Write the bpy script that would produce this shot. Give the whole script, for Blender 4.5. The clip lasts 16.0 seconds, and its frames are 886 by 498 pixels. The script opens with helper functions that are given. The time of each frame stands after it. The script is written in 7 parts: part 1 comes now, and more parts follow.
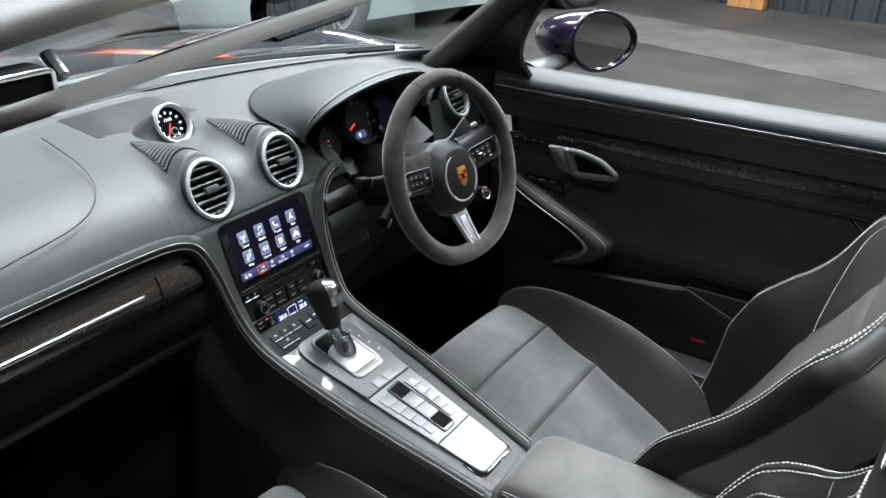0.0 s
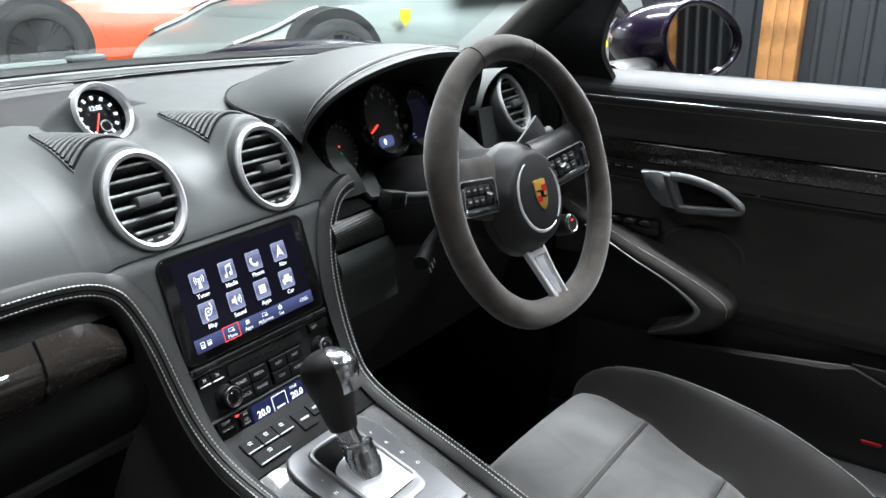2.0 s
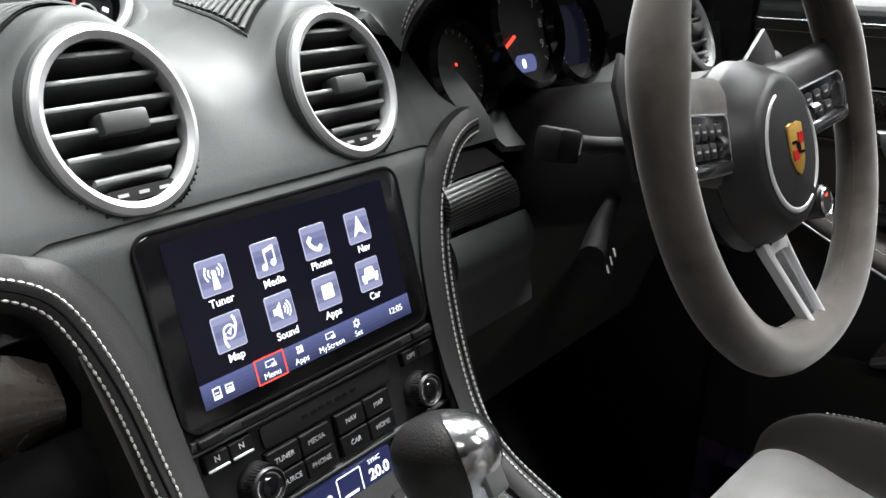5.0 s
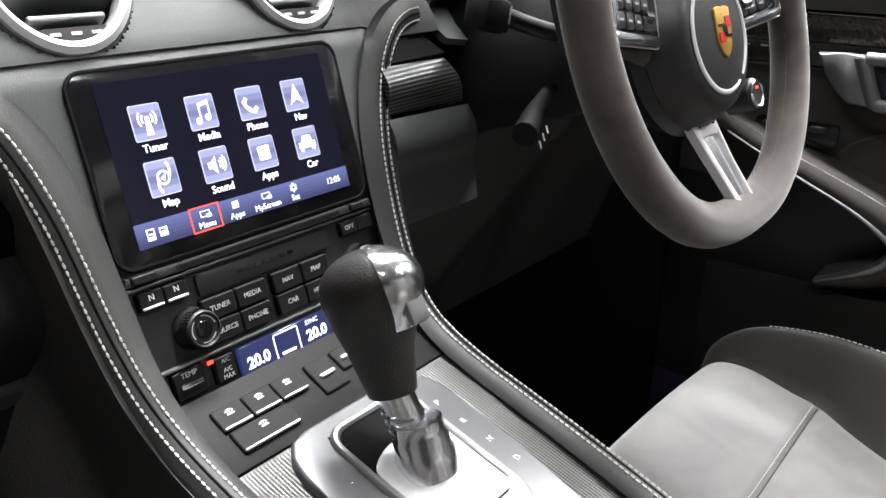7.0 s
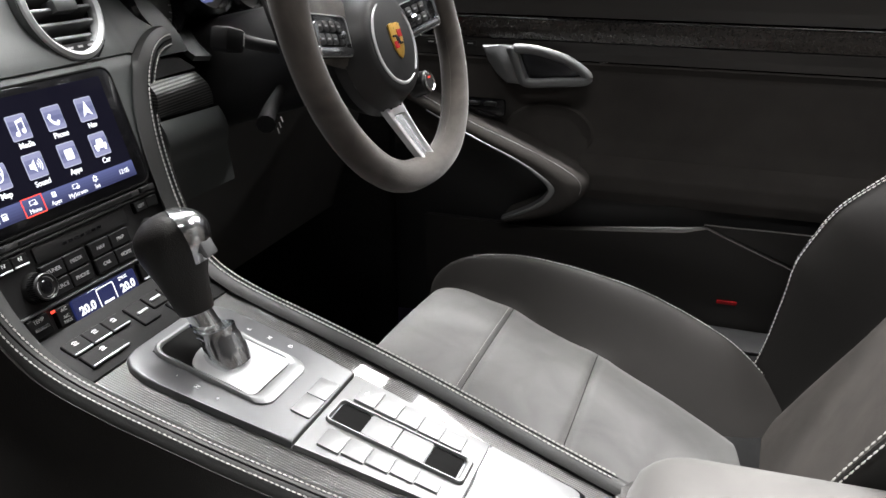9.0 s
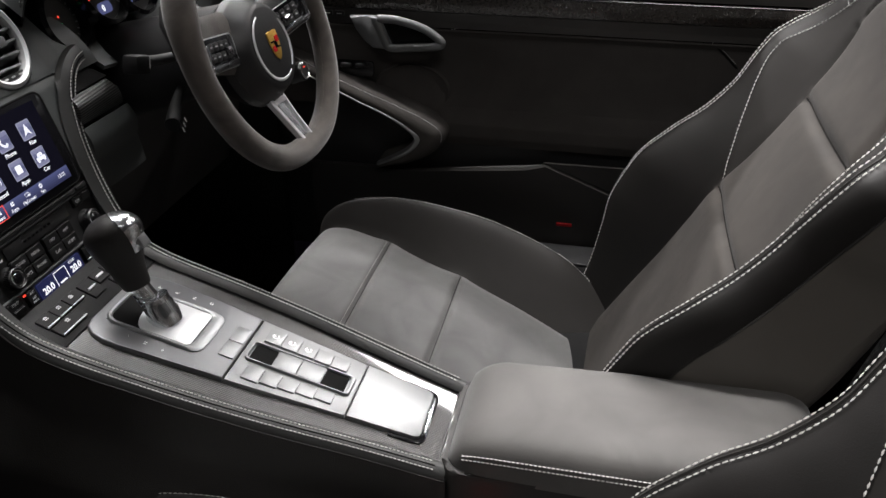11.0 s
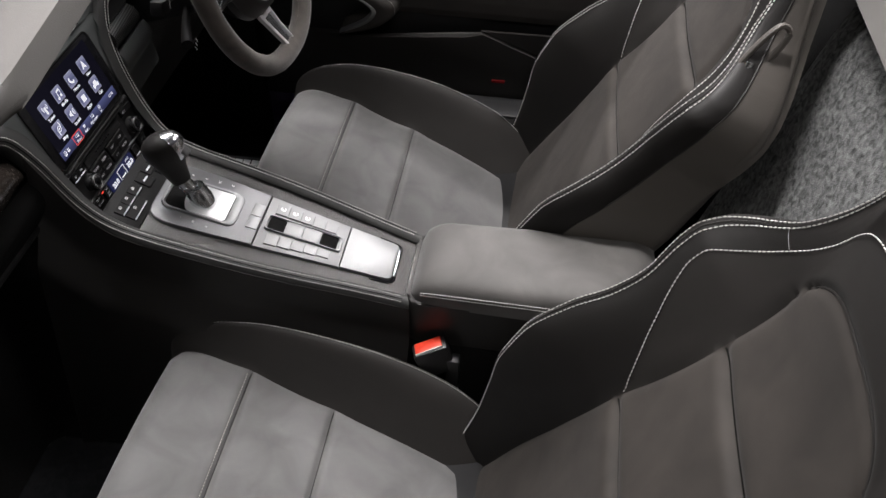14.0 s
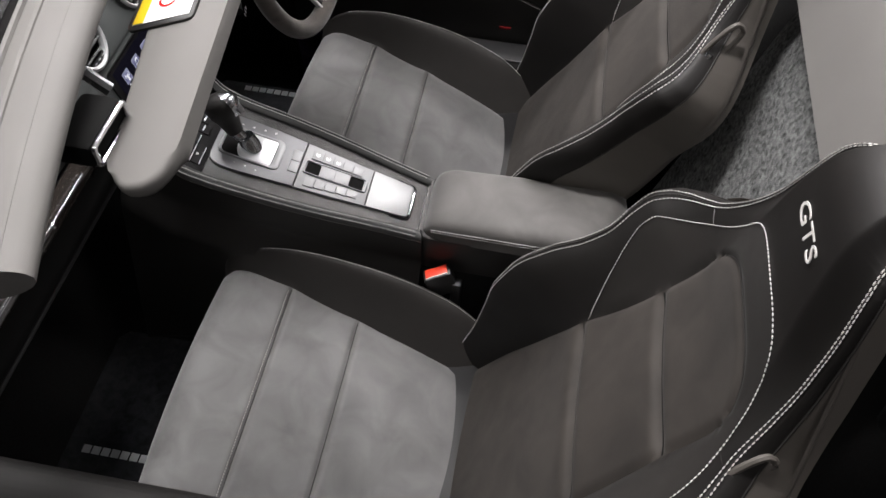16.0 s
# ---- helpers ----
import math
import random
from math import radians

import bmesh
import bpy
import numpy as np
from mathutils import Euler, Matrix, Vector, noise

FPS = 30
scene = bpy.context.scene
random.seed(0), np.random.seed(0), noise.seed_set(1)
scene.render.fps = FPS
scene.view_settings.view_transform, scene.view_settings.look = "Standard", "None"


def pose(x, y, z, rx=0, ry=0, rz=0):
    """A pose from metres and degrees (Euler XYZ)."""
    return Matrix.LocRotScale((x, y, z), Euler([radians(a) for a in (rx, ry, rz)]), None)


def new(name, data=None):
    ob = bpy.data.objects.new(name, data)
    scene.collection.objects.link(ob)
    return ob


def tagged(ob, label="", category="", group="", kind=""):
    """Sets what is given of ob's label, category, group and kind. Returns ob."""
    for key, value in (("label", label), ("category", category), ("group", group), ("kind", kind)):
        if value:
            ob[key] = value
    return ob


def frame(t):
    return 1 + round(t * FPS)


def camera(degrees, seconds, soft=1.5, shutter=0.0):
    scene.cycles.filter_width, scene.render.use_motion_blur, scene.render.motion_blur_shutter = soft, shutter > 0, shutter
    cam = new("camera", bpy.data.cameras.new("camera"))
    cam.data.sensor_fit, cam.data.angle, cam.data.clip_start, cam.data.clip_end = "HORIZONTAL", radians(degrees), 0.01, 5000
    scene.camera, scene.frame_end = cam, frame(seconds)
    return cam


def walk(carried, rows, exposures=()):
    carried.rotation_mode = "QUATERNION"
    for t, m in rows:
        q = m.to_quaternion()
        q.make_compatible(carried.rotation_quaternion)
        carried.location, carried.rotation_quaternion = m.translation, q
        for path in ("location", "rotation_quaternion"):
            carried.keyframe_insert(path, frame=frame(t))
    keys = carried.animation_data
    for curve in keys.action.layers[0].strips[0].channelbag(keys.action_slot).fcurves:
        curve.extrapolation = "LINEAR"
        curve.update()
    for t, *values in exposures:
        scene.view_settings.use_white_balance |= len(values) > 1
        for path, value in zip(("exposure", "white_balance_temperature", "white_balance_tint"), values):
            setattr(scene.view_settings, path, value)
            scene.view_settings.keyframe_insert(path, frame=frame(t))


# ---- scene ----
cam = camera(57.00, 16.0)
# seconds, eye in metres, yaw, pitch, roll in degrees
ROWS = [
    (0, -0.8836, -0.4636, 1.3876, -56.07, -26.00, 0.64),
    (0.5, -0.7742, -0.3815, 1.3149, -56.06, -25.31, 0.63),
    (1, -0.6935, -0.3332, 1.2430, -55.65, -22.86, 0.30),
    (1.5, -0.6279, -0.2594, 1.1814, -55.40, -20.44, 0.10),
    (2, -0.5490, -0.1514, 1.1189, -55.27, -19.60, -0.06),
    (2.5, -0.5016, -0.0789, 1.0920, -55.32, -19.53, -0.02),
    (3, -0.4298, 0.0027, 1.0749, -54.78, -19.81, 0.12),
    (3.2, -0.4005, 0.0344, 1.0660, -54.42, -19.81, 0.20),
    (5.3, -0.2984, 0.1272, 0.9722, -50.33, -20.80, 0.62),
    (5.5, -0.2979, 0.1231, 0.9631, -50.35, -20.93, 0.71),
    (6, -0.3012, 0.1078, 0.9405, -50.48, -21.31, 0.97),
    (6.5, -0.3049, 0.0932, 0.9267, -51.01, -21.34, 0.92),
    (7, -0.3153, 0.0723, 0.9174, -51.94, -21.59, 0.99),
    (7.5, -0.3425, 0.0505, 0.9215, -53.54, -21.60, 0.80),
    (8, -0.3913, 0.0043, 0.9371, -58.03, -21.61, 0.44),
    (8.5, -0.4533, -0.0251, 0.9459, -64.17, -21.80, 0.25),
    (9, -0.5140, -0.0529, 0.9655, -70.11, -21.88, 0.11),
    (9.5, -0.5584, -0.0807, 0.9987, -73.55, -22.75, 0.19),
    (9.7, -0.5792, -0.0931, 1.0083, -74.27, -23.22, -0.08),
    (11.8, -0.7349, -0.1416, 1.2278, -80.35, -34.64, 0.68),
    (12, -0.7491, -0.1426, 1.2463, -80.87, -36.12, 0.83),
    (12.5, -0.7880, -0.1543, 1.3001, -81.66, -39.84, 0.92),
    (13, -0.8207, -0.1626, 1.3614, -82.15, -41.10, 1.06),
    (13.5, -0.8581, -0.1667, 1.4146, -82.49, -42.24, 1.28),
    (14, -0.8836, -0.1633, 1.4740, -82.73, -45.30, 1.55),
    (14.5, -0.8882, -0.1611, 1.5285, -83.06, -48.32, 1.94),
    (15, -0.9065, -0.1707, 1.5967, -83.03, -50.29, 2.14),
    (15.5, -0.9431, -0.1744, 1.6626, -83.16, -51.97, 2.79),
    (16, -0.9939, -0.1728, 1.7334, -82.49, -53.10, 3.07),
]


def aim(x, y, z, yaw, pitch, roll):
    return pose(x, y, z, 90, 0, yaw) @ pose(0, 0, 0, pitch, 0, 0) @ pose(0, 0, 0, 0, 0, roll)


walk(cam, [(r[0], aim(*r[1:])) for r in ROWS], [(0.0, 0.15, 6000, 7), (1.5, 0.25, 6000, 7), (2.5, 0.5, 6050, 7), (3.2, 0.6, 6080, 7), (5.3, 0.6, 6400, 9), (6.5, 0.95, 6420, 10), (7.5, 1.2, 6450, 11), (8.0, 1.2, 6460, 11), (8.7, 0.85, 6500, 10), (9.2, 0.45, 6510, 11), (9.7, 0.15, 6530, 11), (11.8, -0.3, 6550, 13), (16.0, -0.4, 6550, 14)])

# ------------------------------------------------------------------ world and light
world = bpy.data.worlds.new("world")
scene.world = world
world.use_nodes = True
bg = world.node_tree.nodes["Background"]
bg.inputs[0].default_value = (0.72, 0.8, 0.9, 1)
bg.inputs[1].default_value = 0.03
scene.view_settings.exposure = 0.0


# ------------------------------------------------------------------ materials
def material(name, base, rough=0.5, metal=0.0, var=0.15, var_scale=6.0, grain=0.0, grain_scale=600.0,
             coat=0.0, sheen=0.0, rough_var=0.08, spec=0.5, emit=None, glow=0.0, contrast=0.0):
    m = bpy.data.materials.new(name)
    m.use_nodes = True
    nt = m.node_tree
    b = nt.nodes["Principled BSDF"]
    b.inputs["Base Color"].default_value = (*base, 1)
    b.inputs["Roughness"].default_value = rough
    b.inputs["Metallic"].default_value = metal
    b.inputs["Specular IOR Level"].default_value = spec
    b.inputs["Coat Weight"].default_value = coat
    b.inputs["Coat Roughness"].default_value = 0.06
    b.inputs["Sheen Weight"].default_value = sheen
    b.inputs["Sheen Roughness"].default_value = 0.45
    if emit:
        b.inputs["Emission Color"].default_value = (*emit, 1)
        b.inputs["Emission Strength"].default_value = glow
        return m
    tc = nt.nodes.new("ShaderNodeTexCoord")
    if var:
        n1 = nt.nodes.new("ShaderNodeTexNoise")
        n1.inputs["Scale"].default_value = var_scale
        n1.inputs["Detail"].default_value = 6
        nt.links.new(tc.outputs["Object"], n1.inputs["Vector"])
        mix = nt.nodes.new("ShaderNodeMix")
        mix.data_type = "RGBA"
        lo, hi = [max(0.0, c * (1 - var)) for c in base], [min(1.0, c * (1 + var)) for c in base]
        mix.inputs[6].default_value, mix.inputs[7].default_value = (*lo, 1), (*hi, 1)
        if contrast:
            n1.inputs["Distortion"].default_value = 0.6
            cr = nt.nodes.new("ShaderNodeMapRange")
            cr.inputs["From Min"].default_value, cr.inputs["From Max"].default_value = 0.5 - contrast, 0.5 + contrast
            nt.links.new(n1.outputs["Fac"], cr.inputs["Value"])
            nt.links.new(cr.outputs["Result"], mix.inputs[0])
        else:
            nt.links.new(n1.outputs["Fac"], mix.inputs[0])
        nt.links.new(mix.outputs[2], b.inputs["Base Color"])
        rr = nt.nodes.new("ShaderNodeMapRange")
        rr.inputs["To Min"].default_value = max(0.02, rough - rough_var)
        rr.inputs["To Max"].default_value = min(1.0, rough + rough_var)
        n3 = nt.nodes.new("ShaderNodeTexNoise")
        n3.inputs["Scale"].default_value = var_scale * 2.7
        n3.inputs["Detail"].default_value = 4
        nt.links.new(tc.outputs["Object"], n3.inputs["Vector"])
        nt.links.new(n3.outputs["Fac"], rr.inputs["Value"])
        nt.links.new(rr.outputs["Result"], b.inputs["Roughness"])
    if grain:
        n2 = nt.nodes.new("ShaderNodeTexVoronoi")
        n2.inputs["Scale"].default_value = grain_scale
        nt.links.new(tc.outputs["Object"], n2.inputs["Vector"])
        bp = nt.nodes.new("ShaderNodeBump")
        bp.inputs["Strength"].default_value = grain
        bp.inputs["Distance"].default_value = 0.0008
        nt.links.new(n2.outputs["Distance"], bp.inputs["Height"])
        nt.links.new(bp.outputs["Normal"], b.inputs["Normal"])
    return m


def woven(name, base, across, along, rough, second="Y"):
    """Metal thread in fine even rows, with dark gaps between the rows."""
    m = bpy.data.materials.new(name)
    m.use_nodes = True
    nt = m.node_tree
    b = nt.nodes["Principled BSDF"]
    b.inputs["Metallic"].default_value, b.inputs["Roughness"].default_value, b.inputs["Coat Weight"].default_value = 0.5, rough, 0.4
    tc = nt.nodes.new("ShaderNodeTexCoord")
    waves = []
    for axis, period in (("X" if second == "Y" else "Z", across), ("X" if second == "Z" else "Y", along)):
        w = nt.nodes.new("ShaderNodeTexWave")
        w.bands_direction = axis
        w.inputs["Scale"].default_value = 2 * math.pi / (20 * period)
        w.inputs["Distortion"].default_value, w.inputs["Detail"].default_value, w.inputs["Detail Scale"].default_value = 0.6, 1.0, 0.3
        nt.links.new(tc.outputs["Object"], w.inputs["Vector"])
        waves.append(w)
    soft = nt.nodes.new("ShaderNodeMapRange")
    soft.inputs["To Min"].default_value = 0.55
    nt.links.new(waves[1].outputs["Fac"], soft.inputs["Value"])
    mul = nt.nodes.new("ShaderNodeMath")
    mul.operation = "MULTIPLY"
    nt.links.new(waves[0].outputs["Fac"], mul.inputs[0])
    nt.links.new(soft.outputs["Result"], mul.inputs[1])
    mix = nt.nodes.new("ShaderNodeMix")
    mix.data_type = "RGBA"
    mix.inputs[6].default_value, mix.inputs[7].default_value = (*[c * 0.06 for c in base], 1), (*base, 1)
    nt.links.new(mul.outputs[0], mix.inputs[0])
    nt.links.new(mix.outputs[2], b.inputs["Base Color"])
    bp = nt.nodes.new("ShaderNodeBump")
    bp.inputs["Strength"].default_value, bp.inputs["Distance"].default_value = 0.5, 0.0006
    nt.links.new(mul.outputs[0], bp.inputs["Height"])
    nt.links.new(bp.outputs["Normal"], b.inputs["Normal"])
    return m


# Slightly green: the tint of light through the windscreen is in this colour
M_DASH = material("dash_leather", (0.040, 0.0442, 0.0438), 0.56, var=0.12, grain=0.07, grain_scale=900, spec=0.5)
M_LEATHER = material("black_leather", (0.016, 0.015, 0.0142), 0.44, var=0.25, grain=0.25, grain_scale=800, spec=0.36)
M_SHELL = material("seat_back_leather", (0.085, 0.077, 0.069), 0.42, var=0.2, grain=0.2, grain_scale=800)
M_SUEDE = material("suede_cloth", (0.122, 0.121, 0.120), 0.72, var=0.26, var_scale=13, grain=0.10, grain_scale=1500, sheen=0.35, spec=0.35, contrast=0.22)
# Cushion suede darkened and browned: weaker, warmer light on the backrest, in the colour
M_BACK = material("shaded_backrest_suede", (0.0245, 0.0212, 0.0184), 0.75, var=0.34, var_scale=13, grain=0.10, grain_scale=1500, sheen=0.06, spec=0.25, contrast=0.22)
# One seat leather in two tones: shaded for the backrest, lit for the cushion
M_BOLSTER = material("shaded_bolster_leather", (0.0085, 0.0077, 0.0072), 0.5, var=0.2, grain=0.08, grain_scale=800, spec=0.28, sheen=0.0)
M_CUSHSIDE = material("lit_cushion_leather", (0.021, 0.0192, 0.0178), 0.5, var=0.3, var_scale=12, grain=0.08, grain_scale=800, spec=0.45, sheen=0.1)
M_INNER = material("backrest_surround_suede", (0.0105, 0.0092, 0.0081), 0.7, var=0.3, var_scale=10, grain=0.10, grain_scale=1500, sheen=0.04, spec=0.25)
M_RIM = material("rim_suede", (0.060, 0.052, 0.046), 0.9, var=0.4, var_scale=22, grain=0.14, grain_scale=1500, sheen=0.4, spec=0.2, contrast=0.22)
# Dash leather again, darkened to stand in for shade on the edge strips
M_EDGE = material("shaded_edge_leather", (0.027, 0.0275, 0.027), 0.56, var=0.15, grain=0.08, grain_scale=900, spec=0.45)
M_SLAT = material("vent_slat_plastic", (0.06, 0.062, 0.063), 0.36, var=0.1)
M_PLASTIC = material("black_plastic", (0.012, 0.012, 0.0125), 0.42, var=0.2, grain=0.1, grain_scale=1500)
M_KEYS = material("soft_black_key_plastic", (0.0055, 0.0055, 0.0058), 0.6, var=0.15, spec=0.16, grain=0.08, grain_scale=1800)
M_GLOSS = material("gloss_black", (0.006, 0.006, 0.007), 0.12, var=0.1, rough_var=0.03)
M_DOORHIDE = material("door_leather", (0.034, 0.032, 0.030), 0.42, var=0.25, grain=0.12, grain_scale=800, spec=0.5)
M_TRIM = material("gloss_carbon_lacquer", (0.030, 0.0245, 0.021), 0.25, var=0.35, var_scale=90, coat=1.0)
M_TRIMDOOR = material("gloss_carbon_door", (0.026, 0.022, 0.0195), 0.28, var=0.35, var_scale=90, coat=0.8)
M_ARM = material("armrest_suede", (0.074, 0.071, 0.068), 0.7, var=0.34, var_scale=9, grain=0.10, grain_scale=1500, sheen=0.25, spec=0.35, contrast=0.2)
M_WEDGE = woven("bright_weave", (0.12, 0.12, 0.118), 0.0030, 0.0026, 0.3, "Z")
M_MESH = woven("metal_mesh_weave", (0.10, 0.098, 0.095), 0.0024, 0.0017, 0.3)
M_CHROME = material("satin_chrome", (0.72, 0.73, 0.75), 0.2, metal=1.0, var=0.05, rough_var=0.06)
M_ALU = material("brushed_silver", (0.21, 0.214, 0.218), 0.42, metal=0.7, var=0.05, rough_var=0.06, var_scale=20)
M_TITAN = material("grey_console_paint", (0.125, 0.127, 0.132), 0.42, metal=0.55, var=0.06, var_scale=30)
M_SATIN = material("satin_silver_paint", (0.20, 0.203, 0.207), 0.42, metal=0.6, var=0.06, var_scale=30)
M_RING = material("silver_ring_paint", (0.60, 0.61, 0.62), 0.34, metal=0.4, var=0.05)
M_SPOKE = material("silver_spoke_paint", (0.55, 0.55, 0.56), 0.36, metal=0.3, var=0.05)
# Near-black for gaps and openings, with their shade put into the colour
M_VOID = material("shade_black", (0.004, 0.004, 0.004), 0.8, var=0.1, spec=0.1)
M_DOORCARD = material("door_card_suede", (0.043, 0.0395, 0.037), 0.9, var=0.3, var_scale=15, grain=0.08, grain_scale=2000, spec=0.2)
M_STITCH = material("grey_thread", (0.54, 0.53, 0.51), 0.8, var=0.1, var_scale=300)
M_CARPET = material("black_carpet", (0.010, 0.010, 0.010), 1.0, var=0.6, var_scale=220, grain=0.9, grain_scale=900, spec=0.1)
M_MAT = material("dark_mat_pile", (0.017, 0.018, 0.021), 0.95, var=0.5, var_scale=60, grain=0.4, grain_scale=500, sheen=0.2, spec=0.15, contrast=0.2)
# Pale colour that carries the reflected light along the windscreen base
M_STRIP = material("pale_reflection_plastic", (0.16, 0.175, 0.172), 0.35, var=0.08, spec=0.6)
M_PILLAR = material("pillar_trim", (0.045, 0.044, 0.042), 0.55, var=0.1, grain=0.15, grain_scale=1200)
M_CARPETG = material("grey_carpet", (0.105, 0.108, 0.107), 1.0, var=0.8, var_scale=110, grain=1.0, grain_scale=420, spec=0.1, contrast=0.25)
M_PAINT = material("purple_paint", (0.010, 0.005, 0.019), 0.25, metal=0.2, coat=1.0, var=0.1)
M_HEADLINE = material("header_trim", (0.12, 0.116, 0.110), 0.7, var=0.1, grain=0.15, grain_scale=1200)
M_SILLTOP = material("lit_door_top_leather", (0.022, 0.0232, 0.025), 0.46, var=0.1, grain=0.12, grain_scale=900, spec=0.32)
M_WHITE = material("white_print", (0.8, 0.8, 0.8), 0.5, var=0.03)
M_GREYPRINT = material("grey_print", (0.45, 0.45, 0.45), 0.5, var=0.03)
M_RED = material("red_plastic", (0.75, 0.06, 0.03), 0.35, var=0.08)
M_DIMRED = material("dim_red_lens", (0.20, 0.006, 0.008), 0.25, var=0.05)
M_GOLD = material("gold_enamel", (0.75, 0.45, 0.10), 0.3, metal=0.6, var=0.1, var_scale=200)
M_REDENAMEL = material("red_enamel", (0.45, 0.02, 0.02), 0.25, var=0.05)
M_CONCRETE = material("concrete", (0.017, 0.0150, 0.0136), 0.75, var=0.5, var_scale=1.7, contrast=0.18, grain=0.3, grain_scale=60)
M_STRIPE = material("pale_floor_paint", (0.056, 0.053, 0.050), 0.6, contrast=0.2, var=0.35, var_scale=3)
M_STEEL = material("grey_wall_sheet", (0.019, 0.022, 0.025), 0.5, var=0.15, var_scale=2)
M_WOOD = material("pine_post", (0.32, 0.155, 0.052), 0.6, var=0.4, var_scale=5, contrast=0.2)
M_SILVER = material("silver_car_paint", (0.27, 0.30, 0.292), 0.34, metal=0.25, coat=0.6, var=0.04, var_scale=1.5)
M_ORANGE = material("orange_car_paint", (0.75, 0.10, 0.015), 0.3, coat=1.0, var=0.05)
M_RUBBER = material("tyre_rubber", (0.02, 0.02, 0.02), 0.85, var=0.3, var_scale=40)
M_WALL = material("white_reflector_paint", (0.72, 0.74, 0.73), 0.7, var=0.06, var_scale=1.5)
M_CEIL = material("ceiling_sheet", (0.2, 0.2, 0.2), 0.8, var=0.1)
M_YELLOW = material("yellow_badge", (0.85, 0.62, 0.02), 0.4, var=0.05)
M_MIRROR = material("mirror_glass", (0.92, 0.92, 0.92), 0.02, metal=1.0, var=0.0)
M_SCREEN = material("screen_dark", (0.004, 0.004, 0.006), 0.15, emit=(0.0030, 0.0028, 0.007), glow=1.0, spec=0.2)
M_BAR = material("screen_bar", (0.02, 0.02, 0.04), 0.15, emit=(0.08, 0.092, 0.21), glow=1.0, spec=0.2)
M_ICONRIM = material("icon_rim", (0.02, 0.02, 0.04), 0.15, emit=(0.42, 0.44, 0.56), glow=1.0, spec=0.2)
M_ICONS = [material("icon_shade", (0.02, 0.02, 0.04), 0.15, emit=e, glow=1.0, spec=0.2) for e in ((0.11, 0.12, 0.22), (0.155, 0.165, 0.28), (0.24, 0.25, 0.38))]
M_GLOWW = material("lit_white", (0.1, 0.1, 0.1), 0.3, emit=(0.9, 0.93, 1.0), glow=1.25)
M_GLOWR = material("lit_red", (0.1, 0.02, 0.02), 0.3, emit=(1.0, 0.07, 0.04), glow=1.2)
M_GLOWG = material("lit_green", (0.02, 0.1, 0.02), 0.3, emit=(0.05, 0.9, 0.3), glow=1.0)
M_CLIMATE = material("climate_lcd", (0.01, 0.01, 0.02), 0.15, emit=(0.012, 0.016, 0.06), glow=1.0)
M_LAMP = material("lamp_diffuser", (0.8, 0.8, 0.8), 0.5, emit=(1.0, 0.97, 0.93), glow=14.0)
M_DIAL = material("dial_face", (0.035, 0.034, 0.033), 0.4, var=0.1)


def glass(name, tint=(0.93, 0.96, 0.95)):
    m = bpy.data.materials.new(name)
    m.use_nodes = True
    nt = m.node_tree
    nt.nodes.remove(nt.nodes["Principled BSDF"])
    tr, gl, mx, lw, pw, ml = (nt.nodes.new(k) for k in ("ShaderNodeBsdfTransparent", "ShaderNodeBsdfGlossy", "ShaderNodeMixShader", "ShaderNodeLayerWeight", "ShaderNodeMath", "ShaderNodeMath"))
    tr.inputs[0].default_value = (*tint, 1)
    gl.inputs["Roughness"].default_value = 0.02
    lw.inputs["Blend"].default_value = 0.5
    pw.operation, pw.inputs[1].default_value = "POWER", 4.0
    ml.operation, ml.inputs[1].default_value, ml.inputs[2].default_value = "MULTIPLY_ADD", 0.7, 0.05
    nt.links.new(lw.outputs["Facing"], pw.inputs[0])
    nt.links.new(pw.outputs[0], ml.inputs[0])
    nt.links.new(ml.outputs[0], mx.inputs[0])
    nt.links.new(tr.outputs[0], mx.inputs[1])
    nt.links.new(gl.outputs[0], mx.inputs[2])
    nt.links.new(mx.outputs[0], nt.nodes["Material Output"].inputs[0])
    return m


M_GLASS = glass("windscreen_glass", (0.80, 0.88, 0.86))


# ------------------------------------------------------------------ mesh helpers
WHERE = {}


def thing(name, at, label, category, group="", kind=""):
    ob = new(name)
    ob.empty_display_size = 0.02
    ob.location = at
    WHERE[ob] = Vector(at)
    return tagged(ob, label, category, group, kind)


def finish(name, bm, mat, parent=None, label="", smooth=True, m=None):
    if m is not None:
        bmesh.ops.transform(bm, matrix=m, verts=bm.verts)
    bmesh.ops.recalc_face_normals(bm, faces=bm.faces)
    lo = Vector([min(v.co[k] for v in bm.verts) for k in range(3)])
    hi = Vector([max(v.co[k] for v in bm.verts) for k in range(3)])
    c = (lo + hi) / 2
    bmesh.ops.translate(bm, verts=bm.verts, vec=-c)
    if smooth:
        for f in bm.faces:
            f.smooth = True
        for e in bm.edges:
            if len(e.link_faces) == 2 and e.calc_face_angle(0) > 0.7:
                e.smooth = False
    me = bpy.data.meshes.new(name)
    bm.to_mesh(me)
    bm.free()
    for one in (mat if isinstance(mat, (list, tuple)) else [mat]):
        me.materials.append(one)
    ob = new(name, me)
    ob.location = c - (WHERE[parent] if parent else Vector())
    WHERE[ob] = c
    if parent:
        ob.parent = parent
    if label:
        ob["label"] = label
    return ob


part = finish


def structure(name, bm, mat, label, category, smooth=False):
    return tagged(finish(name, bm, mat, None, "", smooth), label, category, "", "structure")


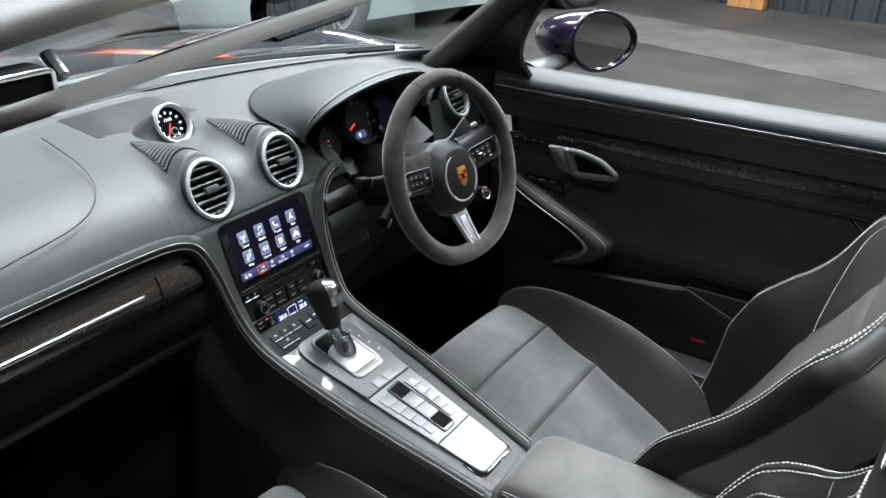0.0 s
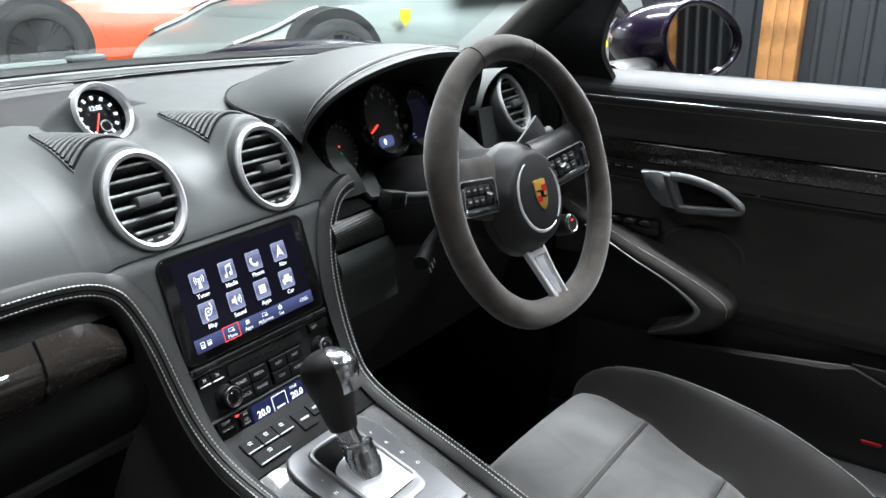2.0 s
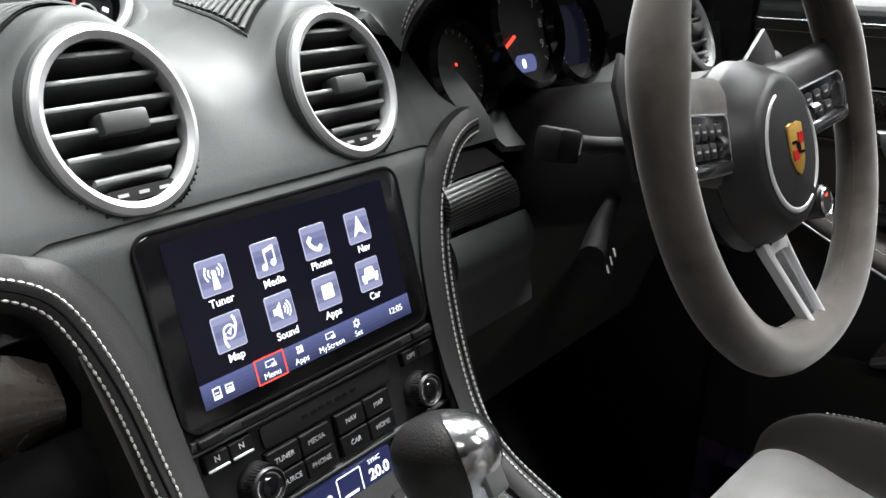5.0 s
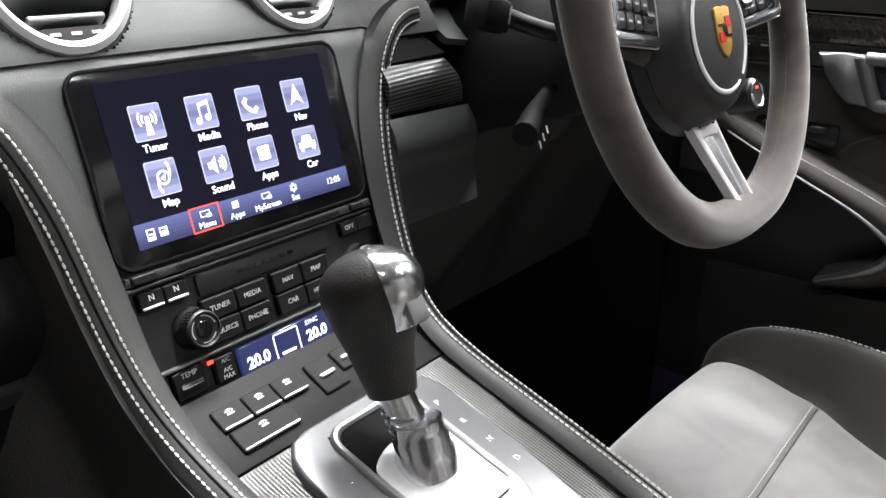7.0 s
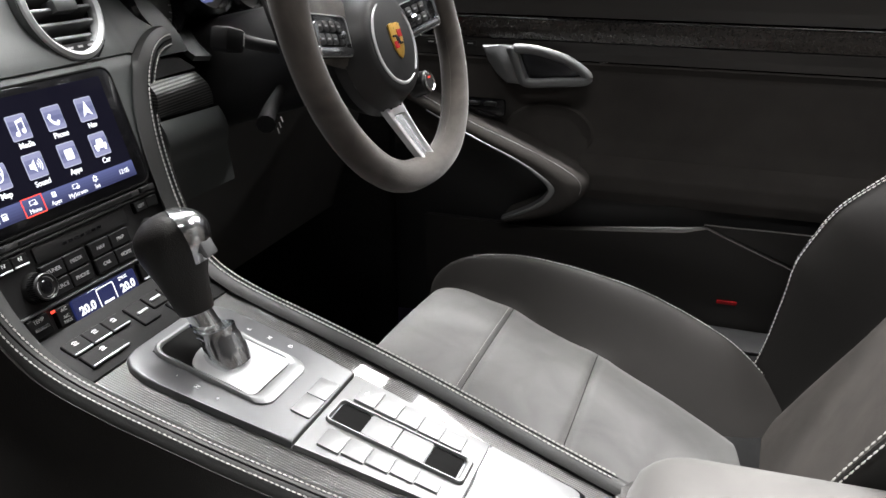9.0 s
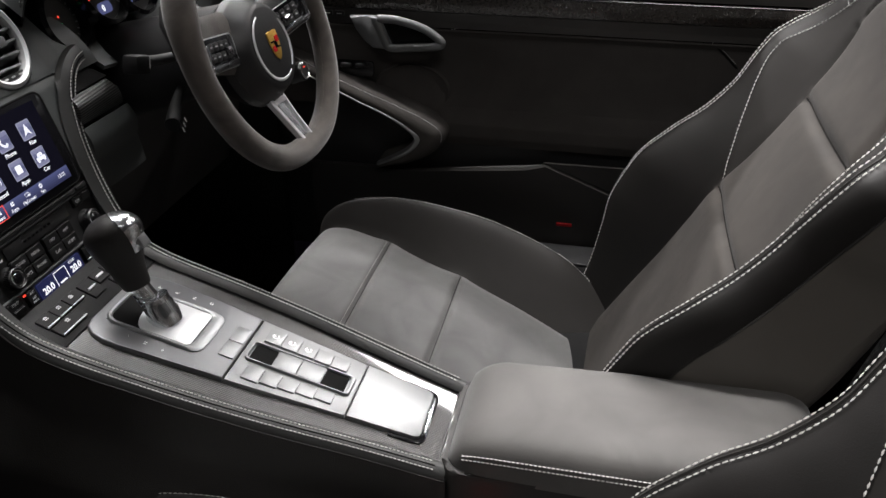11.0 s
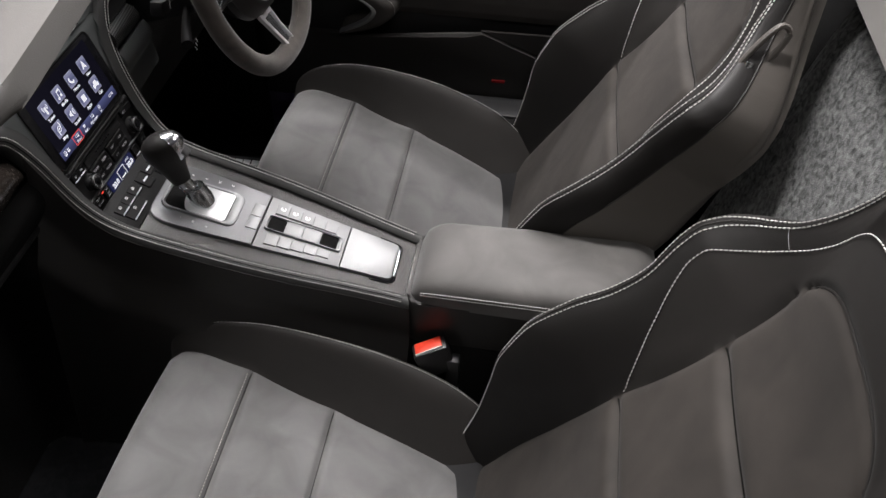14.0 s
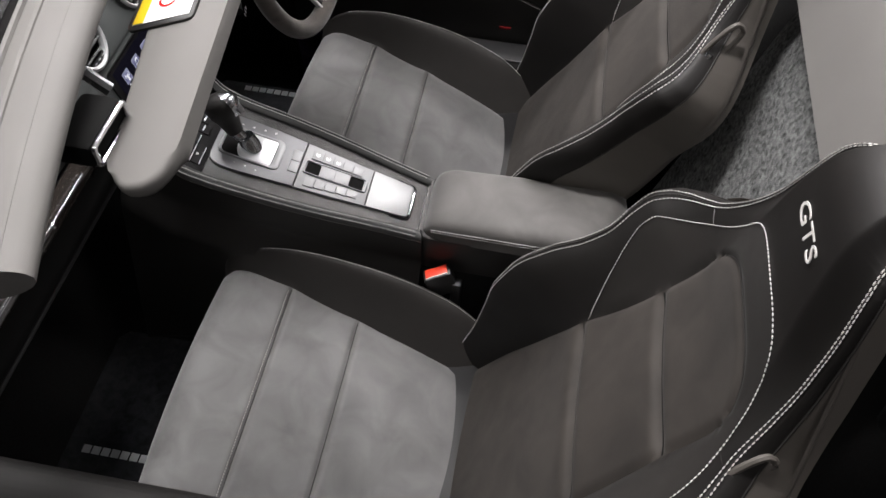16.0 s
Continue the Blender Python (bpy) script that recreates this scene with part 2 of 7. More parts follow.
def box(x0, x1, y0, y1, z0, z1, bevel=0.0, seg=2):
    bm = bmesh.new()
    bmesh.ops.create_cube(bm, size=1.0, matrix=Matrix.LocRotScale(((x0 + x1) / 2, (y0 + y1) / 2, (z0 + z1) / 2), None, (abs(x1 - x0), abs(y1 - y0), abs(z1 - z0))))
    if bevel:
        bmesh.ops.bevel(bm, geom=bm.edges[:], offset=bevel, segments=seg, profile=0.5, affect="EDGES")
    return bm


def join(*bms):
    out = bmesh.new()
    for b in bms:
        me = bpy.data.meshes.new("tmp")
        b.to_mesh(me)
        b.free()
        out.from_mesh(me)
        bpy.data.meshes.remove(me)
    return out


def prism(outline, z0, z1, bevel=0.0, seg=2):
    """A flat outline (x, y) made solid from z0 to z1, its upper rim rounded."""
    bm = bmesh.new()
    lo = [bm.verts.new((x, y, z0)) for x, y in outline]
    hi = [bm.verts.new((x, y, z1)) for x, y in outline]
    bm.faces.new(lo[::-1])
    top = bm.faces.new(hi)
    n = len(outline)
    for i in range(n):
        bm.faces.new((lo[i], lo[(i + 1) % n], hi[(i + 1) % n], hi[i]))
    if bevel:
        bmesh.ops.bevel(bm, geom=list(top.edges), offset=bevel, segments=seg, profile=0.5, affect="EDGES")
    return bm


def rrect(x0, x1, y0, y1, r, n=5):
    out = []
    for cx, cy, a in ((x1 - r, y1 - r, 0), (x0 + r, y1 - r, 90), (x0 + r, y0 + r, 180), (x1 - r, y0 + r, 270)):
        for k in range(n + 1):
            t = radians(a + 90 * k / n)
            out.append((cx + r * math.cos(t), cy + r * math.sin(t)))
    return out


def smooth_line(points, n=10):
    """A Catmull-Rom line through the points."""
    p = [Vector(q) for q in points]
    p = [p[0] * 2 - p[1]] + p + [p[-1] * 2 - p[-2]]
    out = []
    for i in range(1, len(p) - 2):
        for k in range(n):
            t = k / n
            a, b, c, d = p[i - 1], p[i], p[i + 1], p[i + 2]
            out.append(0.5 * ((2 * b) + (c - a) * t + (2 * a - 5 * b + 4 * c - d) * t * t + (3 * b - a - 3 * c + d) * t ** 3))
    out.append(p[-2])
    return out


def spread(points, step):
    """Points at even steps along a line."""
    out, left = [points[0].copy()], step
    for a, b in zip(points, points[1:]):
        d = (b - a).length
        while d > 0 and left <= d:
            a = a + (b - a) * (left / d)
            out.append(a.copy())
            d = (b - a).length
            left = step
        left -= d
    return out


def tube(points, radius, sides=8, closed=False, flat=1.0, up=(0, 0, 1), caps=True):
    """A round or flattened bar along a line; radius may be a function of 0..1."""
    pts = [Vector(p) for p in points]
    n = len(pts)
    bm = bmesh.new()
    rings = []
    for i, p in enumerate(pts):
        a, b = (pts[i - 1], pts[(i + 1) % n]) if closed else (pts[max(0, i - 1)], pts[min(n - 1, i + 1)])
        d = (b - a).normalized()
        side = d.cross(Vector(up))
        side = side.normalized() if side.length > 1e-4 else d.orthogonal().normalized()
        top = side.cross(d)
        r = radius(i / (n - 1)) if callable(radius) else radius
        rings.append([bm.verts.new(p + r * (side * math.cos(2 * math.pi * k / sides) + top * math.sin(2 * math.pi * k / sides) * flat)) for k in range(sides)])
    for i in range(n if closed else n - 1):
        for k in range(sides):
            bm.faces.new((rings[i][k], rings[i][(k + 1) % sides], rings[(i + 1) % n][(k + 1) % sides], rings[(i + 1) % n][k]))
    if caps and not closed:
        bm.faces.new(rings[0][::-1])
        bm.faces.new(rings[-1])
    return bm


def face_up(bm):
    """Turn an open sheet so that its solid side lies below."""
    bm.normal_update()
    if sum(f.normal.z * f.calc_area() for f in bm.faces) < 0:
        bmesh.ops.reverse_faces(bm, faces=bm.faces[:])


def grid(fn, nu, nv, wrap_u=False, thick=0.0, up=False):
    """A sheet of points fn(u, v), u and v from 0 to 1."""
    bm = bmesh.new()
    rows = [[bm.verts.new(fn(i / nu, j / nv)) for i in range(nu if wrap_u else nu + 1)] for j in range(nv + 1)]
    for j in range(nv):
        for i in range(nu):
            k = (i + 1) % nu if wrap_u else i + 1
            bm.faces.new((rows[j][i], rows[j][k], rows[j + 1][k], rows[j + 1][i]))
    if thick:
        bmesh.ops.recalc_face_normals(bm, faces=bm.faces)
        if up:
            face_up(bm)
        bmesh.ops.solidify(bm, geom=bm.faces[:], thickness=thick)
    return bm


def lathe(profile, n=40):
    """A turned shape round z from (radius, height) pairs."""
    return grid(lambda u, v: (profile_at(profile, v)[0] * math.cos(2 * math.pi * u), profile_at(profile, v)[0] * math.sin(2 * math.pi * u), profile_at(profile, v)[1]), n, len(profile) - 1, True)


def profile_at(profile, v):
    return profile[round(v * (len(profile) - 1))]


def dashes(points, step=0.0042, size=0.0030, r=0.00055, lift=None):
    """Thread: short raised stitches along a line."""
    pts = spread([Vector(p) for p in points], step)
    bm = bmesh.new()
    for a, b in zip(pts, pts[1:]):
        d = b - a
        if d.length < 1e-6:
            continue
        d.normalize()
        s = d.orthogonal().normalized()
        t = d.cross(s)
        e = a + d * size
        ends = []
        for q, k in ((a, 0.55), (a + d * size * 0.5, 1.25), (e, 0.55)):
            ends.append([bm.verts.new(q + r * k * (s * math.cos(w) + t * math.sin(w))) for w in (0.6, 2.17, 3.74, 5.31)])
        for q, w in zip(ends, ends[1:]):
            for k in range(4):
                bm.faces.new((q[k], q[(k + 1) % 4], w[(k + 1) % 4], w[k]))
        bm.faces.new(ends[0][::-1])
        bm.faces.new(ends[-1])
    return bm


def lettering(name, text, size, mat, parent, m, label="", depth=0.0002, bold=0.0):
    cu = bpy.data.curves.new("tmp", "FONT")
    cu.body, cu.size, cu.align_x, cu.align_y, cu.extrude, cu.offset = text, size, "CENTER", "CENTER", depth, bold
    cu.resolution_u = 3
    ob = bpy.data.objects.new("tmp", cu)
    scene.collection.objects.link(ob)
    bpy.context.view_layer.update()
    me = bpy.data.meshes.new_from_object(ob.evaluated_get(bpy.context.evaluated_depsgraph_get()))
    bm = bmesh.new()
    bm.from_mesh(me)
    bpy.data.objects.remove(ob)
    bpy.data.curves.remove(cu)
    bpy.data.meshes.remove(me)
    return finish(name, bm, mat, parent, label, False, m)


def lerp(a, b, t):
    return a + (b - a) * t


def table(rows, x):
    """Smooth monotone interpolation in rows of (x, y)."""
    if x <= rows[0][0]:
        return rows[0][1]
    if x >= rows[-1][0]:
        return rows[-1][1]
    k = max(q for q in range(len(rows) - 1) if rows[q][0] <= x)

    def slope(q):
        return (rows[q + 1][1] - rows[q][1]) / (rows[q + 1][0] - rows[q][0])

    def tangent(q):
        if q == 0 or q == len(rows) - 1:
            return slope(0) if q == 0 else slope(len(rows) - 2)
        a, b = slope(q - 1), slope(q)
        return 0.0 if a * b <= 0 else 2 * a * b / (a + b)
    (xa, ya), (xb, yb) = rows[k], rows[k + 1]
    h = xb - xa
    t = (x - xa) / h
    return (2 * t ** 3 - 3 * t * t + 1) * ya + (t ** 3 - 2 * t * t + t) * h * tangent(k) + (3 * t * t - 2 * t ** 3) * yb + (t ** 3 - t * t) * h * tangent(k + 1)


from mathutils.bvhtree import BVHTree

# ------------------------------------------------------------------ the hall round the car
WALL_TURN = radians(-9.8)
WALL = Matrix.Translation((7.9, 1.6, 0)) @ Matrix.Rotation(WALL_TURN, 4, "Z")


def slab(name, x0, x1, y0, y1, z0, z1, mat, label, category, m=None):
    b = box(x0, x1, y0, y1, z0, z1)
    if m is not None:
        bmesh.ops.transform(b, matrix=m, verts=b.verts)
    return structure(name, b, mat, label, category)


slab("floor", -9, 12, -12, 14, -0.2, 0.0, M_CONCRETE, "stained grey concrete showroom floor", "floor")
slab("floor_stripe", -2.35, -1.35, -9, 6, 0.0005, 0.004, M_STRIPE, "pale worn painted strip on the concrete floor", "floor marking", Matrix.Translation((7.9, 1.6, 0)) @ Matrix.Rotation(radians(-15), 4, "Z"))
slab("wall_west", -9.2, -9.0, -12, 14, 0, 4.6, M_STEEL, "plain dark grey showroom wall", "wall")
slab("wall_south", -9, 12, -12.2, -12, 0, 4.6, M_STEEL, "plain dark grey showroom wall behind the car", "wall")
# Added closing wall, white so that it reflects light onto the dash top
slab("wall_north", -9, 12, 14, 14.2, 0, 4.6, M_WALL, "plain showroom wall ahead of the car, made white to reflect light onto the dash", "wall")
slab("ceiling", -9, 12, -12, 14, 4.6, 4.8, M_CEIL, "pale sheet ceiling of the showroom", "ceiling")
east = thing("wall_east", (7.9, 1.6, 0), "dark blue-grey corrugated steel wall", "wall", kind="structure")


def wall_profile():
    b = bmesh.new()
    ys, xs = [], []
    y = -14.0
    while y < 12.0:
        for dy, dx in ((0.0, 0.0), (0.15, 0.0), (0.165, -0.035), (0.205, -0.035), (0.22, 0.0)):
            ys.append(y + dy)
            xs.append(dx)
        y += 0.22
    lo = [b.verts.new((x, q, 0)) for x, q in zip(xs, ys)]
    hi = [b.verts.new((x, q, 4.6)) for x, q in zip(xs, ys)]
    for k in range(len(lo) - 1):
        if ys[k + 1] - ys[k] > 1e-6:
            b.faces.new((lo[k], lo[k + 1], hi[k + 1], hi[k]))
    return b


part("corrugated_sheet", wall_profile(), M_STEEL, east, smooth=False, m=WALL)
part("wall_backing", box(0.03, 0.13, -14, 12, 0, 4.6), M_STEEL, east, m=WALL)
for along in (0.0, -10.75):
    post = thing("timber_post", WALL @ Vector((-0.1, along, 0)), "yellow pine timber post standing against the corrugated wall", "post", "timber posts")
    for k in range(3):
        part("board", box(-0.16, -0.04, along - 0.055 + 0.125 * k, along + 0.068 + 0.125 * k, 0.004, 4.59, 0.006), M_WOOD, post, m=WALL)

# unseen ceiling lamps: long tubes added over and round the car to light it
for x, y, power in ((0.9, -2.6, 50), (0.9, 0.8, 330), (0.9, 2.7, 80), (0.9, 7.4, 60), (0.9, 12.4, 150), (4.9, -2.6, 210), (4.9, -0.7, 260), (4.9, 1.2, 210), (4.9, 3.1, 170), (4.9, 5.0, 140), (-2.4, 1.2, 26), (-2.4, -0.9, 34), (4.9, 12.4, 130), (2.7, -0.9, 110), (2.7, 1.0, 170)):
    lamp = thing("added_tube_lamp", (x, y, 4.6), "added white tube lamp, unseen, under the ceiling", "ceiling lamp", "ceiling lamps")
    part("housing", box(x - 0.10, x + 0.10, y - 0.8, y + 0.8, 4.53, 4.598, 0.01), M_WHITE, lamp)
    part("diffuser", box(x - 0.085, x + 0.085, y - 0.78, y + 0.78, 4.50, 4.529, 0.008), M_LAMP, lamp)
    li = bpy.data.lights.new("added_tube_light", "AREA")
    li.shape, li.size, li.size_y, li.energy, li.color = "RECTANGLE", 0.35, 1.6, power, (1.0, 0.99, 0.975)
    lo = new("added_tube_light", li)
    lo.location = (x, y, 4.485)

# ------------------------------------------------------------------ dashboard
dash = thing("dashboard", (0, 0.75, 0.6), "black stitched leather sports car dashboard with round vents", "dashboard")


def screen_y(x):
    return 0.985 - 0.62 * x * x


# front profile seen from the side: (way down, y, z)
def dash_point(x, v):
    yb = screen_y(x)
    d = math.exp(-(x / 0.062) ** 4)
    pts = [(0.0, yb, 0.962), (0.10, lerp(yb, 0.66, 0.25), 0.964), (0.13, lerp(yb, 0.66, 0.31), 0.955), (0.40, 0.69, 0.938 - 0.014 * d), (0.54, 0.62, 0.929 - 0.007 * d),
           (0.68, 0.567, 0.911), (0.80, 0.534, 0.887), (0.91, 0.512, 0.858), (1.0, 0.503, 0.838)]
    k = max(0, min(len(pts) - 2, sum(v > q[0] for q in pts) - 1))
    a, b0, b1, e = pts[max(0, k - 1)], pts[k], pts[k + 1], pts[min(len(pts) - 1, k + 2)]
    t = (v - b0[0]) / (b1[0] - b0[0])
    out = [0.5 * (2 * b0[i] + (b1[i] - a[i]) * t + (2 * a[i] - 5 * b0[i] + 4 * b1[i] - e[i]) * t * t + (3 * b0[i] - a[i] - 3 * b1[i] + e[i]) * t ** 3) for i in (1, 2)]
    return Vector((x, *out))


# the two vent pods swell out of the skin and run back into it
PODS = (-0.082, 0.082)


def soft_max(a, b, k=0.010):
    h = max(0.0, min(1.0, 0.5 + 0.5 * (a - b) / k))
    return lerp(b, a, h) + k * h * (1 - h)


def skin(p):
    """Raise a point of the plain dash where a vent pod swells."""
    if p.y > 0.745:
        return p
    w = table([(0.50, 0.044), (0.56, 0.043), (0.60, 0.040), (0.64, 0.035), (0.68, 0.028), (0.71, 0.020), (0.745, 0.011)], p.y)
    crest = table([(0.50, 0.954), (0.55, 0.953), (0.60, 0.949), (0.65, 0.944), (0.70, 0.938), (0.745, 0.930)], p.y)
    bell = min(1.0, sum(math.exp(-(abs(p.x - sx) / w) ** 2.4) for sx in PODS))
    swell = p.z + max(0.0, crest - p.z) * bell
    lim = soft_max(0.885 + (p.y - 0.530) / 0.42, p.z, 0.012)
    z = max(p.z, -soft_max(-swell, -lim, 0.012))
    return Vector((p.x, p.y, lerp(p.z, z, max(0.0, min(1.0, (p.y - 0.506) / 0.014)))))


def skin_edge(v):
    return table([(0.0, 0.155), (0.46, 0.158), (0.54, 0.186), (0.68, 0.198), (0.80, 0.212), (0.91, 0.221), (1.0, 0.224)], v)


SKIN = []


def dash_skin():
    def at(u, v):
        x = lerp(-0.73, -0.19, u / 0.16) if u < 0.16 else lerp(-0.19, skin_edge(v), (u - 0.16) / 0.84)
        return skin(dash_point(x, v * (1 - 0.05 * max(0.0, min(1.0, (0.168 - abs(x)) / 0.03)))))
    b = grid(at, 190, 170)
    inner = [v for v in b.verts if not v.is_boundary]
    for _ in range(14):
        bmesh.ops.smooth_vert(b, verts=inner, factor=0.5, use_axis_x=False, use_axis_y=False, use_axis_z=True)
    SKIN.append(BVHTree.FromBMesh(b))
    gone = []
    for f in b.faces:
        c = f.calc_center_median()
        for sx in PODS:
            dy, dz = c.y - 0.529, c.z - 0.895
            if abs(dz * 0.927 + dy * 0.375) < 0.0505 and math.hypot((c.x - sx) / 0.92, (dz * 0.927 + dy * 0.375) / 1.06) < 0.0505 and dy * 0.927 - dz * 0.375 < 0.03:
                gone.append(f)
    bmesh.ops.delete(b, geom=gone, context="FACES")
    bmesh.ops.recalc_face_normals(b, faces=b.faces)
    face_up(b)
    bmesh.ops.solidify(b, geom=b.faces[:], thickness=0.005)
    return b


part("dash_pad", dash_skin(), M_DASH, dash, "smooth dark leather upper dash")
part("dash_pad", grid(lambda u, v: dash_point(lerp(0.154, 0.73, u), v * 0.53), 40, 90, thick=0.005, up=True), M_DASH, dash)
# airbag panel seam and the lip under the glass
seam = smooth_line([(-0.66, 0.512, 0.868), (-0.43, 0.530, 0.896), (-0.30, 0.55, 0.908), (-0.245, 0.585, 0.930), (-0.215, 0.66, 0.945), (-0.19, 0.80, 0.957)], 10)
part("airbag_seam", tube([p + Vector((0, -0.001, 0.001)) for p in seam], 0.0011, 6), M_PLASTIC, dash)
# Reflection at the foot of the glass, modelled as a pale strip
part("glass_foot_reflection", tube([(-0.66 + 0.80 * k / 20, screen_y(-0.66 + 0.80 * k / 20) + 0.030, 0.975) for k in range(21)], 0.009, 8, flat=0.6), M_STRIP, dash, "pale strip at the foot of the glass, a reflection built as a part")
part("glass_base_strip", tube([(x / 20 * 0.66, screen_y(x / 20 * 0.66) + 0.004, 0.968) for x in range(-20, 21)], 0.009, 6), M_PLASTIC, dash)
# Defroster strip coloured pale to stand in for reflected light
part("defroster_reflection", grid(lambda u, v: dash_point(lerp(-0.70, 0.56, u), lerp(0.004, 0.035, v)) + Vector((0, 0, 0.0030 * math.sin(math.pi * lerp(0.12, 0.88, v)))), 60, 6), M_STRIP, dash, "defroster strip along the glass, coloured pale for the light it reflects")
# black felt panel with the loudspeaker ahead of the clock
part("speaker_panel", grid(lambda u, v: dash_point(lerp(-0.115, 0.075 + 0.02 * v, u), lerp(0.015, 0.30, v)) + Vector((0, 0, 0.0005)), 10, 20, thick=0.001), M_PLASTIC, dash)

# ---- clock pod
CLOCK = Matrix.Translation((0.001, 0.716, 0.947)) @ Matrix.Rotation(radians(64), 4, "X") @ Matrix.Scale(0.90, 4)


def pod(u, v):
    a = math.pi * 2 * u
    r = lerp(0.041, 0.056, v ** 1.3)
    p = CLOCK @ Vector((r * math.cos(a), r * math.sin(a), lerp(0.012, -0.020, v)))
    q = Vector((0.070 * math.cos(a), 0.715 + 0.072 * math.sin(a), dash_point(0.05, 0.40).z - 0.004 + 0.008 * math.sin(a)))
    return p.lerp(q, v ** 1.2)


part("clock_pod", grid(pod, 40, 10, True), M_DASH, dash)
clock = part("clock", lathe([(0.0, -0.004), (0.034, -0.004), (0.0345, 0.003)], 40), M_GLOSS, dash, "round dash clock with silver ring", m=CLOCK)
part("bezel", lathe([(0.0345, -0.004), (0.0350, 0.014), (0.0385, 0.0165), (0.0415, 0.0125), (0.0425, 0.0)], 48), M_RING, clock, m=CLOCK)
marks = [box(-0.0018, 0.0018, 0.0225, 0.0275, -0.0005, 0.0005) for _ in range(12)]
for k, b in enumerate(marks):
    bmesh.ops.rotate(b, verts=b.verts, cent=(0, 0, 0), matrix=Matrix.Rotation(k * math.pi / 6, 3, "Z"))
part("hour_marks", join(*marks), M_GLOWW, clock, m=CLOCK @ Matrix.Translation((0, 0, -0.002)))
lettering("time_readout", "12:05", 0.0085, M_GLOWW, clock, CLOCK @ Matrix.Translation((0, 0.011, -0.002)), bold=0.0002)
b = box(-0.0009, 0.0009, -0.024, 0.004, 0, 0.0012)
part("pointer", b, M_GLOWR, clock, m=CLOCK @ Matrix.Translation((0, 0, -0.002)) @ Matrix.Rotation(radians(-28), 4, "Z"))
part("sub_dial", lathe([(0.0065, 0.0), (0.0075, 0.001), (0.0085, 0.0)], 20), M_GREYPRINT, clock, m=CLOCK @ Matrix.Translation((0.006, -0.014, -0.0025)))


# ---- round air vents
def air_vent(at, tilt, yaw, r=0.0485, label="round dash air vent with satin silver ring"):
    m = Matrix.Translation(at) @ Matrix.Rotation(radians(yaw), 4, "Z") @ Matrix.Rotation(radians(90 - tilt), 4, "X")
    body = part("air_vent", lathe([(0.0, -0.03), (r - 0.007, -0.03), (r - 0.006, 0.002)], 40), M_PLASTIC, dash, label, m=m)
    oval = m @ Matrix.Diagonal((0.92, 1.06, 1, 1))
    part("ring", lathe([(r - 0.008, -0.006), (r - 0.0075, 0.004), (r - 0.004, 0.0065), (r - 0.0005, 0.0045), (r + 0.001, -0.003)], 56), M_RING, body, m=oval)
    part("collar", lathe([(r + 0.0002, 0.002), (r + 0.0018, 0.0012), (r + 0.0034, -0.003), (r + 0.0042, -0.010), (r + 0.0042, -0.022), (r + 0.002, -0.040)], 48), M_DASH, body, m=oval)
    for k in range(6):
        h = -0.0315 + 0.0126 * k
        half = math.sqrt(max(0.0001, (r - 0.009) ** 2 - h * h)) * 0.93
        b = box(-half, half, -0.0019, 0.0019, -0.010, 0.010, 0.0012, 2)
        part("slat", b, M_SLAT, body, m=m @ Matrix.Translation((0, h * 1.04, -0.008)) @ Matrix.Rotation(radians(-24), 4, "X"))
    part("tab", box(-0.0135, 0.0135, -0.0060, 0.0060, -0.01, 0.007, 0.0022), M_SLAT, body, m=m @ Matrix.Translation((0.002, -0.001, 0)))
    wheel = prism(rrect(-0.021, 0.021, -0.0035, 0.0035, 0.003), -0.004, 0.001, 0.001, 1)
    part("thumbwheel", wheel, M_PLASTIC, body, m=m @ Matrix.Translation((0.002, -0.0385, 0)))
    for k in range(3):
        part("mark", box(-0.003, 0.003, -0.0009, 0.0009, 0.001, 0.0014), M_GREYPRINT, body, m=m @ Matrix.Translation((-0.010 + 0.012 * k, -0.0385, 0)))
    return m


def vent_louvre(sx):
    """Leaf-shaped louvre on the back of a centre vent pod."""
    def leaf(u, v):
        y = lerp(0.572, 0.712, v)
        w = 0.040 * (1 - v) ** 0.7 + 0.0012
        a = lerp(-1, 1, u)
        x = sx - 0.003 + a * w
        hit = SKIN[0].ray_cast(Vector((x, y + 0.012 * (1 - a * a) * (1 - v), 1.2)), Vector((0, 0, -1)))
        return hit[0]
    # Black sheet just above the skin stands in for shade between the ribs
    part("louvre_shade", grid(lambda u, v: leaf(u, v) + Vector((0, 0, 0.0012)), 24, 40), M_VOID, dash)
    for k in range(13):
        v = 0.045 + 0.072 * k
        rib = [leaf(0.01 + 0.98 * j / 10, v) + Vector((0, 0, 0.0013)) for j in range(11)]
        part("louvre", tube([p + Vector((0, 0, 0.0012)) for p in rib], 0.0021, 8, flat=0.7), M_DASH, dash)
    rim_line = [leaf(0, k / 14) for k in range(15)] + [leaf(1, 1 - k / 14) for k in range(15)]
    part("louvre_rim", tube([p + Vector((0, 0, 0.0002)) for p in rim_line], 0.0016, 6, True), M_DASH, dash)


for sx in PODS:
    vent_louvre(sx)
    air_vent((sx, 0.529, 0.895), 22, 0)

# ---- instrument hood
CX = 0.325


def hood(u, v):
    a = math.pi * (1 - u)
    s = max(0.0, math.sin(a))
    front = Vector((CX + 0.190 * math.cos(a), 0.525 - 0.055 * s, 0.912 + 0.092 * s ** 0.75))
    back = Vector((CX + 0.200 * math.cos(a), 0.545 + 0.235 * s, 0.938 + 0.010 * s))
    p = front.lerp(back, v)
    p.z += 0.030 * math.sin(math.pi * v) ** 0.8 * s * (1 - 0.35 * v)
    return p


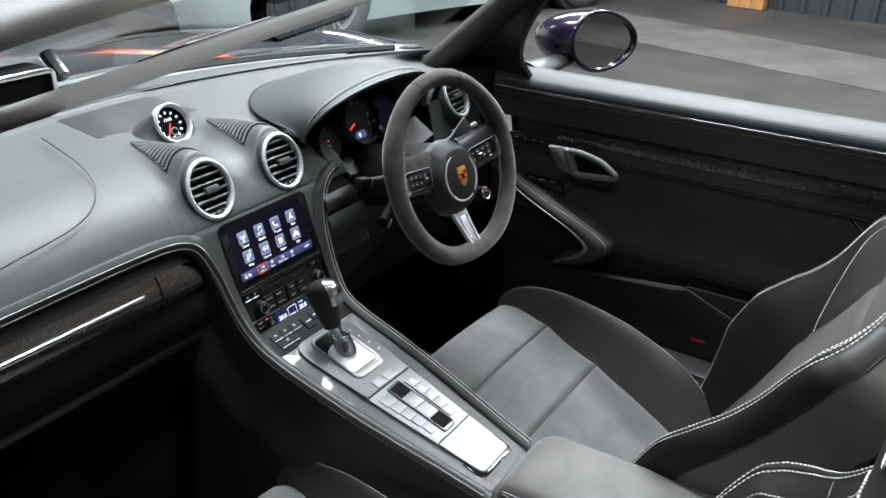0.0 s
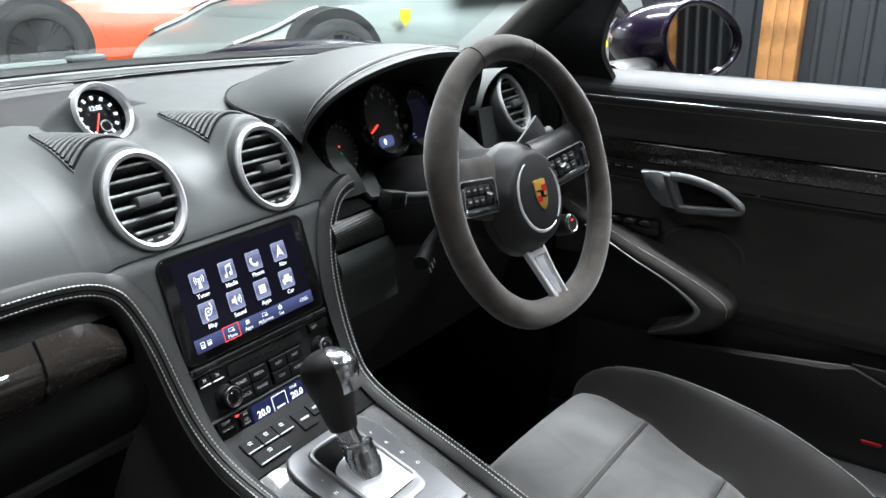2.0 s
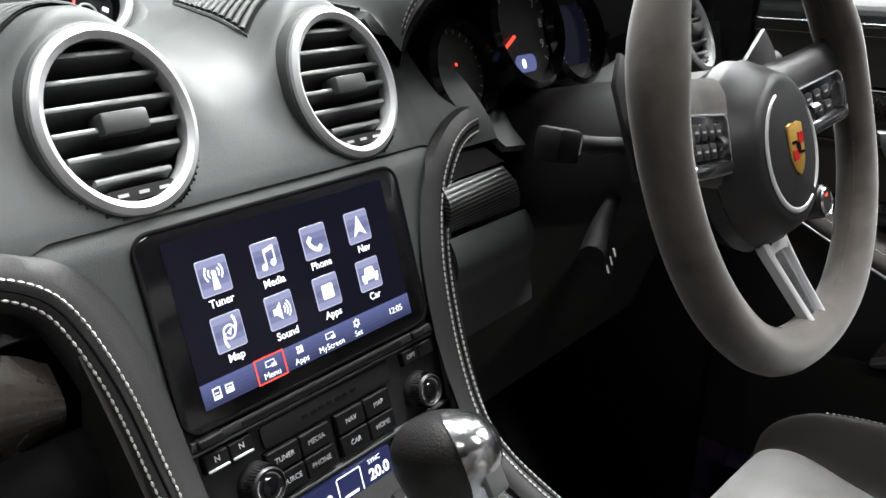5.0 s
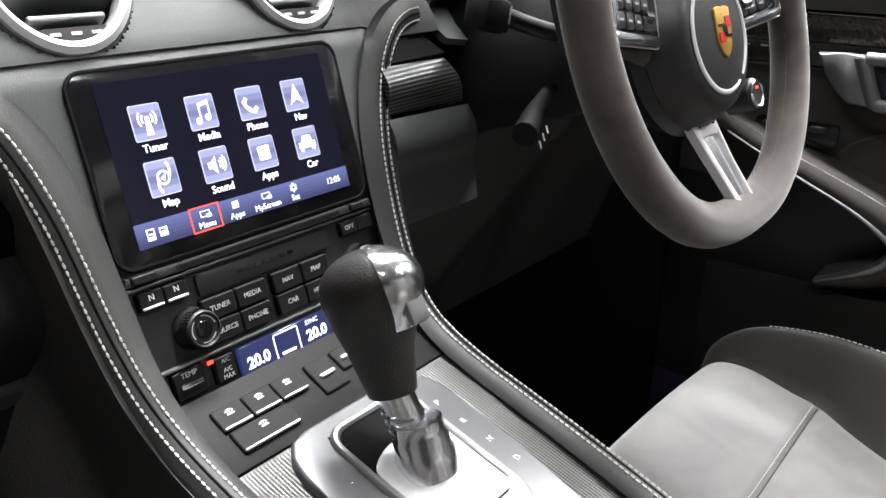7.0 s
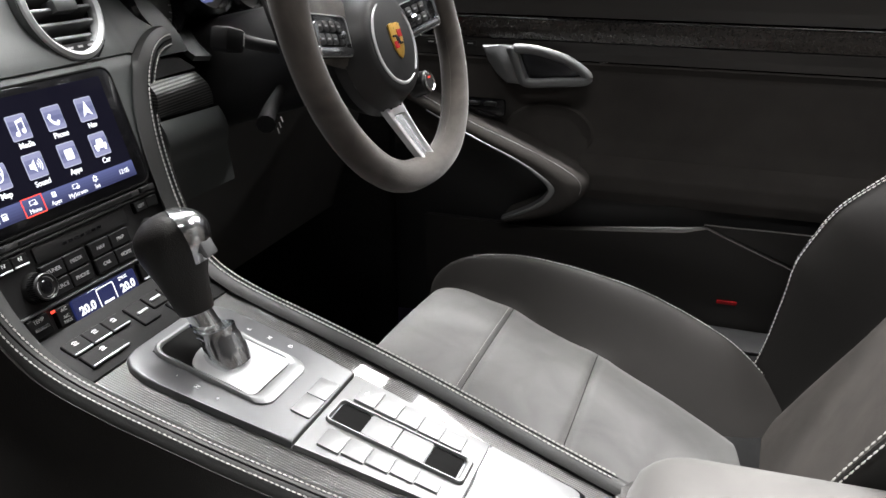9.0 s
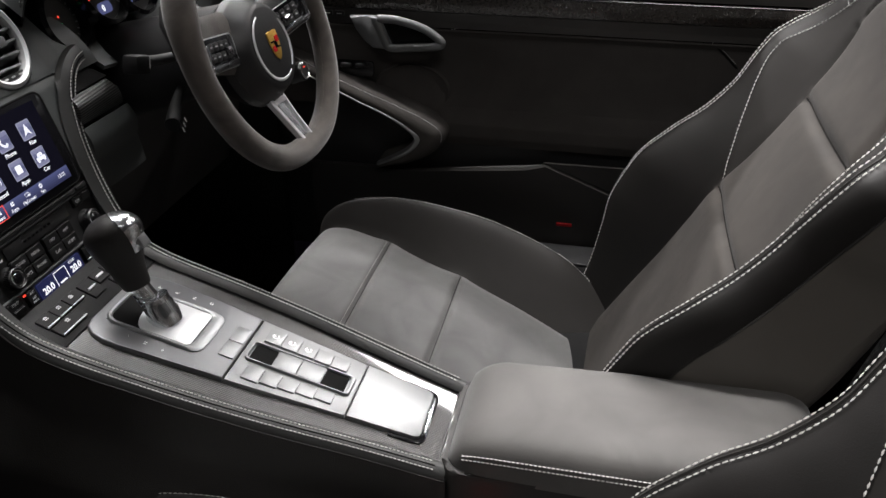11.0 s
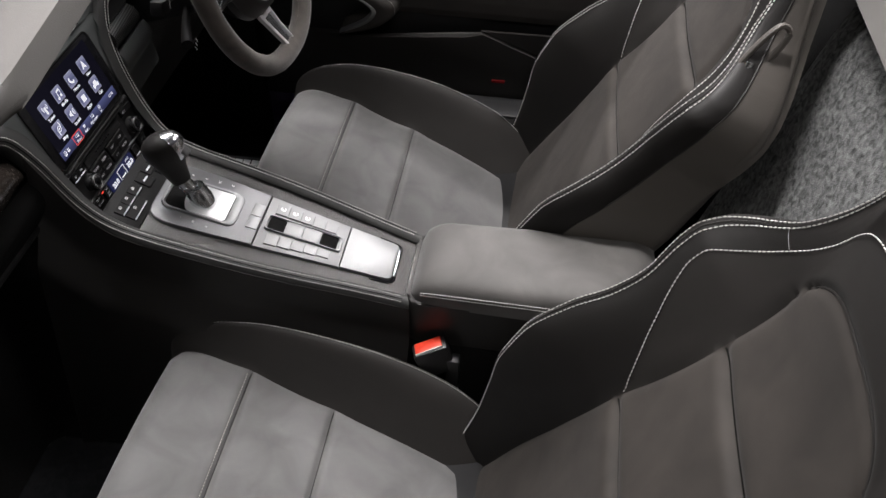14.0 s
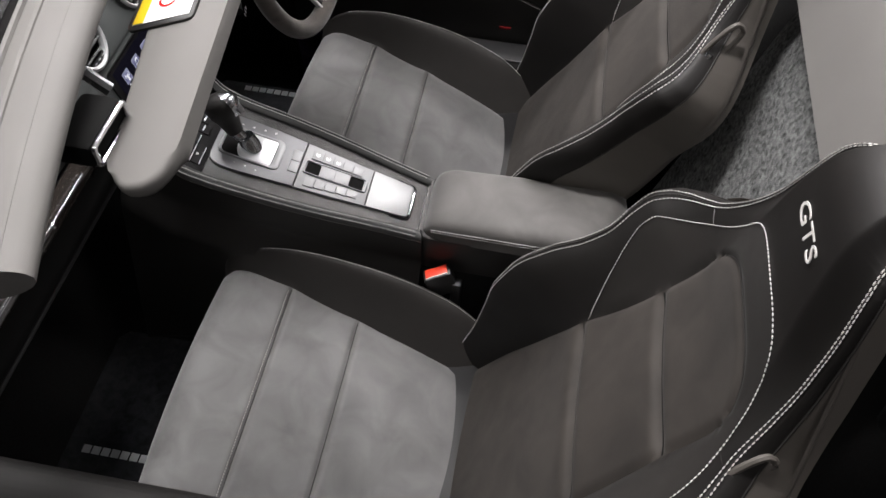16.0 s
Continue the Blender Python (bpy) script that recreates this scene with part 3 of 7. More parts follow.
part("instrument_hood", grid(hood, 60, 24, thick=0.007), M_DASH, dash, "arched leather hood over the instruments")
for off in (0.035, 0.075):
    part("stitching", dashes([hood(k / 80, off) + Vector((0, 0, 0.0012)) for k in range(2, 79)]), M_STITCH, dash)
part("hood_seam", tube([hood(k / 60, 0.055) + Vector((0, 0, 0.0004)) for k in range(1, 60)], 0.0012, 5), M_PLASTIC, dash)
part("hood_edge_seam", tube([hood(k / 60, 0.985) + Vector((0, 0, 0.001)) for k in range(1, 60)], 0.0016, 5), M_PLASTIC, dash)
# dark inside of the hood and cluster panel
part("binnacle", grid(lambda u, v: hood(u, 0.02).lerp(Vector((CX + 0.14 * math.cos(math.pi * (1 - u)), 0.575, 0.885 + 0.075 * math.sin(math.pi * (1 - u)))), v) - Vector((0, 0, 0.007)), 40, 6), M_PLASTIC, dash)
FACE = Matrix.Translation((CX, 0.56, 0.895)) @ Matrix.Rotation(radians(72), 4, "X")
part("cluster_panel", prism(rrect(-0.165, 0.165, -0.065, 0.085, 0.04), -0.02, 0.0), M_PLASTIC, dash, m=FACE)


def gauge(x, y, r, deep):
    g = part("gauge", lathe([(0.0, 0.004), (r, 0.004), (r + 0.001, 0.006)], 40), M_DIAL, dash, "round dark instrument dial", m=FACE @ Matrix.Translation((x, y, deep)))
    m = FACE @ Matrix.Translation((x, y, deep))
    part("bezel", lathe([(r, 0.002), (r + 0.001, 0.020), (r + 0.006, 0.016), (r + 0.009, -0.006)], 44), M_GLOSS, g, m=m)
    for k in range(19):
        b = box(-0.0005, 0.0005, r * 0.86, r * 0.96, 0.0045, 0.0052)
        part("tick", b, M_GREYPRINT, g, m=m @ Matrix.Rotation(radians(130 - 260 * k / 18), 4, "Z"))
    return g, m


g, gm = gauge(-0.025, 0.012, 0.047, 0.022)
for k, n in enumerate("123456789"):
    a = radians(222 - 31 * k)
    lettering("numeral", n, 0.011, M_WHITE, g, gm @ Matrix.Translation((0.034 * math.cos(a), 0.034 * math.sin(a), 0.0048)))
part("needle", box(-0.0011, 0.0011, 0.012, 0.030, 0.005, 0.007), M_GLOWR, g, m=gm @ Matrix.Rotation(radians(118), 4, "Z"))
part("readout", prism(rrect(-0.015, 0.015, -0.037, -0.022, 0.006), 0.0045, 0.0052), M_BAR, g, m=gm)
lettering("gear_readout", "0", 0.011, M_GLOWW, g, gm @ Matrix.Translation((-0.004, -0.030, 0.0056)), bold=0.0004)
g, gm = gauge(-0.110, -0.014, 0.036, 0.012)
part("green_light", lathe([(0, 0.001), (0.0022, 0.0)], 10), M_GLOWG, g, m=gm @ Matrix.Translation((0.002, -0.004, 0.006)))
part("red_light", lathe([(0, 0.001), (0.0016, 0.0)], 10), M_GLOWR, g, m=gm @ Matrix.Translation((0.002, 0.006, 0.006)))
part("readout", box(-0.010, 0.012, -0.026, -0.016, 0.0045, 0.0052), M_BAR, g, m=gm)
g, gm = gauge(0.062, 0.002, 0.043, 0.014)
part("readout", prism(rrect(-0.033, 0.033, -0.028, 0.028, 0.012), 0.0045, 0.0052), M_SCREEN, g, m=gm)
for dx, dy, w in ((-0.02, 0.004, 0.008), (-0.018, -0.002, 0.01), (-0.02, -0.02, 0.012), (-0.016, -0.025, 0.008)):
    part("readout_bar", box(dx - w / 2, dx + w / 2, dy - 0.0012, dy + 0.0012, 0.0055, 0.0058), M_BAR, g, m=gm)
# silver-lit tray under the dials
part("cluster_sill", grid(lambda u, v: Vector((lerp(0.225, 0.50, u), lerp(0.545, 0.495, v), 0.862 - 0.03 * v - 0.012 * math.sin(math.pi * u) + 0.035 * max(0, u - 0.7))), 24, 6, thick=0.006), M_DASH, dash)

# ---- side vent by the driver's door
air_vent((0.622, 0.520, 0.894), 26, 4)
part("side_cheek", grid(lambda u, v: Vector((0.622 - 0.085 * math.cos(math.pi * u), lerp(0.530, 0.63, v), 0.884 + lerp(0.068, 0.055, v) * math.sin(math.pi * u))), 24, 6), M_DASH, dash)
part("side_flank", grid(lambda u, v: Vector((lerp(0.53, 0.73, u), 0.535 - 0.02 * v, lerp(0.895, 0.79, v))), 8, 6, thick=0.006), M_DASH, dash)
part("chrome_line", tube([(0.575, 0.500, 0.828), (0.66, 0.495, 0.826), (0.715, 0.50, 0.828)], 0.0022, 6), M_CHROME, dash)

# ---- passenger side: stitched lower edge, trim strip, glove box
part("lower_recess", grid(lambda u, v: Vector((lerp(-0.73, -0.125, u), 0.512 + 0.01 * math.sin(v * 3.1), lerp(0.838, 0.80, v))), 20, 5, thick=0.005), M_LEATHER, dash)


def trim(u, v):
    x = lerp(-0.72, -0.150, u)
    end = max(0.0, (x + 0.20) / 0.05)
    top = 0.812 - 0.022 * end ** 2 if x > -0.20 else 0.812
    return Vector((x, 0.494 - 0.012 * math.sin(math.pi * v) + 0.006 * end, lerp(top, 0.752, v)))


part("trim_strip", grid(trim, 40, 10, thick=0.006), M_TRIM, dash, "glossy carbon weave trim strip")
part("trim_gap", tube([trim(0.857, k / 8) + Vector((0, -0.001, 0)) for k in range(9)], 0.0012, 5), M_GLOSS, dash)
part("chrome_blade", tube([trim(u / 20 * 0.80, 0.30) + Vector((0, -0.004, 0)) for u in range(21)], 0.0024, 8, flat=1.6), M_CHROME, dash)
part("cup_holder_knob", lathe([(0.0, 0.004), (0.004, 0.003), (0.005, 0.0)], 14), M_CHROME, dash, m=Matrix.Translation((-0.365, 0.478, 0.795)) @ Matrix.Rotation(radians(90), 4, "X"))


def glove(u, v):
    return Vector((lerp(-0.72, -0.128, u), 0.502 - 0.010 * math.sin(math.pi * min(1, v * 1.2)) + 0.03 * max(0, v - 0.8), lerp(0.748, 0.684, v)))


# Lid uses the gap black, so the shade below the dash is coloured in
part("glove_box", grid(glove, 24, 10, thick=0.01), M_VOID, dash, "glove box lid coloured near-black for the shade below the dash")
part("glove_shelf", box(-0.72, -0.13, 0.50, 0.98, 0.66, 0.684, 0.01), M_PLASTIC, dash)
# driver's side: wedge trim, knee panel, column shroud panel
part("wedge_trim", grid(lambda u, v: Vector((lerp(0.1365, lerp(0.2245, 0.247, v), u), lerp(0.485, 0.494, u) - 0.006 * math.sin(math.pi * v) + 0.012 * max(0.0, 0.3 - v), lerp(lerp(0.819, 0.8165, u), lerp(0.783, 0.777, u), v))), 14, 14, thick=0.008), M_WEDGE, dash, "carbon weave wedge beside the screen")
# Black sheet across the gap above the wedge, standing in for shade
part("wedge_gap_shade", grid(lambda u, v: Vector((lerp(0.143, lerp(0.196, 0.2235, v), u), lerp(0.511, 0.489, v) + 0.006 * u, lerp(0.846, 0.8205, v))), 10, 8, thick=0.004), M_VOID, dash)
part("wedge_panel", grid(lambda u, v: Vector((lerp(lerp(0.134, 0.147, v), lerp(0.249, 0.272, v), u), lerp(0.486, 0.497, u) - 0.007 * math.sin(math.pi * min(1.0, v * 2.2)) + 0.004 * v, lerp(lerp(0.7775, 0.7715, u), lerp(0.690, 0.684, u), v))), 12, 14, thick=0.008), M_DASH, dash, "padded leather panel under the wedge")
part("knee_panel", grid(lambda u, v: Vector((lerp(0.125, 0.72, u), 0.51 + 0.10 * v, lerp(0.80, 0.50, v))), 12, 10, thick=0.01), M_LEATHER, dash, "black knee panel under the steering column")
part("under_dash", grid(lambda u, v: Vector((lerp(0.125, 0.72, u), 0.56 + 0.04 * v, lerp(0.90, 0.78, v))), 12, 6, thick=0.01), M_LEATHER, dash)

# ------------------------------------------------------------------ centre stack and console
console = thing("center_console", (0, 0.2, 0.12), "centre console with carbon trim, silver switch panel and stitched leather edges", "car console")
S = Matrix(((1, 0, 0, 0), (0, 0.2924, -0.9563, 0.499), (0, 0.9563, 0.2924, 0.835), (0, 0, 0, 1)))
K = Matrix(((1, 0, 0, 0), (0, 0.9617, -0.2741, 0.0), (0, 0.2741, 0.9617, 0.524), (0, 0, 0, 1)))
LOW = Matrix(((1, 0, 0, 0), (0, 0.9080, -0.4190, 0.391), (0, 0.4190, 0.9080, 0.6315), (0, 0, 0, 1)))


def edge_x(y):
    """Half width of the console at y."""
    return table([(-0.02, 0.067), (0.0, 0.069), (0.08, 0.080), (0.15, 0.090), (0.21, 0.097), (0.30, 0.103), (0.38, 0.106), (0.45, 0.111)], y)


def rail(side, n=40):
    pts = [(side * 0.070, -0.010, 0.524)]
    for y in (0.08, 0.16, 0.24, 0.31, 0.37):
        pts.append((side * edge_x(y), y, 0.5275 + 0.285 * y))
    pts += [(side * 0.1085, 0.415, 0.653), (side * 0.1145, 0.440, 0.682), (side * 0.1195, 0.458, 0.718), (side * 0.1245, 0.472, 0.758), (side * 0.132, 0.487, 0.806)]
    return smooth_line(pts, 8)


TOPS = {-1: [(-0.72, 0.500, 0.838), (-0.45, 0.500, 0.842), (-0.27, 0.499, 0.846), (-0.185, 0.497, 0.843), (-0.150, 0.494, 0.828), (-0.136, 0.489, 0.808)],
        1: [(0.200, 0.504, 0.853), (0.192, 0.502, 0.853), (0.182, 0.500, 0.852), (0.163, 0.495, 0.846), (0.149, 0.491, 0.831), (0.138, 0.489, 0.810)]}


def strip_frame(line, k, side):
    """Point, outward normal and inward direction of a leather strip."""
    p = line[k]
    t = (line[min(k + 1, len(line) - 1)] - line[max(k - 1, 0)]).normalized()
    f = max(0.0, min(1.0, (p.y - 0.385) / 0.08))
    n = Vector((0, -0.2741, 0.9617)).lerp(Vector((0, -0.9563, 0.2924)), f).normalized()
    inward = (n.cross(t) if side < 0 else t.cross(n)).normalized()
    return p, n, inward


def leather_strip(line, side):
    b = bmesh.new()
    rows = []
    for k in range(len(line)):
        p, n, i = strip_frame(line, k, side)
        w = table([(0.50, 0.013), (0.66, 0.015), (0.72, 0.020), (0.80, 0.023), (0.845, 0.016)], p.z)
        tuck = table([(0.64, 0.006), (0.68, 0.0022), (0.82, 0.0022), (0.835, 0.010)], p.z)
        rows.append([b.verts.new(p + i * a + n * c) for a, c in ((w, -tuck), (w * 0.85, -min(0.0028, tuck)), (w * 0.5, 0.0), (0.003, 0.0010), (-0.003, 0.0), (-0.0075, -0.0045), (-0.0098, -0.0110), (-0.0100, -0.019))])
    for q, r2 in zip(rows, rows[1:]):
        for m in range(len(q) - 1):
            b.faces.new((q[m], q[m + 1], r2[m + 1], r2[m]))
    return b


for side in (-1, 1):
    r = rail(side)
    line = smooth_line(TOPS[side], 8)[:-1] + r[::-1][3:]
    for _ in range(14):
        line = [line[0]] + [(a + c + b * 2) / 4 for a, b, c in zip(line, line[1:], line[2:])] + [line[-1]]
    part("leather_strip", leather_strip(line, side), M_EDGE, console, "black leather edge with pale double stitching")
    for a, c in ((0.0042, 0.0016), (-0.0052, -0.0008)):
        part("stitching", dashes([q[0] + q[2] * a + q[1] * c for q in [strip_frame(line, k, side) for k in range(1, len(line) - 1)]], 0.0044, 0.0034, 0.00072), M_STITCH, console)
    part("edge_seam", tube([q[0] - q[2] * 0.0004 + q[1] * 0.0004 for q in [strip_frame(line, k, side) for k in range(1, len(line) - 1)]], 0.0009, 5), M_VOID, console)

    def flank(u, v, side=side, r=r):
        p = r[round(u * (len(r) - 1))]
        return Vector((p.x + side * (0.004 + 0.012 * v + 0.026 * max(0.0, min(1.0, (v - 0.16) * 9))), p.y + 0.10 * v * u, lerp(p.z - 0.010, 0.14, v)))
    part("side_panel", grid(flank, len(r) - 1, 40, thick=0.006), M_LEATHER, console)
# stack face
part("stack_face", prism([(-0.1065, -0.100), (-0.106, -0.12), (-0.1035, -0.1915), (0.1035, -0.1915), (0.106, -0.12), (0.1065, -0.100)], -0.03, -0.004), M_PLASTIC, console, m=S)
part("lower_key_panel", prism([(-0.100, 0.0), (0.100, 0.0), (0.1035, 0.0565), (-0.1035, 0.0565)], -0.025, 0.0, 0.0015), M_KEYS, console, "black key panel below the climate display", m=LOW)


def surround(u, w):
    """Smooth leather round the screen, from the dash pad down to the climate panel."""
    v = lerp(0.0160, -0.190, w)
    half = table([(-0.19, 0.1125), (-0.15, 0.1135), (-0.10, 0.1165), (-0.058, 0.120), (-0.025, 0.126), (0.0, 0.139), (0.016, 0.150)], v)
    n = table([(-0.03, -0.0014), (0.0, -0.0018), (0.016, -0.0062)], v)
    if v < -0.098 and abs(lerp(-half, half, u)) < 0.1045:
        n = -0.012
    return Vector((lerp(-half, half, u), v, n))


part("screen_surround", grid(surround, 80, 60), M_DASH, console, "smooth dark leather round the screen", m=S)
glass_outline = rrect(-0.0990, 0.0985, -0.1055, 0.0060, 0.011, 6)
panel = part("touch_screen", prism(glass_outline, -0.006, 0.0002, 0.0014), M_GLOSS, console, "glossy black infotainment touch screen showing a menu", m=S)
part("screen_gap", tube([(x * 1.006, y + 0.0002, -0.0006) for x, y in glass_outline], 0.0013, 6, True), M_VOID, panel, m=S)


def on_stack(u, v, n=0.0):
    return S @ Matrix.Translation((u, -v, n))


part("display", box(-0.0845, 0.0835, -0.0955, -0.0010, 0.0003, 0.0006), M_SCREEN, panel, m=S, smooth=False)
for k in range(6):
    shade = material("menu_bar_glow", (0.02, 0.02, 0.04), 0.15, emit=(0.018 + 0.011 * k, 0.022 + 0.013 * k, 0.060 + 0.028 * k), glow=1.0, spec=0.2)
    part("menu_bar", box(-0.0845, 0.0835, -0.0955 + 0.0024 * k, -0.0931 + 0.0024 * k, 0.0008, 0.0010), shade, panel, m=S, smooth=False)
NAMES = (("Tuner", "Media", "Phone", "Nav"), ("Map", "Sound", "Apps", "Car"))


def arc_bm(r, a0, a1, w, n=10):
    return grid(lambda u, v: ((r + w * (v - 0.5)) * math.cos(radians(lerp(a0, a1, u))), (r + w * (v - 0.5)) * math.sin(radians(lerp(a0, a1, u))), 0), n, 1)


def flat(outline):
    b = bmesh.new()
    b.faces.new([b.verts.new((x, y, 0)) for x, y in outline])
    return b


def shifted(b, x, y):
    bmesh.ops.translate(b, verts=b.verts, vec=(x, y, 0))
    return b


def turned(b, a):
    bmesh.ops.rotate(b, verts=b.verts, cent=(0, 0, 0), matrix=Matrix.Rotation(radians(a), 3, "Z"))
    return b


def disc(r, n=20):
    return flat([(r * math.cos(2 * math.pi * k / n), r * math.sin(2 * math.pi * k / n)) for k in range(n)])


def glyph(kind):
    if kind == "Tuner":
        return join(flat([(-0.0014, 0.001), (0.0014, 0.001), (0.0022, -0.0075), (-0.0022, -0.0075)]), shifted(disc(0.0016), 0, 0.002),
                    *[shifted(arc_bm(r, a - 42, a + 42, 0.0011), 0, 0.002) for r in (0.0035, 0.0058) for a in (0, 180)])
    if kind == "Media":
        return join(shifted(disc(0.0021), -0.0035, -0.005), shifted(disc(0.0021), 0.0032, -0.0035), flat([(-0.0025, -0.005), (-0.0014, -0.005), (-0.0014, 0.005), (-0.0025, 0.005)]),
                    flat([(0.0042, -0.0035), (0.0053, -0.0035), (0.0053, 0.0066), (0.0042, 0.0066)]), flat([(-0.0025, 0.003), (0.0053, 0.0046), (0.0053, 0.0070), (-0.0025, 0.0054)]))
    if kind == "Phone":
        return turned(join(shifted(arc_bm(0.0085, 235, 305, 0.0026, 8), 0, 0.004), flat([(-0.0062, -0.004), (-0.0032, -0.004), (-0.0035, 0.0005), (-0.0062, 0.0002)]), flat([(0.0032, -0.004), (0.0062, -0.004), (0.0062, 0.0002), (0.0035, 0.0005)])), -42)
    if kind == "Nav":
        return join(flat([(0, 0.0075), (0.0055, -0.0062), (0, -0.003)]), flat([(0, 0.0075), (0, -0.003), (-0.0055, -0.0062)]))
    if kind == "Map":
        return join(arc_bm(0.0038, 0, 360, 0.0012, 24), flat([(-0.002, 0), (0.002, 0.0022), (0.0005, -0.0022)]), shifted(arc_bm(0.008, 150, 215, 0.0016), 0.004, -0.004), shifted(arc_bm(0.008, -30, 35, 0.0016), -0.003, 0.004))
    if kind == "Sound":
        return join(flat([(-0.006, -0.002), (-0.0035, -0.002), (0, -0.0055), (0, 0.0055), (-0.0035, 0.002), (-0.006, 0.002)]), *[arc_bm(r, -45, 45, 0.0010) for r in (0.0028, 0.0048, 0.0068)])
    if kind == "Apps":
        return flat(rrect(-0.0046, 0.0046, -0.0046, 0.0046, 0.0008, 2))
    return join(flat([(-0.0072, -0.0035), (0.0072, -0.0035), (0.0072, 0.0005), (-0.0072, 0.0005)]), flat([(-0.0048, 0.001), (0.0048, 0.001), (0.0032, 0.0048), (-0.0032, 0.0048)]),
                flat([(-0.0064, -0.0055), (-0.0036, -0.0055), (-0.0036, -0.0035), (-0.0064, -0.0035)]), flat([(0.0036, -0.0055), (0.0064, -0.0055), (0.0064, -0.0035), (0.0036, -0.0035)]))


for j, row in enumerate(NAMES):
    for i, name in enumerate(row):
        u, v = -0.0580 + 0.0373 * i, 0.0262 + 0.0325 * j
        tile = part("icon", prism(rrect(-0.0101, 0.0101, -0.0104, 0.0104, 0.0015, 3), 0.0, 0.0003, 0.0002, 1), M_ICONRIM, panel, m=on_stack(u, v, 0.0006), smooth=False)
        for q in range(5):
            part("icon_shade", prism(rrect(-0.0094, 0.0094, 0.0055 - 0.0038 * q, 0.0097 - 0.0038 * q, 0.0006, 2), 0.0, 0.0002), M_ICONS[abs(q - 2)], tile, m=on_stack(u, v, 0.0009), smooth=False)
        part("symbol", glyph(name), M_GLOWW, tile, m=on_stack(u, v, 0.0014), smooth=False)
        lettering("caption", name, 0.0066, M_GLOWW, panel, on_stack(u + 0.0008, v + 0.0149, 0.0009), depth=0.0001, bold=0.0001)
part("selected_frame", join(*[box(*q, 0, 0.0003) for q in ((-0.0108, 0.0108, -0.0077, -0.0069), (-0.0108, 0.0108, 0.0069, 0.0077), (-0.0108, -0.0100, -0.0077, 0.0077), (0.0100, 0.0108, -0.0077, 0.0077))]), M_GLOWR, panel, m=on_stack(-0.0377, 0.0882, 0.0012), smooth=False)
for u, word in ((-0.0377, "Menu"), (-0.0150, "Apps"), (0.0095, "MyScreen"), (0.0330, "Set")):
    lettering("caption", word, 0.0054, M_GLOWW, panel, on_stack(u, 0.0922, 0.0013), depth=0.0001)
    if word == "Apps":
        mark = join(*[shifted(flat(rrect(-0.0011, 0.0011, -0.0010, 0.0010, 0.0002, 1)), 0.0013 * a, 0.0012 * c) for a in (-1, 1) for c in (-1, 1)])
    elif word == "Set":
        mark = join(arc_bm(0.0018, 0, 360, 0.0012, 16), *[turned(shifted(flat([(-0.0004, -0.0005), (0.0004, -0.0005), (0.0004, 0.0005), (-0.0004, 0.0005)]), 0, 0.0027), 60 * k) for k in range(6)])
    else:
        mark = join(*[box(*q, 0, 0.0001) for q in ((-0.0034, 0.0034, 0.0014, 0.0019), (-0.0034, 0.0034, -0.0019, -0.0014), (-0.0034, -0.0029, -0.0019, 0.0019), (0.0029, 0.0034, -0.0019, 0.0019), (0.0008, 0.0042, -0.0026, -0.0004))])
    part("symbol", mark, M_GLOWW, panel, m=on_stack(u, 0.0855, 0.0013), smooth=False)
lettering("time_readout", "12:05", 0.0060, M_GLOWW, panel, on_stack(0.0690, 0.0885, 0.0013), depth=0.0001)
for u, hh in ((-0.0755, 0.0034), (-0.0672, 0.0026)):
    part("symbol", join(*[box(*q, 0, 0.0001) for q in ((-0.0026, 0.0026, hh - 0.0008, hh), (-0.0026, 0.0026, -hh, -hh + 0.0022), (-0.0026, -0.0019, -hh, hh), (0.0019, 0.0026, -hh, hh), (-0.0012, 0.0012, -0.0002, 0.0006))]), M_GLOWW, panel, m=on_stack(u, 0.0885, 0.0013), smooth=False)
# disc slot, trims and keys
part("slot_lip", prism([(-0.100, -0.1140), (0.100, -0.1140), (0.098, -0.1085), (-0.098, -0.1085)], -0.004, 0.0015, 0.0012), M_PLASTIC, console, m=S)
part("disc_slot", box(-0.066, 0.066, -0.0013, 0.0013, -0.003, 0.0022), M_VOID, console, m=on_stack(0.0, 0.1112, 0.0))
part("stack_trim", box(-0.10, 0.10, -0.0010, 0.0010, -0.004, 0.0024, 0.0006), M_TITAN, console, m=on_stack(0, 0.1160, -0.003))
part("name_plate", prism(rrect(-0.054, 0.054, -0.0068, 0.0068, 0.002), -0.003, 0.0012, 0.0006), M_PLASTIC, console, m=on_stack(0.0, 0.1262, -0.003))
part("stack_trim", box(-0.101, 0.101, -0.0010, 0.0010, -0.004, 0.0030, 0.0006), M_TITAN, console, m=on_stack(0, 0.1680, -0.003))


def key(u, v, w, h, text="", bar=False, n=-0.004, size=0.0046, plane=None):
    m = (S if plane is None else plane) @ Matrix.Translation((u, -v, n))
    k = part("key", prism(rrect(-w / 2, w / 2, -h / 2, h / 2, 0.0012, 2), 0, 0.0042, 0.0008, 1), M_KEYS, console, m=m)
    part("key_gap", prism(rrect(-w / 2 - 0.0006, w / 2 + 0.0006, -h / 2 - 0.0006, h / 2 + 0.0006, 0.0014, 2), -0.001, 0.0006), M_VOID, k, m=m)
    if text:
        lettering("caption", text, size, M_GREYPRINT, k, m @ Matrix.Translation((0, 0, 0.0043)), depth=0.0001)
    if bar:
        part("silver_lip", box(-w / 2 + 0.001, w / 2 - 0.001, -h / 2, -h / 2 + 0.0016, 0.003, 0.0055, 0.0005, 1), M_RING, k, m=m)
    return k, m


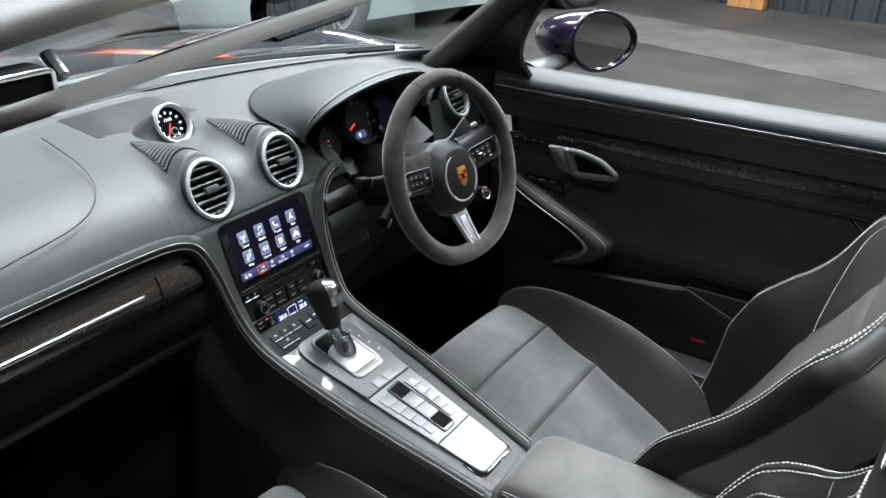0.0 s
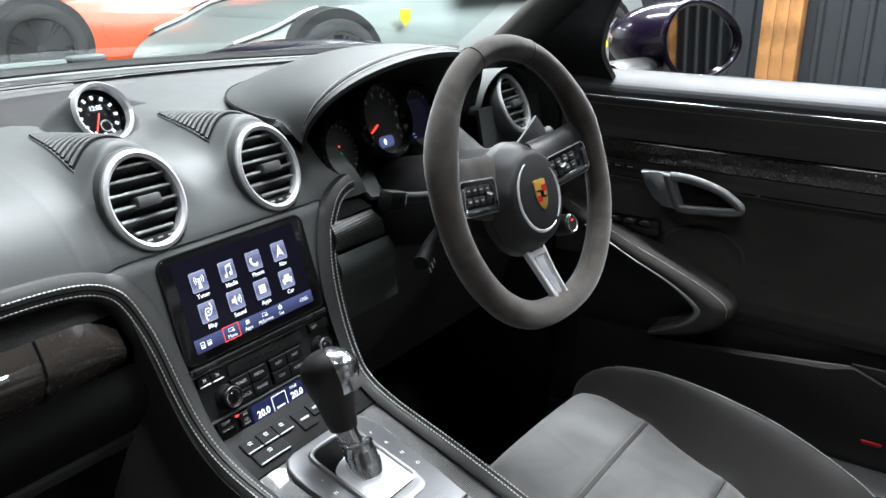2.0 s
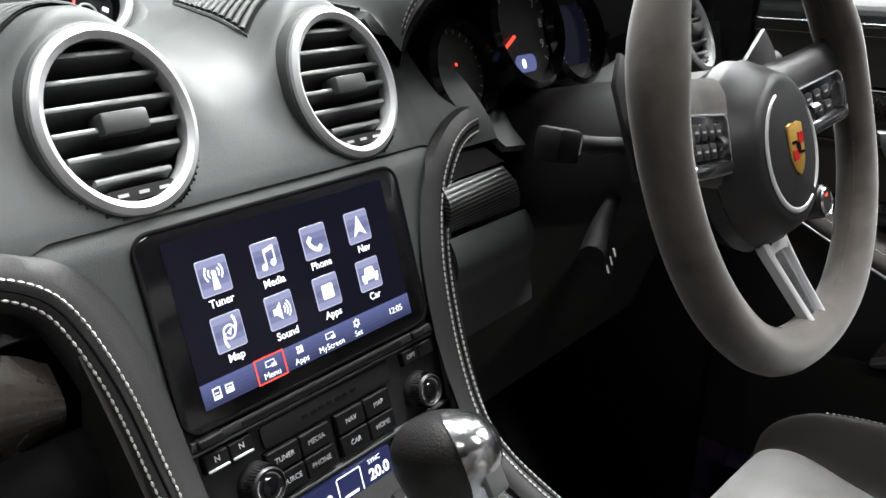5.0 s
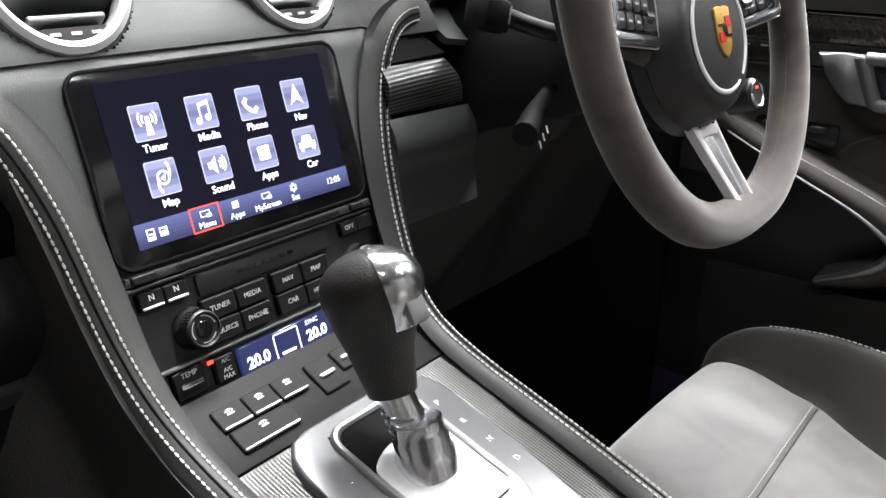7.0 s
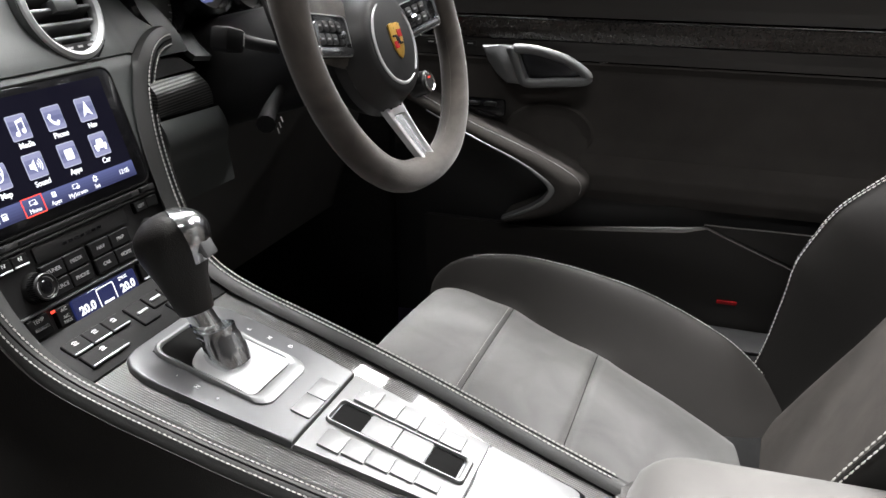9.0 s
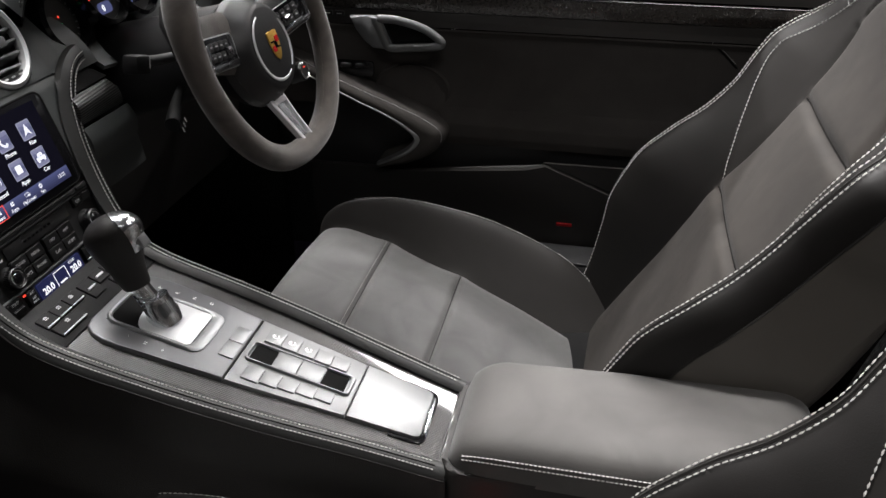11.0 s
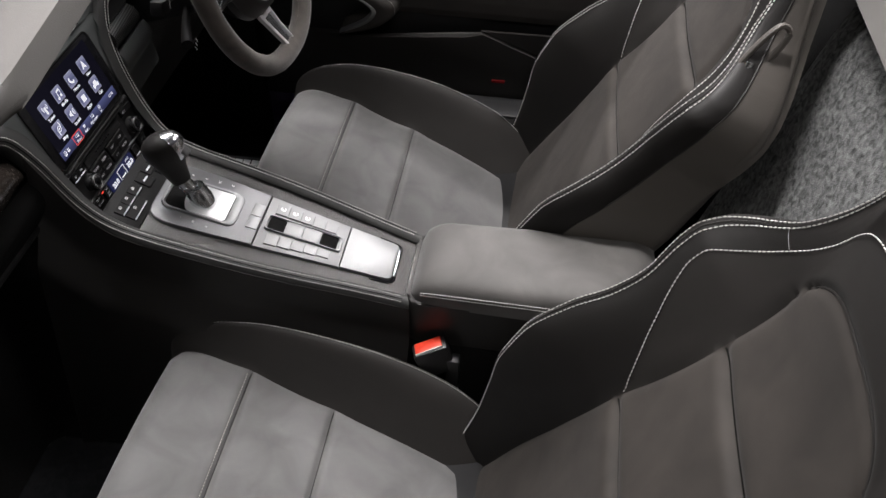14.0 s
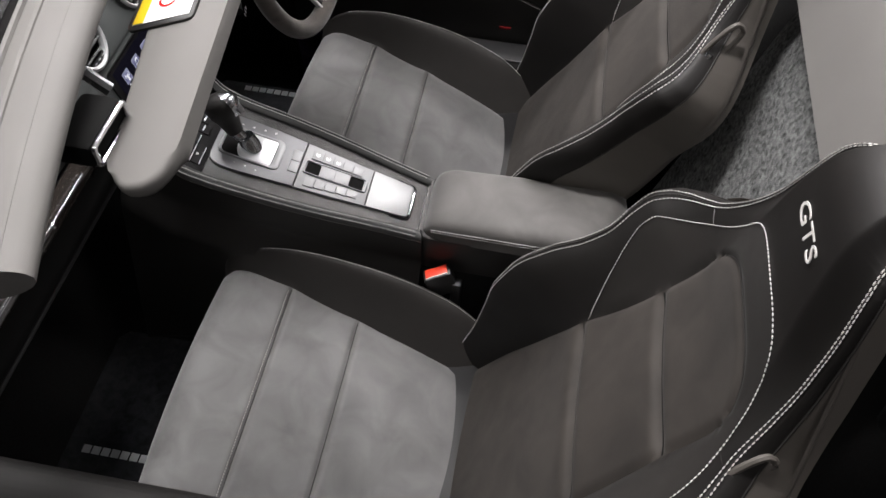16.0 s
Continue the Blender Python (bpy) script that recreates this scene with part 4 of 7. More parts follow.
for j, row in enumerate((("TUNER", "MEDIA", "NAV", "MAP"), ("SOURCE", "PHONE", "CAR", "HOME"))):
    for i, word in enumerate(row):
        key((-0.0438, -0.0190, 0.0105, 0.0355)[i], 0.1423 + 0.0148 * j, 0.0240, 0.0136, word)
for u, w in ((-0.0857, "N"), (-0.0693, "N"), (0.0742, "OPT"), (0.0895, "")):
    key(u, 0.1240, 0.0158, 0.0100, "" if w == "N" else w, u < 0)
    if w == "N":
        lettering("caption", "N", 0.0050, M_WHITE, console, on_stack(u, 0.1228, 0.0006), depth=0.0001)
key(-0.0877, 0.1108, 0.016, 0.0052, n=0.0)
key(0.083, 0.1108, 0.012, 0.005, n=0.0)
for k in range(7):
    part("slot_mark", box(-0.0022, 0.0022, -0.0011, 0.0011, 0, 0.0004), M_GLOSS, console, m=on_stack(-0.022 + 0.0068 * k, 0.1262, -0.0017))
for u in (-0.0638, 0.0765):
    km = on_stack(u, 0.1498, -0.004) @ Matrix.Diagonal((0.84, 0.84, 1, 1))
    knob = part("rotary_knob", lathe([(0.0, 0.0125), (0.0112, 0.0125), (0.0122, 0.0140), (0.0134, 0.0130), (0.0146, 0.0055), (0.0158, 0.0)], 40), M_PLASTIC, console, "black ribbed rotary knob with white marks", m=km)
    part("knob_ribs", join(*[turned(box(-0.0003, 0.0003, 0.0136, 0.0147, 0.0040, 0.0125), 9 * k) for k in range(40)]), M_GLOSS, knob, m=km)
    part("ring", join(*[arc_bm(0.0096, a, a + 80, 0.0008, 12) for a in (10, 130, 250)]), M_GREYPRINT, knob, m=km @ Matrix.Translation((0, 0, 0.0128)), smooth=False)
    part("cap", lathe([(0.0, 0.0142), (0.0058, 0.0138), (0.0072, 0.0124)], 28), M_GLOSS, knob, m=km)
climate = part("climate_display", prism(rrect(-0.0385, 0.0385, -0.0094, 0.0094, 0.002, 2), 0, 0.003, 0.0006, 1), M_CLIMATE, console, "small blue climate display", m=on_stack(-0.0015, 0.1818, -0.004))
for u in (-0.0265, 0.0235):
    lettering("temperature", "20.0", 0.0105, M_GLOWW, climate, on_stack(u, 0.1846, -0.0006), depth=0.0001, bold=0.0003)
lettering("caption", "SYNC", 0.0044, M_GLOWW, climate, on_stack(0.021, 0.1756, -0.0006), depth=0.0001)
part("figure", join(box(-0.0098, 0.0098, 0.0072, 0.0080, 0, 0.0003), box(-0.0105, -0.0097, -0.0080, 0.0072, 0, 0.0003), box(0.0097, 0.0105, -0.0080, 0.0072, 0, 0.0003), box(-0.0060, 0.0060, -0.0072, -0.0054, 0, 0.0003)), M_GLOWW, climate, m=on_stack(-0.0020, 0.1818, -0.0009), smooth=False)
for u, text in ((-0.0765, "TEMP"), (0.0765, "")):
    k, m = key(u, 0.1790, 0.0215, 0.0175, "", False)
    part("rocker_bar", prism(rrect(-0.0075, 0.0075, -0.0022, 0.0008, 0.0007, 2), 0.004, 0.0062, 0.0006), M_CHROME, k, m=m)
    if text:
        lettering("caption", text, 0.0046, M_GREYPRINT, k, m @ Matrix.Translation((0, 0.0055, 0.0043)), depth=0.0001)
k, m = key(-0.0515, 0.1800, 0.0145, 0.0160, "", False)
for text, dy in (("A/C", 0.0050), ("A/C", -0.0010), ("MAX", -0.0052)):
    lettering("caption", text, 0.0040, M_GREYPRINT, k, m @ Matrix.Translation((0.001, dy, 0.0043)), depth=0.0001)
part("red_light", box(-0.0020, 0.0020, -0.0011, 0.0011, 0.004, 0.0048), M_GLOWR, k, m=on_stack(-0.0612, 0.1725, -0.004))
key(0.0500, 0.1800, 0.0145, 0.0160, "", True)


def heater_symbol(k, m, wide):
    part("symbol", join(arc_bm(0.0034, 35, 145, 0.0008, 10), box(-0.0026, 0.0026, -0.0004, 0.0004, 0, 0.0002), *[shifted(box(-0.0003, 0.0003, -0.0014, 0.0014, 0, 0.0002), 0.0016 * q, 0.0014) for q in (-1, 0, 1)]), M_GREYPRINT, k, m=m @ Matrix.Translation((0, 0.0012, 0.0043)), smooth=False)


for u, v, w, h in ((-0.0680, 0.0345, 0.0215, 0.0160), (-0.0458, 0.0345, 0.0215, 0.0160), (-0.0236, 0.0345, 0.0215, 0.0160), (-0.0560, 0.0170, 0.0430, 0.0160)):
    k, m = key(u, -v, w, h, "", True, -0.002, plane=LOW)
    heater_symbol(k, m, w > 0.03)
for u, v, w, h in ((0.0040, 0.0290, 0.0215, 0.0260), (0.0270, 0.0340, 0.0205, 0.0170), (0.0485, 0.0345, 0.0205, 0.0160), (0.0705, 0.0345, 0.0205, 0.0160), (0.0500, 0.0165, 0.0420, 0.0150)):
    k, m = key(u, -v, w, h, "", False, -0.002, plane=LOW)
    part("rocker_bar", prism(rrect(-0.0062, 0.0062, -0.0016, 0.0010, 0.0007, 2), 0.004, 0.0062, 0.0006), M_RING, k, m=m)


# console top
def strip(x_of, z0, name, mat, v0=-0.002, v1=0.405, n=20, label=""):
    left = [(x_of(v0 + (v1 - v0) * k / n)[0], v0 + (v1 - v0) * k / n) for k in range(n + 1)]
    right = [(x_of(v0 + (v1 - v0) * k / n)[1], v0 + (v1 - v0) * k / n) for k in range(n + 1)]
    return part(name, prism(left[::-1] + right if left[0][0] < right[0][0] else left + right[::-1], z0 - 0.006, z0), mat, console, label, m=K)


def hw(v):
    return edge_x(v * 0.9617) - 0.010


strip(lambda v: (-hw(v), hw(v)), -0.0055, "mesh_plate", M_MESH, label="fine silvery mesh trim plate")
part("end_rim", box(-0.063, 0.063, -0.012, 0.0, -0.012, -0.001, 0.003), M_MESH, console, m=K)


def taper(v):
    return table([(0.02, 0.0390), (0.11, 0.0450), (0.245, 0.0560), (0.38, 0.0645), (0.41, 0.0655)], v)


switchboard = part("switch_panel", prism([(-taper(0.1105), 0.1105), (taper(0.1105), 0.1105), (taper(0.2445), 0.2445), (-taper(0.2445), 0.2445)], -0.008, -0.0005, 0.0012), M_SATIN, console, "satin silver console switch panel", m=K)
lid = part("tray_lid", prism([(-0.0305, 0.0255), (0.0305, 0.0255), (0.0365, 0.0275), (0.0395, 0.033), (taper(0.1090), 0.1090), (-taper(0.1090), 0.1090), (-0.0395, 0.033), (-0.0365, 0.0275)], -0.008, 0.0006, 0.0025), M_ALU, console, "satin silver lid of the console tray", m=K)
part("lid_lip", prism([(-0.034, 0.0195), (0.034, 0.0195), (0.042, 0.0235), (0.0445, 0.032), (0.0465, 0.06), (-0.0465, 0.06), (-0.0445, 0.032), (-0.042, 0.0235)], -0.009, -0.0035, 0.001), M_GLOSS, console, m=K)
part("lid_latch", box(-0.030, 0.030, 0.0215, 0.0250, -0.005, 0.0005, 0.001), M_CHROME, lid, m=K)
plate_line = [(taper(0.2460), 0.2460), (taper(0.30), 0.30), (taper(0.36), 0.36), (0.0640, 0.380), (0.0600, 0.394), (0.0520, 0.4035), (0.0400, 0.4065)]
shift_plate = part("shifter_plate", prism(plate_line + [(-x, y) for x, y in plate_line[::-1]], -0.008, 0.0008, 0.0022, 3), M_TITAN, console, "grey painted gear lever surround", m=K)


def ring_plate(outer, inner, z0, z1):
    b = bmesh.new()
    n = len(outer)
    rows = [[b.verts.new((x, y, z)) for x, y in o] for o, z in ((outer, z0), (outer, (z0 + z1) * 0.6), ([(lerp(a[0], c[0], 0.25), lerp(a[1], c[1], 0.25)) for a, c in zip(outer, inner)], z1), ([(lerp(a[0], c[0], 0.7), lerp(a[1], c[1], 0.7)) for a, c in zip(outer, inner)], z1), (inner, z1 * 0.6), (inner, z0 - 0.012))]
    for q, w in zip(rows, rows[1:]):
        for k in range(n):
            b.faces.new((q[k], q[(k + 1) % n], w[(k + 1) % n], w[k]))
    return b


part("gate_frame", ring_plate(rrect(-0.0365, 0.0365, 0.2815, 0.3965, 0.014), rrect(-0.0315, 0.0315, 0.2960, 0.3915, 0.011), 0.0, 0.0040), M_ALU, shift_plate, "rounded silver frame round the gear lever", m=K)
# Flat black sheet on the plate stands in for the shaded lever opening
part("gate_shade", box(-0.0335, 0.0335, 0.2940, 0.3930, 0.0010, 0.0014), M_VOID, shift_plate, m=K)
slider_line = [(-0.0305, 0.2975), (0.0305, 0.2975), (0.0308, 0.352)] + [(0.0308 * math.cos(a), 0.352 + 0.014 * math.sin(a)) for a in [math.pi * k / 12 for k in range(1, 12)]] + [(-0.0308, 0.352)]
part("gate_slider", prism(slider_line, 0.0015, 0.0026, 0.0006), M_RING, shift_plate, "satin silver slider plate under the lever", m=K)
for side in (-1, 1):
    for k, kind in enumerate(("-", "N", "+") if side < 0 else ("P", "R", "N", "D")):
        lettering("gear_mark", kind, 0.0058, M_WHITE, shift_plate, K @ Matrix.Translation((side * (0.0505 - 0.0015 * (3 - k)), 0.372 - 0.021 * k - (0.012 if side < 0 else 0.0), 0.0010)), depth=0.0001)
# switches: a long trench with an open tray at each end and keys along both sides
for hy0, hy1 in ((0.2080, 0.2345), (0.1225, 0.1500)):
    # Flat black patch stands in for the shade inside a tray
    part("recess", prism(rrect(-0.0150, 0.0125, hy0, hy1, 0.0035), -0.0003, 0.0004), M_VOID, switchboard, m=K)
part("recess_frame", ring_plate(rrect(-0.0172, 0.0147, 0.1150, 0.2390, 0.005), rrect(-0.0152, 0.0127, 0.1205, 0.2360, 0.004), -0.001, 0.0030), M_ALU, switchboard, "raised silver frame of the tray", m=K)


def button(x0, x1, y0, y1, z=0.003):
    gap = part("button_gap", prism(rrect(x0 - 0.0002, x1 + 0.0002, y0 - 0.0002, y1 + 0.0002, 0.0014, 2), -0.002, 0.0000), M_TITAN, switchboard, m=K)
    part("button", prism(rrect(x0 + 0.0003, x1 - 0.0003, y0 + 0.0003, y1 - 0.0003, 0.0012, 2), -0.001, z, 0.0006), M_SATIN, gap, m=K)


for k in range(2):
    button(-0.0148, 0.0123, 0.1503 + 0.0288 * k, 0.1788 + 0.0288 * k, 0.0024)
for k in range(5):
    button(0.0180 + 0.0006 * k, 0.0375 + 0.0022 * k, 0.1290 + 0.0204 * k, 0.1490 + 0.0204 * k, 0.0020)
    button(-0.0375 - 0.0022 * k, -0.0205 - 0.0006 * k, 0.1290 + 0.0204 * k, 0.1490 + 0.0204 * k, 0.0014)
for k in range(2):
    part("button", prism(rrect(-0.0255 + 0.0275 * k, 0.0015 + 0.0275 * k, 0.2480, 0.2660, 0.0018, 3), -0.001, 0.0024, 0.0008), M_SATIN, shift_plate, m=K)
for k in range(3):
    part("button_symbol", join(arc_bm(0.0034, 30, 330, 0.0016, 12), box(-0.0006, 0.0006, 0.0, 0.0044, 0, 0.0001)), M_WHITE, switchboard, m=K @ Matrix.Translation((0.0305 + 0.0014 * k, 0.1800 + 0.0204 * k, 0.0023)), smooth=False)

# gear lever
lever = thing("gear_lever", (0.0, 0.30, 0.62), "black leather and chrome automatic gear lever", "gear lever")
foot, top = Vector((-0.002, 0.326, 0.619)), Vector((-0.011, 0.372, 0.728))
shaft = smooth_line([foot, foot.lerp(top, 0.3) + Vector((0, 0.004, 0)), foot.lerp(top, 0.55) + Vector((0, 0.005, 0))], 6)
part("stem", tube(shaft, lambda t: 0.0125 - 0.002 * t, 16), M_CHROME, lever)
part("stem_sleeve", lathe([(0.0185, -0.004), (0.0185, 0.010), (0.0170, 0.012), (0.0170, 0.020), (0.0155, 0.022), (0.0155, 0.030)], 28), M_CHROME, lever, m=Matrix.Translation(foot) @ Matrix.Rotation(radians(-18), 4, "X"))


def knob_skin(u, v):
    t = 1 - (1 - v) ** 1.7
    c = foot.lerp(top, 0.40).lerp(top, t) + Vector((0, 0.006 - 0.012 * t ** 2, 0.022 * t))
    r = math.sqrt(max(0.0, 1 - max(0.0, (t - 0.72) / 0.28) ** 2.2))
    w = table([(0, 0.0140), (0.3, 0.0180), (0.72, 0.0245), (1, 0.0245)], t) * r + 0.0004
    d = table([(0, 0.0150), (0.3, 0.0210), (0.72, 0.0335), (1, 0.0330)], t) * r + 0.0004
    a = 2 * math.pi * u
    return c + Vector((w * math.cos(a), d * math.sin(a) * 0.95, d * math.sin(a) * -0.30))


part("grip", grid(knob_skin, 32, 30, True), M_LEATHER, lever, "black leather grip")


def cap_skin(u, v):
    w = table([(0, 0.45), (0.3, 0.62), (0.8, 0.80), (1, 0.95)], v)
    a = 1.5 * math.pi + lerp(-w, w, u)
    q = lerp(0.30, 0.985, v)
    base = knob_skin(a / (2 * math.pi) % 1, q)
    c = foot.lerp(top, 0.40).lerp(top, 1 - (1 - q) ** 1.7)
    return base + (base - c).normalized() * 0.0020


part("chrome_cap", grid(cap_skin, 16, 18, thick=0.0008), M_CHROME, lever, "polished chrome cap with release button")
part("release_button", box(-0.0075, 0.0075, -0.003, 0.003, -0.012, 0.012, 0.0028), M_SATIN, lever, m=Matrix.Translation(knob_skin(0.75, 0.44) + Vector((0, 0.0005, 0))) @ Matrix.Rotation(radians(-30), 4, "X"))
part("stem_ribs", join(*[tube([shaft[3 + k] + 0.0118 * Vector((math.cos(a), math.sin(a), 0)) for a in [j * math.pi / 8 for j in range(16)]], 0.0014, 5, True) for k in range(4)]), M_CHROME, lever)

# armrest
arm = thing("armrest", (0.0, -0.17, 0.46), "grey suede centre armrest with double pale stitching", "armrest")


def arm_skin(u, v):
    """Rounded lid, u round the section, v from front to back."""
    e = min(1.0, min(v / 0.13, (1 - v) / 0.12))
    e = math.sqrt(max(0.0, 1 - (1 - e) ** 2))
    y = lerp(-0.008, -0.388, v)
    a = math.pi * u
    c, s = math.cos(a), math.sin(a)
    sx, sz = abs(c) ** 0.38 * (1 if c > 0 else -1), abs(s) ** 0.5
    w = lerp(0.078, 0.086, v)
    return Vector((-sx * w * (0.74 + 0.26 * e), y, 0.525 + (0.012 + 0.045 * e - 0.011 * (1 - v)) * sz))


part("lid", grid(arm_skin, 40, 40), M_ARM, arm)
part("base", prism(rrect(-0.080, 0.080, -0.395, -0.004, 0.02), 0.44, 0.529, 0.006), M_LEATHER, arm)
for h in (0.075, 0.115):
    part("stitching", dashes([arm_skin(h, k / 60) + Vector((-0.0008, 0, 0.001)) for k in range(3, 58)], 0.0044, 0.0034, 0.0008), M_STITCH, arm)
    part("stitching", dashes([arm_skin(1 - h, k / 60) + Vector((0.0008, 0, 0.001)) for k in range(3, 58)], 0.0044, 0.0034, 0.0008), M_STITCH, arm)
part("pedestal", box(-0.078, 0.078, -0.40, 0.0, 0.13, 0.445, 0.012), M_CARPET, arm)

# ------------------------------------------------------------------ steering wheel
W = Matrix.Translation((0.312, 0.315, 0.860)) @ Matrix.Rotation(radians(-2.8), 4, "Z") @ Matrix.Rotation(radians(90 - 18), 4, "X")
wheel = thing("steering_wheel", (0.312, 0.318, 0.862), "dark suede three-spoke sports steering wheel with shield badge", "steering wheel")


def rim(u, v):
    a, c = 2 * math.pi * u, 2 * math.pi * v
    thick = 0.0165 + 0.0035 * sum(math.exp(-((math.degrees(a) - d) / 14) ** 2) for d in (22, 158)) - 0.001 * math.sin(a)
    flat_bottom = 0.006 * math.exp(-((math.degrees(a) - 270) / 22) ** 2)
    r = 0.1660 - flat_bottom + thick * math.cos(c)
    return Vector((r * math.cos(a), r * math.sin(a), thick * 0.98 * math.sin(c)))


b = bmesh.new()
NU, NV = 96, 16
rows = [[b.verts.new(rim(i / NU, j / NV)) for i in range(NU)] for j in range(NV)]
for j in range(NV):
    for i in range(NU):
        b.faces.new((rows[j][i], rows[j][(i + 1) % NU], rows[(j + 1) % NV][(i + 1) % NU], rows[(j + 1) % NV][i]))
part("rim", b, M_RIM, wheel, "dark grey suede rim", m=W)
for a0, a1 in ((100, 155), (25, 80), (190, 250), (290, 350)):
    pts = [rim(radians(lerp(a0, a1, k / 40)) / (2 * math.pi), 0.47) for k in range(41)]
    part("stitching", dashes(pts, 0.0048, 0.003, 0.0005), M_RIM, wheel, m=W)
for a in (110, 70):
    ring = [rim(radians(a) / (2 * math.pi), k / 20) * 1.001 for k in range(20)]
    part("rim_seam", tube(ring, 0.0009, 5, True), M_PLASTIC, wheel, m=W)


def airbag(u, v):
    a = 2 * math.pi * u
    r = 0.069 * v
    return Vector((r * math.cos(a), r * math.sin(a) * 1.03, 0.026 + 0.012 * math.cos(v * 1.15) - 0.024 * max(0, v - 0.78) / 0.22))


HUB = W @ Matrix.Translation((0, -0.018, -0.026))
part("airbag_cover", grid(airbag, 48, 20, True), M_PLASTIC, wheel, "round black airbag cover", m=HUB)
part("hub", lathe([(0.069, 0.006), (0.073, -0.004), (0.066, -0.02), (0.045, -0.05)], 40), M_PLASTIC, wheel, m=HUB)
for a0, a1 in ((112, 300), (-50, 40)):
    def ring_skin(u, v, a0=a0, a1=a1):
        a, c = radians(lerp(a0, a1, u)), 2 * math.pi * v
        w = 0.0026 * math.sin(math.pi * min(0.97, max(0.03, u))) ** 0.4
        return Vector(((0.0445 + w * math.cos(c)) * math.cos(a), (0.0445 + w * math.cos(c)) * math.sin(a), 0.0350 + 0.0012 * math.sin(c)))
    part("airbag_ring", grid(ring_skin, 40, 8), M_RING, wheel, "thin silver ring arc", m=HUB)
shield = [(-0.0125, 0.017), (-0.006, 0.0185), (0, 0.0175), (0.006, 0.0185), (0.0125, 0.017), (0.0128, 0.002), (0.0105, -0.009), (0.006, -0.016), (0, -0.020), (-0.006, -0.016), (-0.0105, -0.009), (-0.0128, 0.002)]
badge = part("badge", prism(shield, 0, 0.0022, 0.0006), M_GOLD, wheel, "gold and red enamel shield badge", m=HUB @ Matrix.Translation((0, 0.001, 0.0370)))
for x0, x1, y0, y1, mm in ((0.0015, 0.0108, 0.0025, 0.0105, M_REDENAMEL), (-0.0108, -0.0015, -0.0085, -0.001, M_REDENAMEL), (-0.0108, -0.0015, 0.0035, 0.0055, M_GLOSS), (0.0015, 0.0095, -0.005, -0.003, M_GLOSS), (-0.0035, 0.0035, -0.004, 0.004, M_GLOSS)):
    part("field", box(x0, x1, y0, y1, 0, 0.0006), mm, badge, m=HUB @ Matrix.Translation((0, 0.001, 0.0393)), smooth=False)
for side in (-1, 1):
    arm3 = smooth_line([(side * 0.050, 0.006, -0.022), (side * 0.095, 0.014, -0.018), (side * 0.130, 0.024, -0.010), (side * 0.158, 0.034, -0.004)], 8)
    part("spoke", tube(arm3, lambda t: 0.040 - 0.014 * t, 16, flat=0.30, up=(0, 0, 1)), M_RIM if side < 0 else M_PLASTIC, wheel, "broad side spoke", m=W)
    pm = W @ Matrix.Translation((side * 0.102, 0.004, -0.006)) @ Matrix.Rotation(radians(side * 6), 4, "Z") @ Matrix.Rotation(radians(-side * 8), 4, "Y")
    pad = part("switch_pad", prism(rrect(-0.042, 0.042, -0.021, 0.020, 0.007), -0.006, 0.003, 0.002), M_GLOSS, wheel, "black switch pad with silver bars", m=pm)
    part("silver_bar", prism(rrect(-0.040, 0.038, -0.0195, -0.0125, 0.003), 0.002, 0.0062, 0.0018), M_CHROME, pad, m=pm)
    part("silver_bar", prism(rrect(side * 0.036 - 0.0035, side * 0.036 + 0.0035, -0.012, 0.012, 0.003), 0.002, 0.0055, 0.0016), M_CHROME, pad, m=pm)
    part("pad_frame", tube([(x, y, 0.0032) for x, y in rrect(-0.0415, 0.0415, -0.0205, 0.0195, 0.007)], 0.0008, 5, True), M_RING, pad, m=pm)
    for k in range(4):
        for j in range(2):
            x, y = -0.030 + 0.0145 * k - 0.004 * side, -0.004 + 0.0125 * j
            part("switch", prism(rrect(x - 0.0062, x + 0.0062, y - 0.0052, y + 0.0052, 0.002), 0.002, 0.0046, 0.001), M_PLASTIC, pad, m=pm)
            part("mark", box(x - 0.0028, x + 0.0028, y - 0.0007, y + 0.0009, 0.0046, 0.0049), M_GREYPRINT, pad, m=pm)
    part("roller", tube([(-side * 0.022, 0.000, 0.004), (-side * 0.011, 0.000, 0.004)], 0.0050, 12), M_CHROME, pad, m=pm)
    paddle = prism([(side * 0.055, 0.045), (side * 0.118, 0.075), (side * 0.132, 0.055), (side * 0.128, -0.010), (side * 0.060, -0.005)][::side], 0, 0.004, 0.0015)
    part("shift_paddle", paddle, M_PLASTIC, wheel, m=W @ Matrix.Translation((0, 0, -0.048)))
# lower spoke: a silver frame with a polished panel set in it
def spoke_sheet(outline):
    return [Vector((x, y, lerp(-0.020, 0.013, max(0.0, min(1.0, (-y - 0.072) / 0.090)) ** 1.2))) for x, y in outline]


def band(a, c, lift):
    """A rounded frame between two outlines of the same count."""
    b = bmesh.new()
    n = len(a)
    rows = [[b.verts.new(p.lerp(q, f) + Vector((0, 0, z))) for p, q in zip(a, c)] for f, z in ((0.0, -0.006), (0.0, lift * 0.5), (0.25, lift), (0.75, lift), (1.0, lift * 0.5), (1.0, -0.004))]
    for q, w in zip(rows, rows[1:]):
        for k in range(n):
            b.faces.new((q[k], q[(k + 1) % n], w[(k + 1) % n], w[k]))
    return b


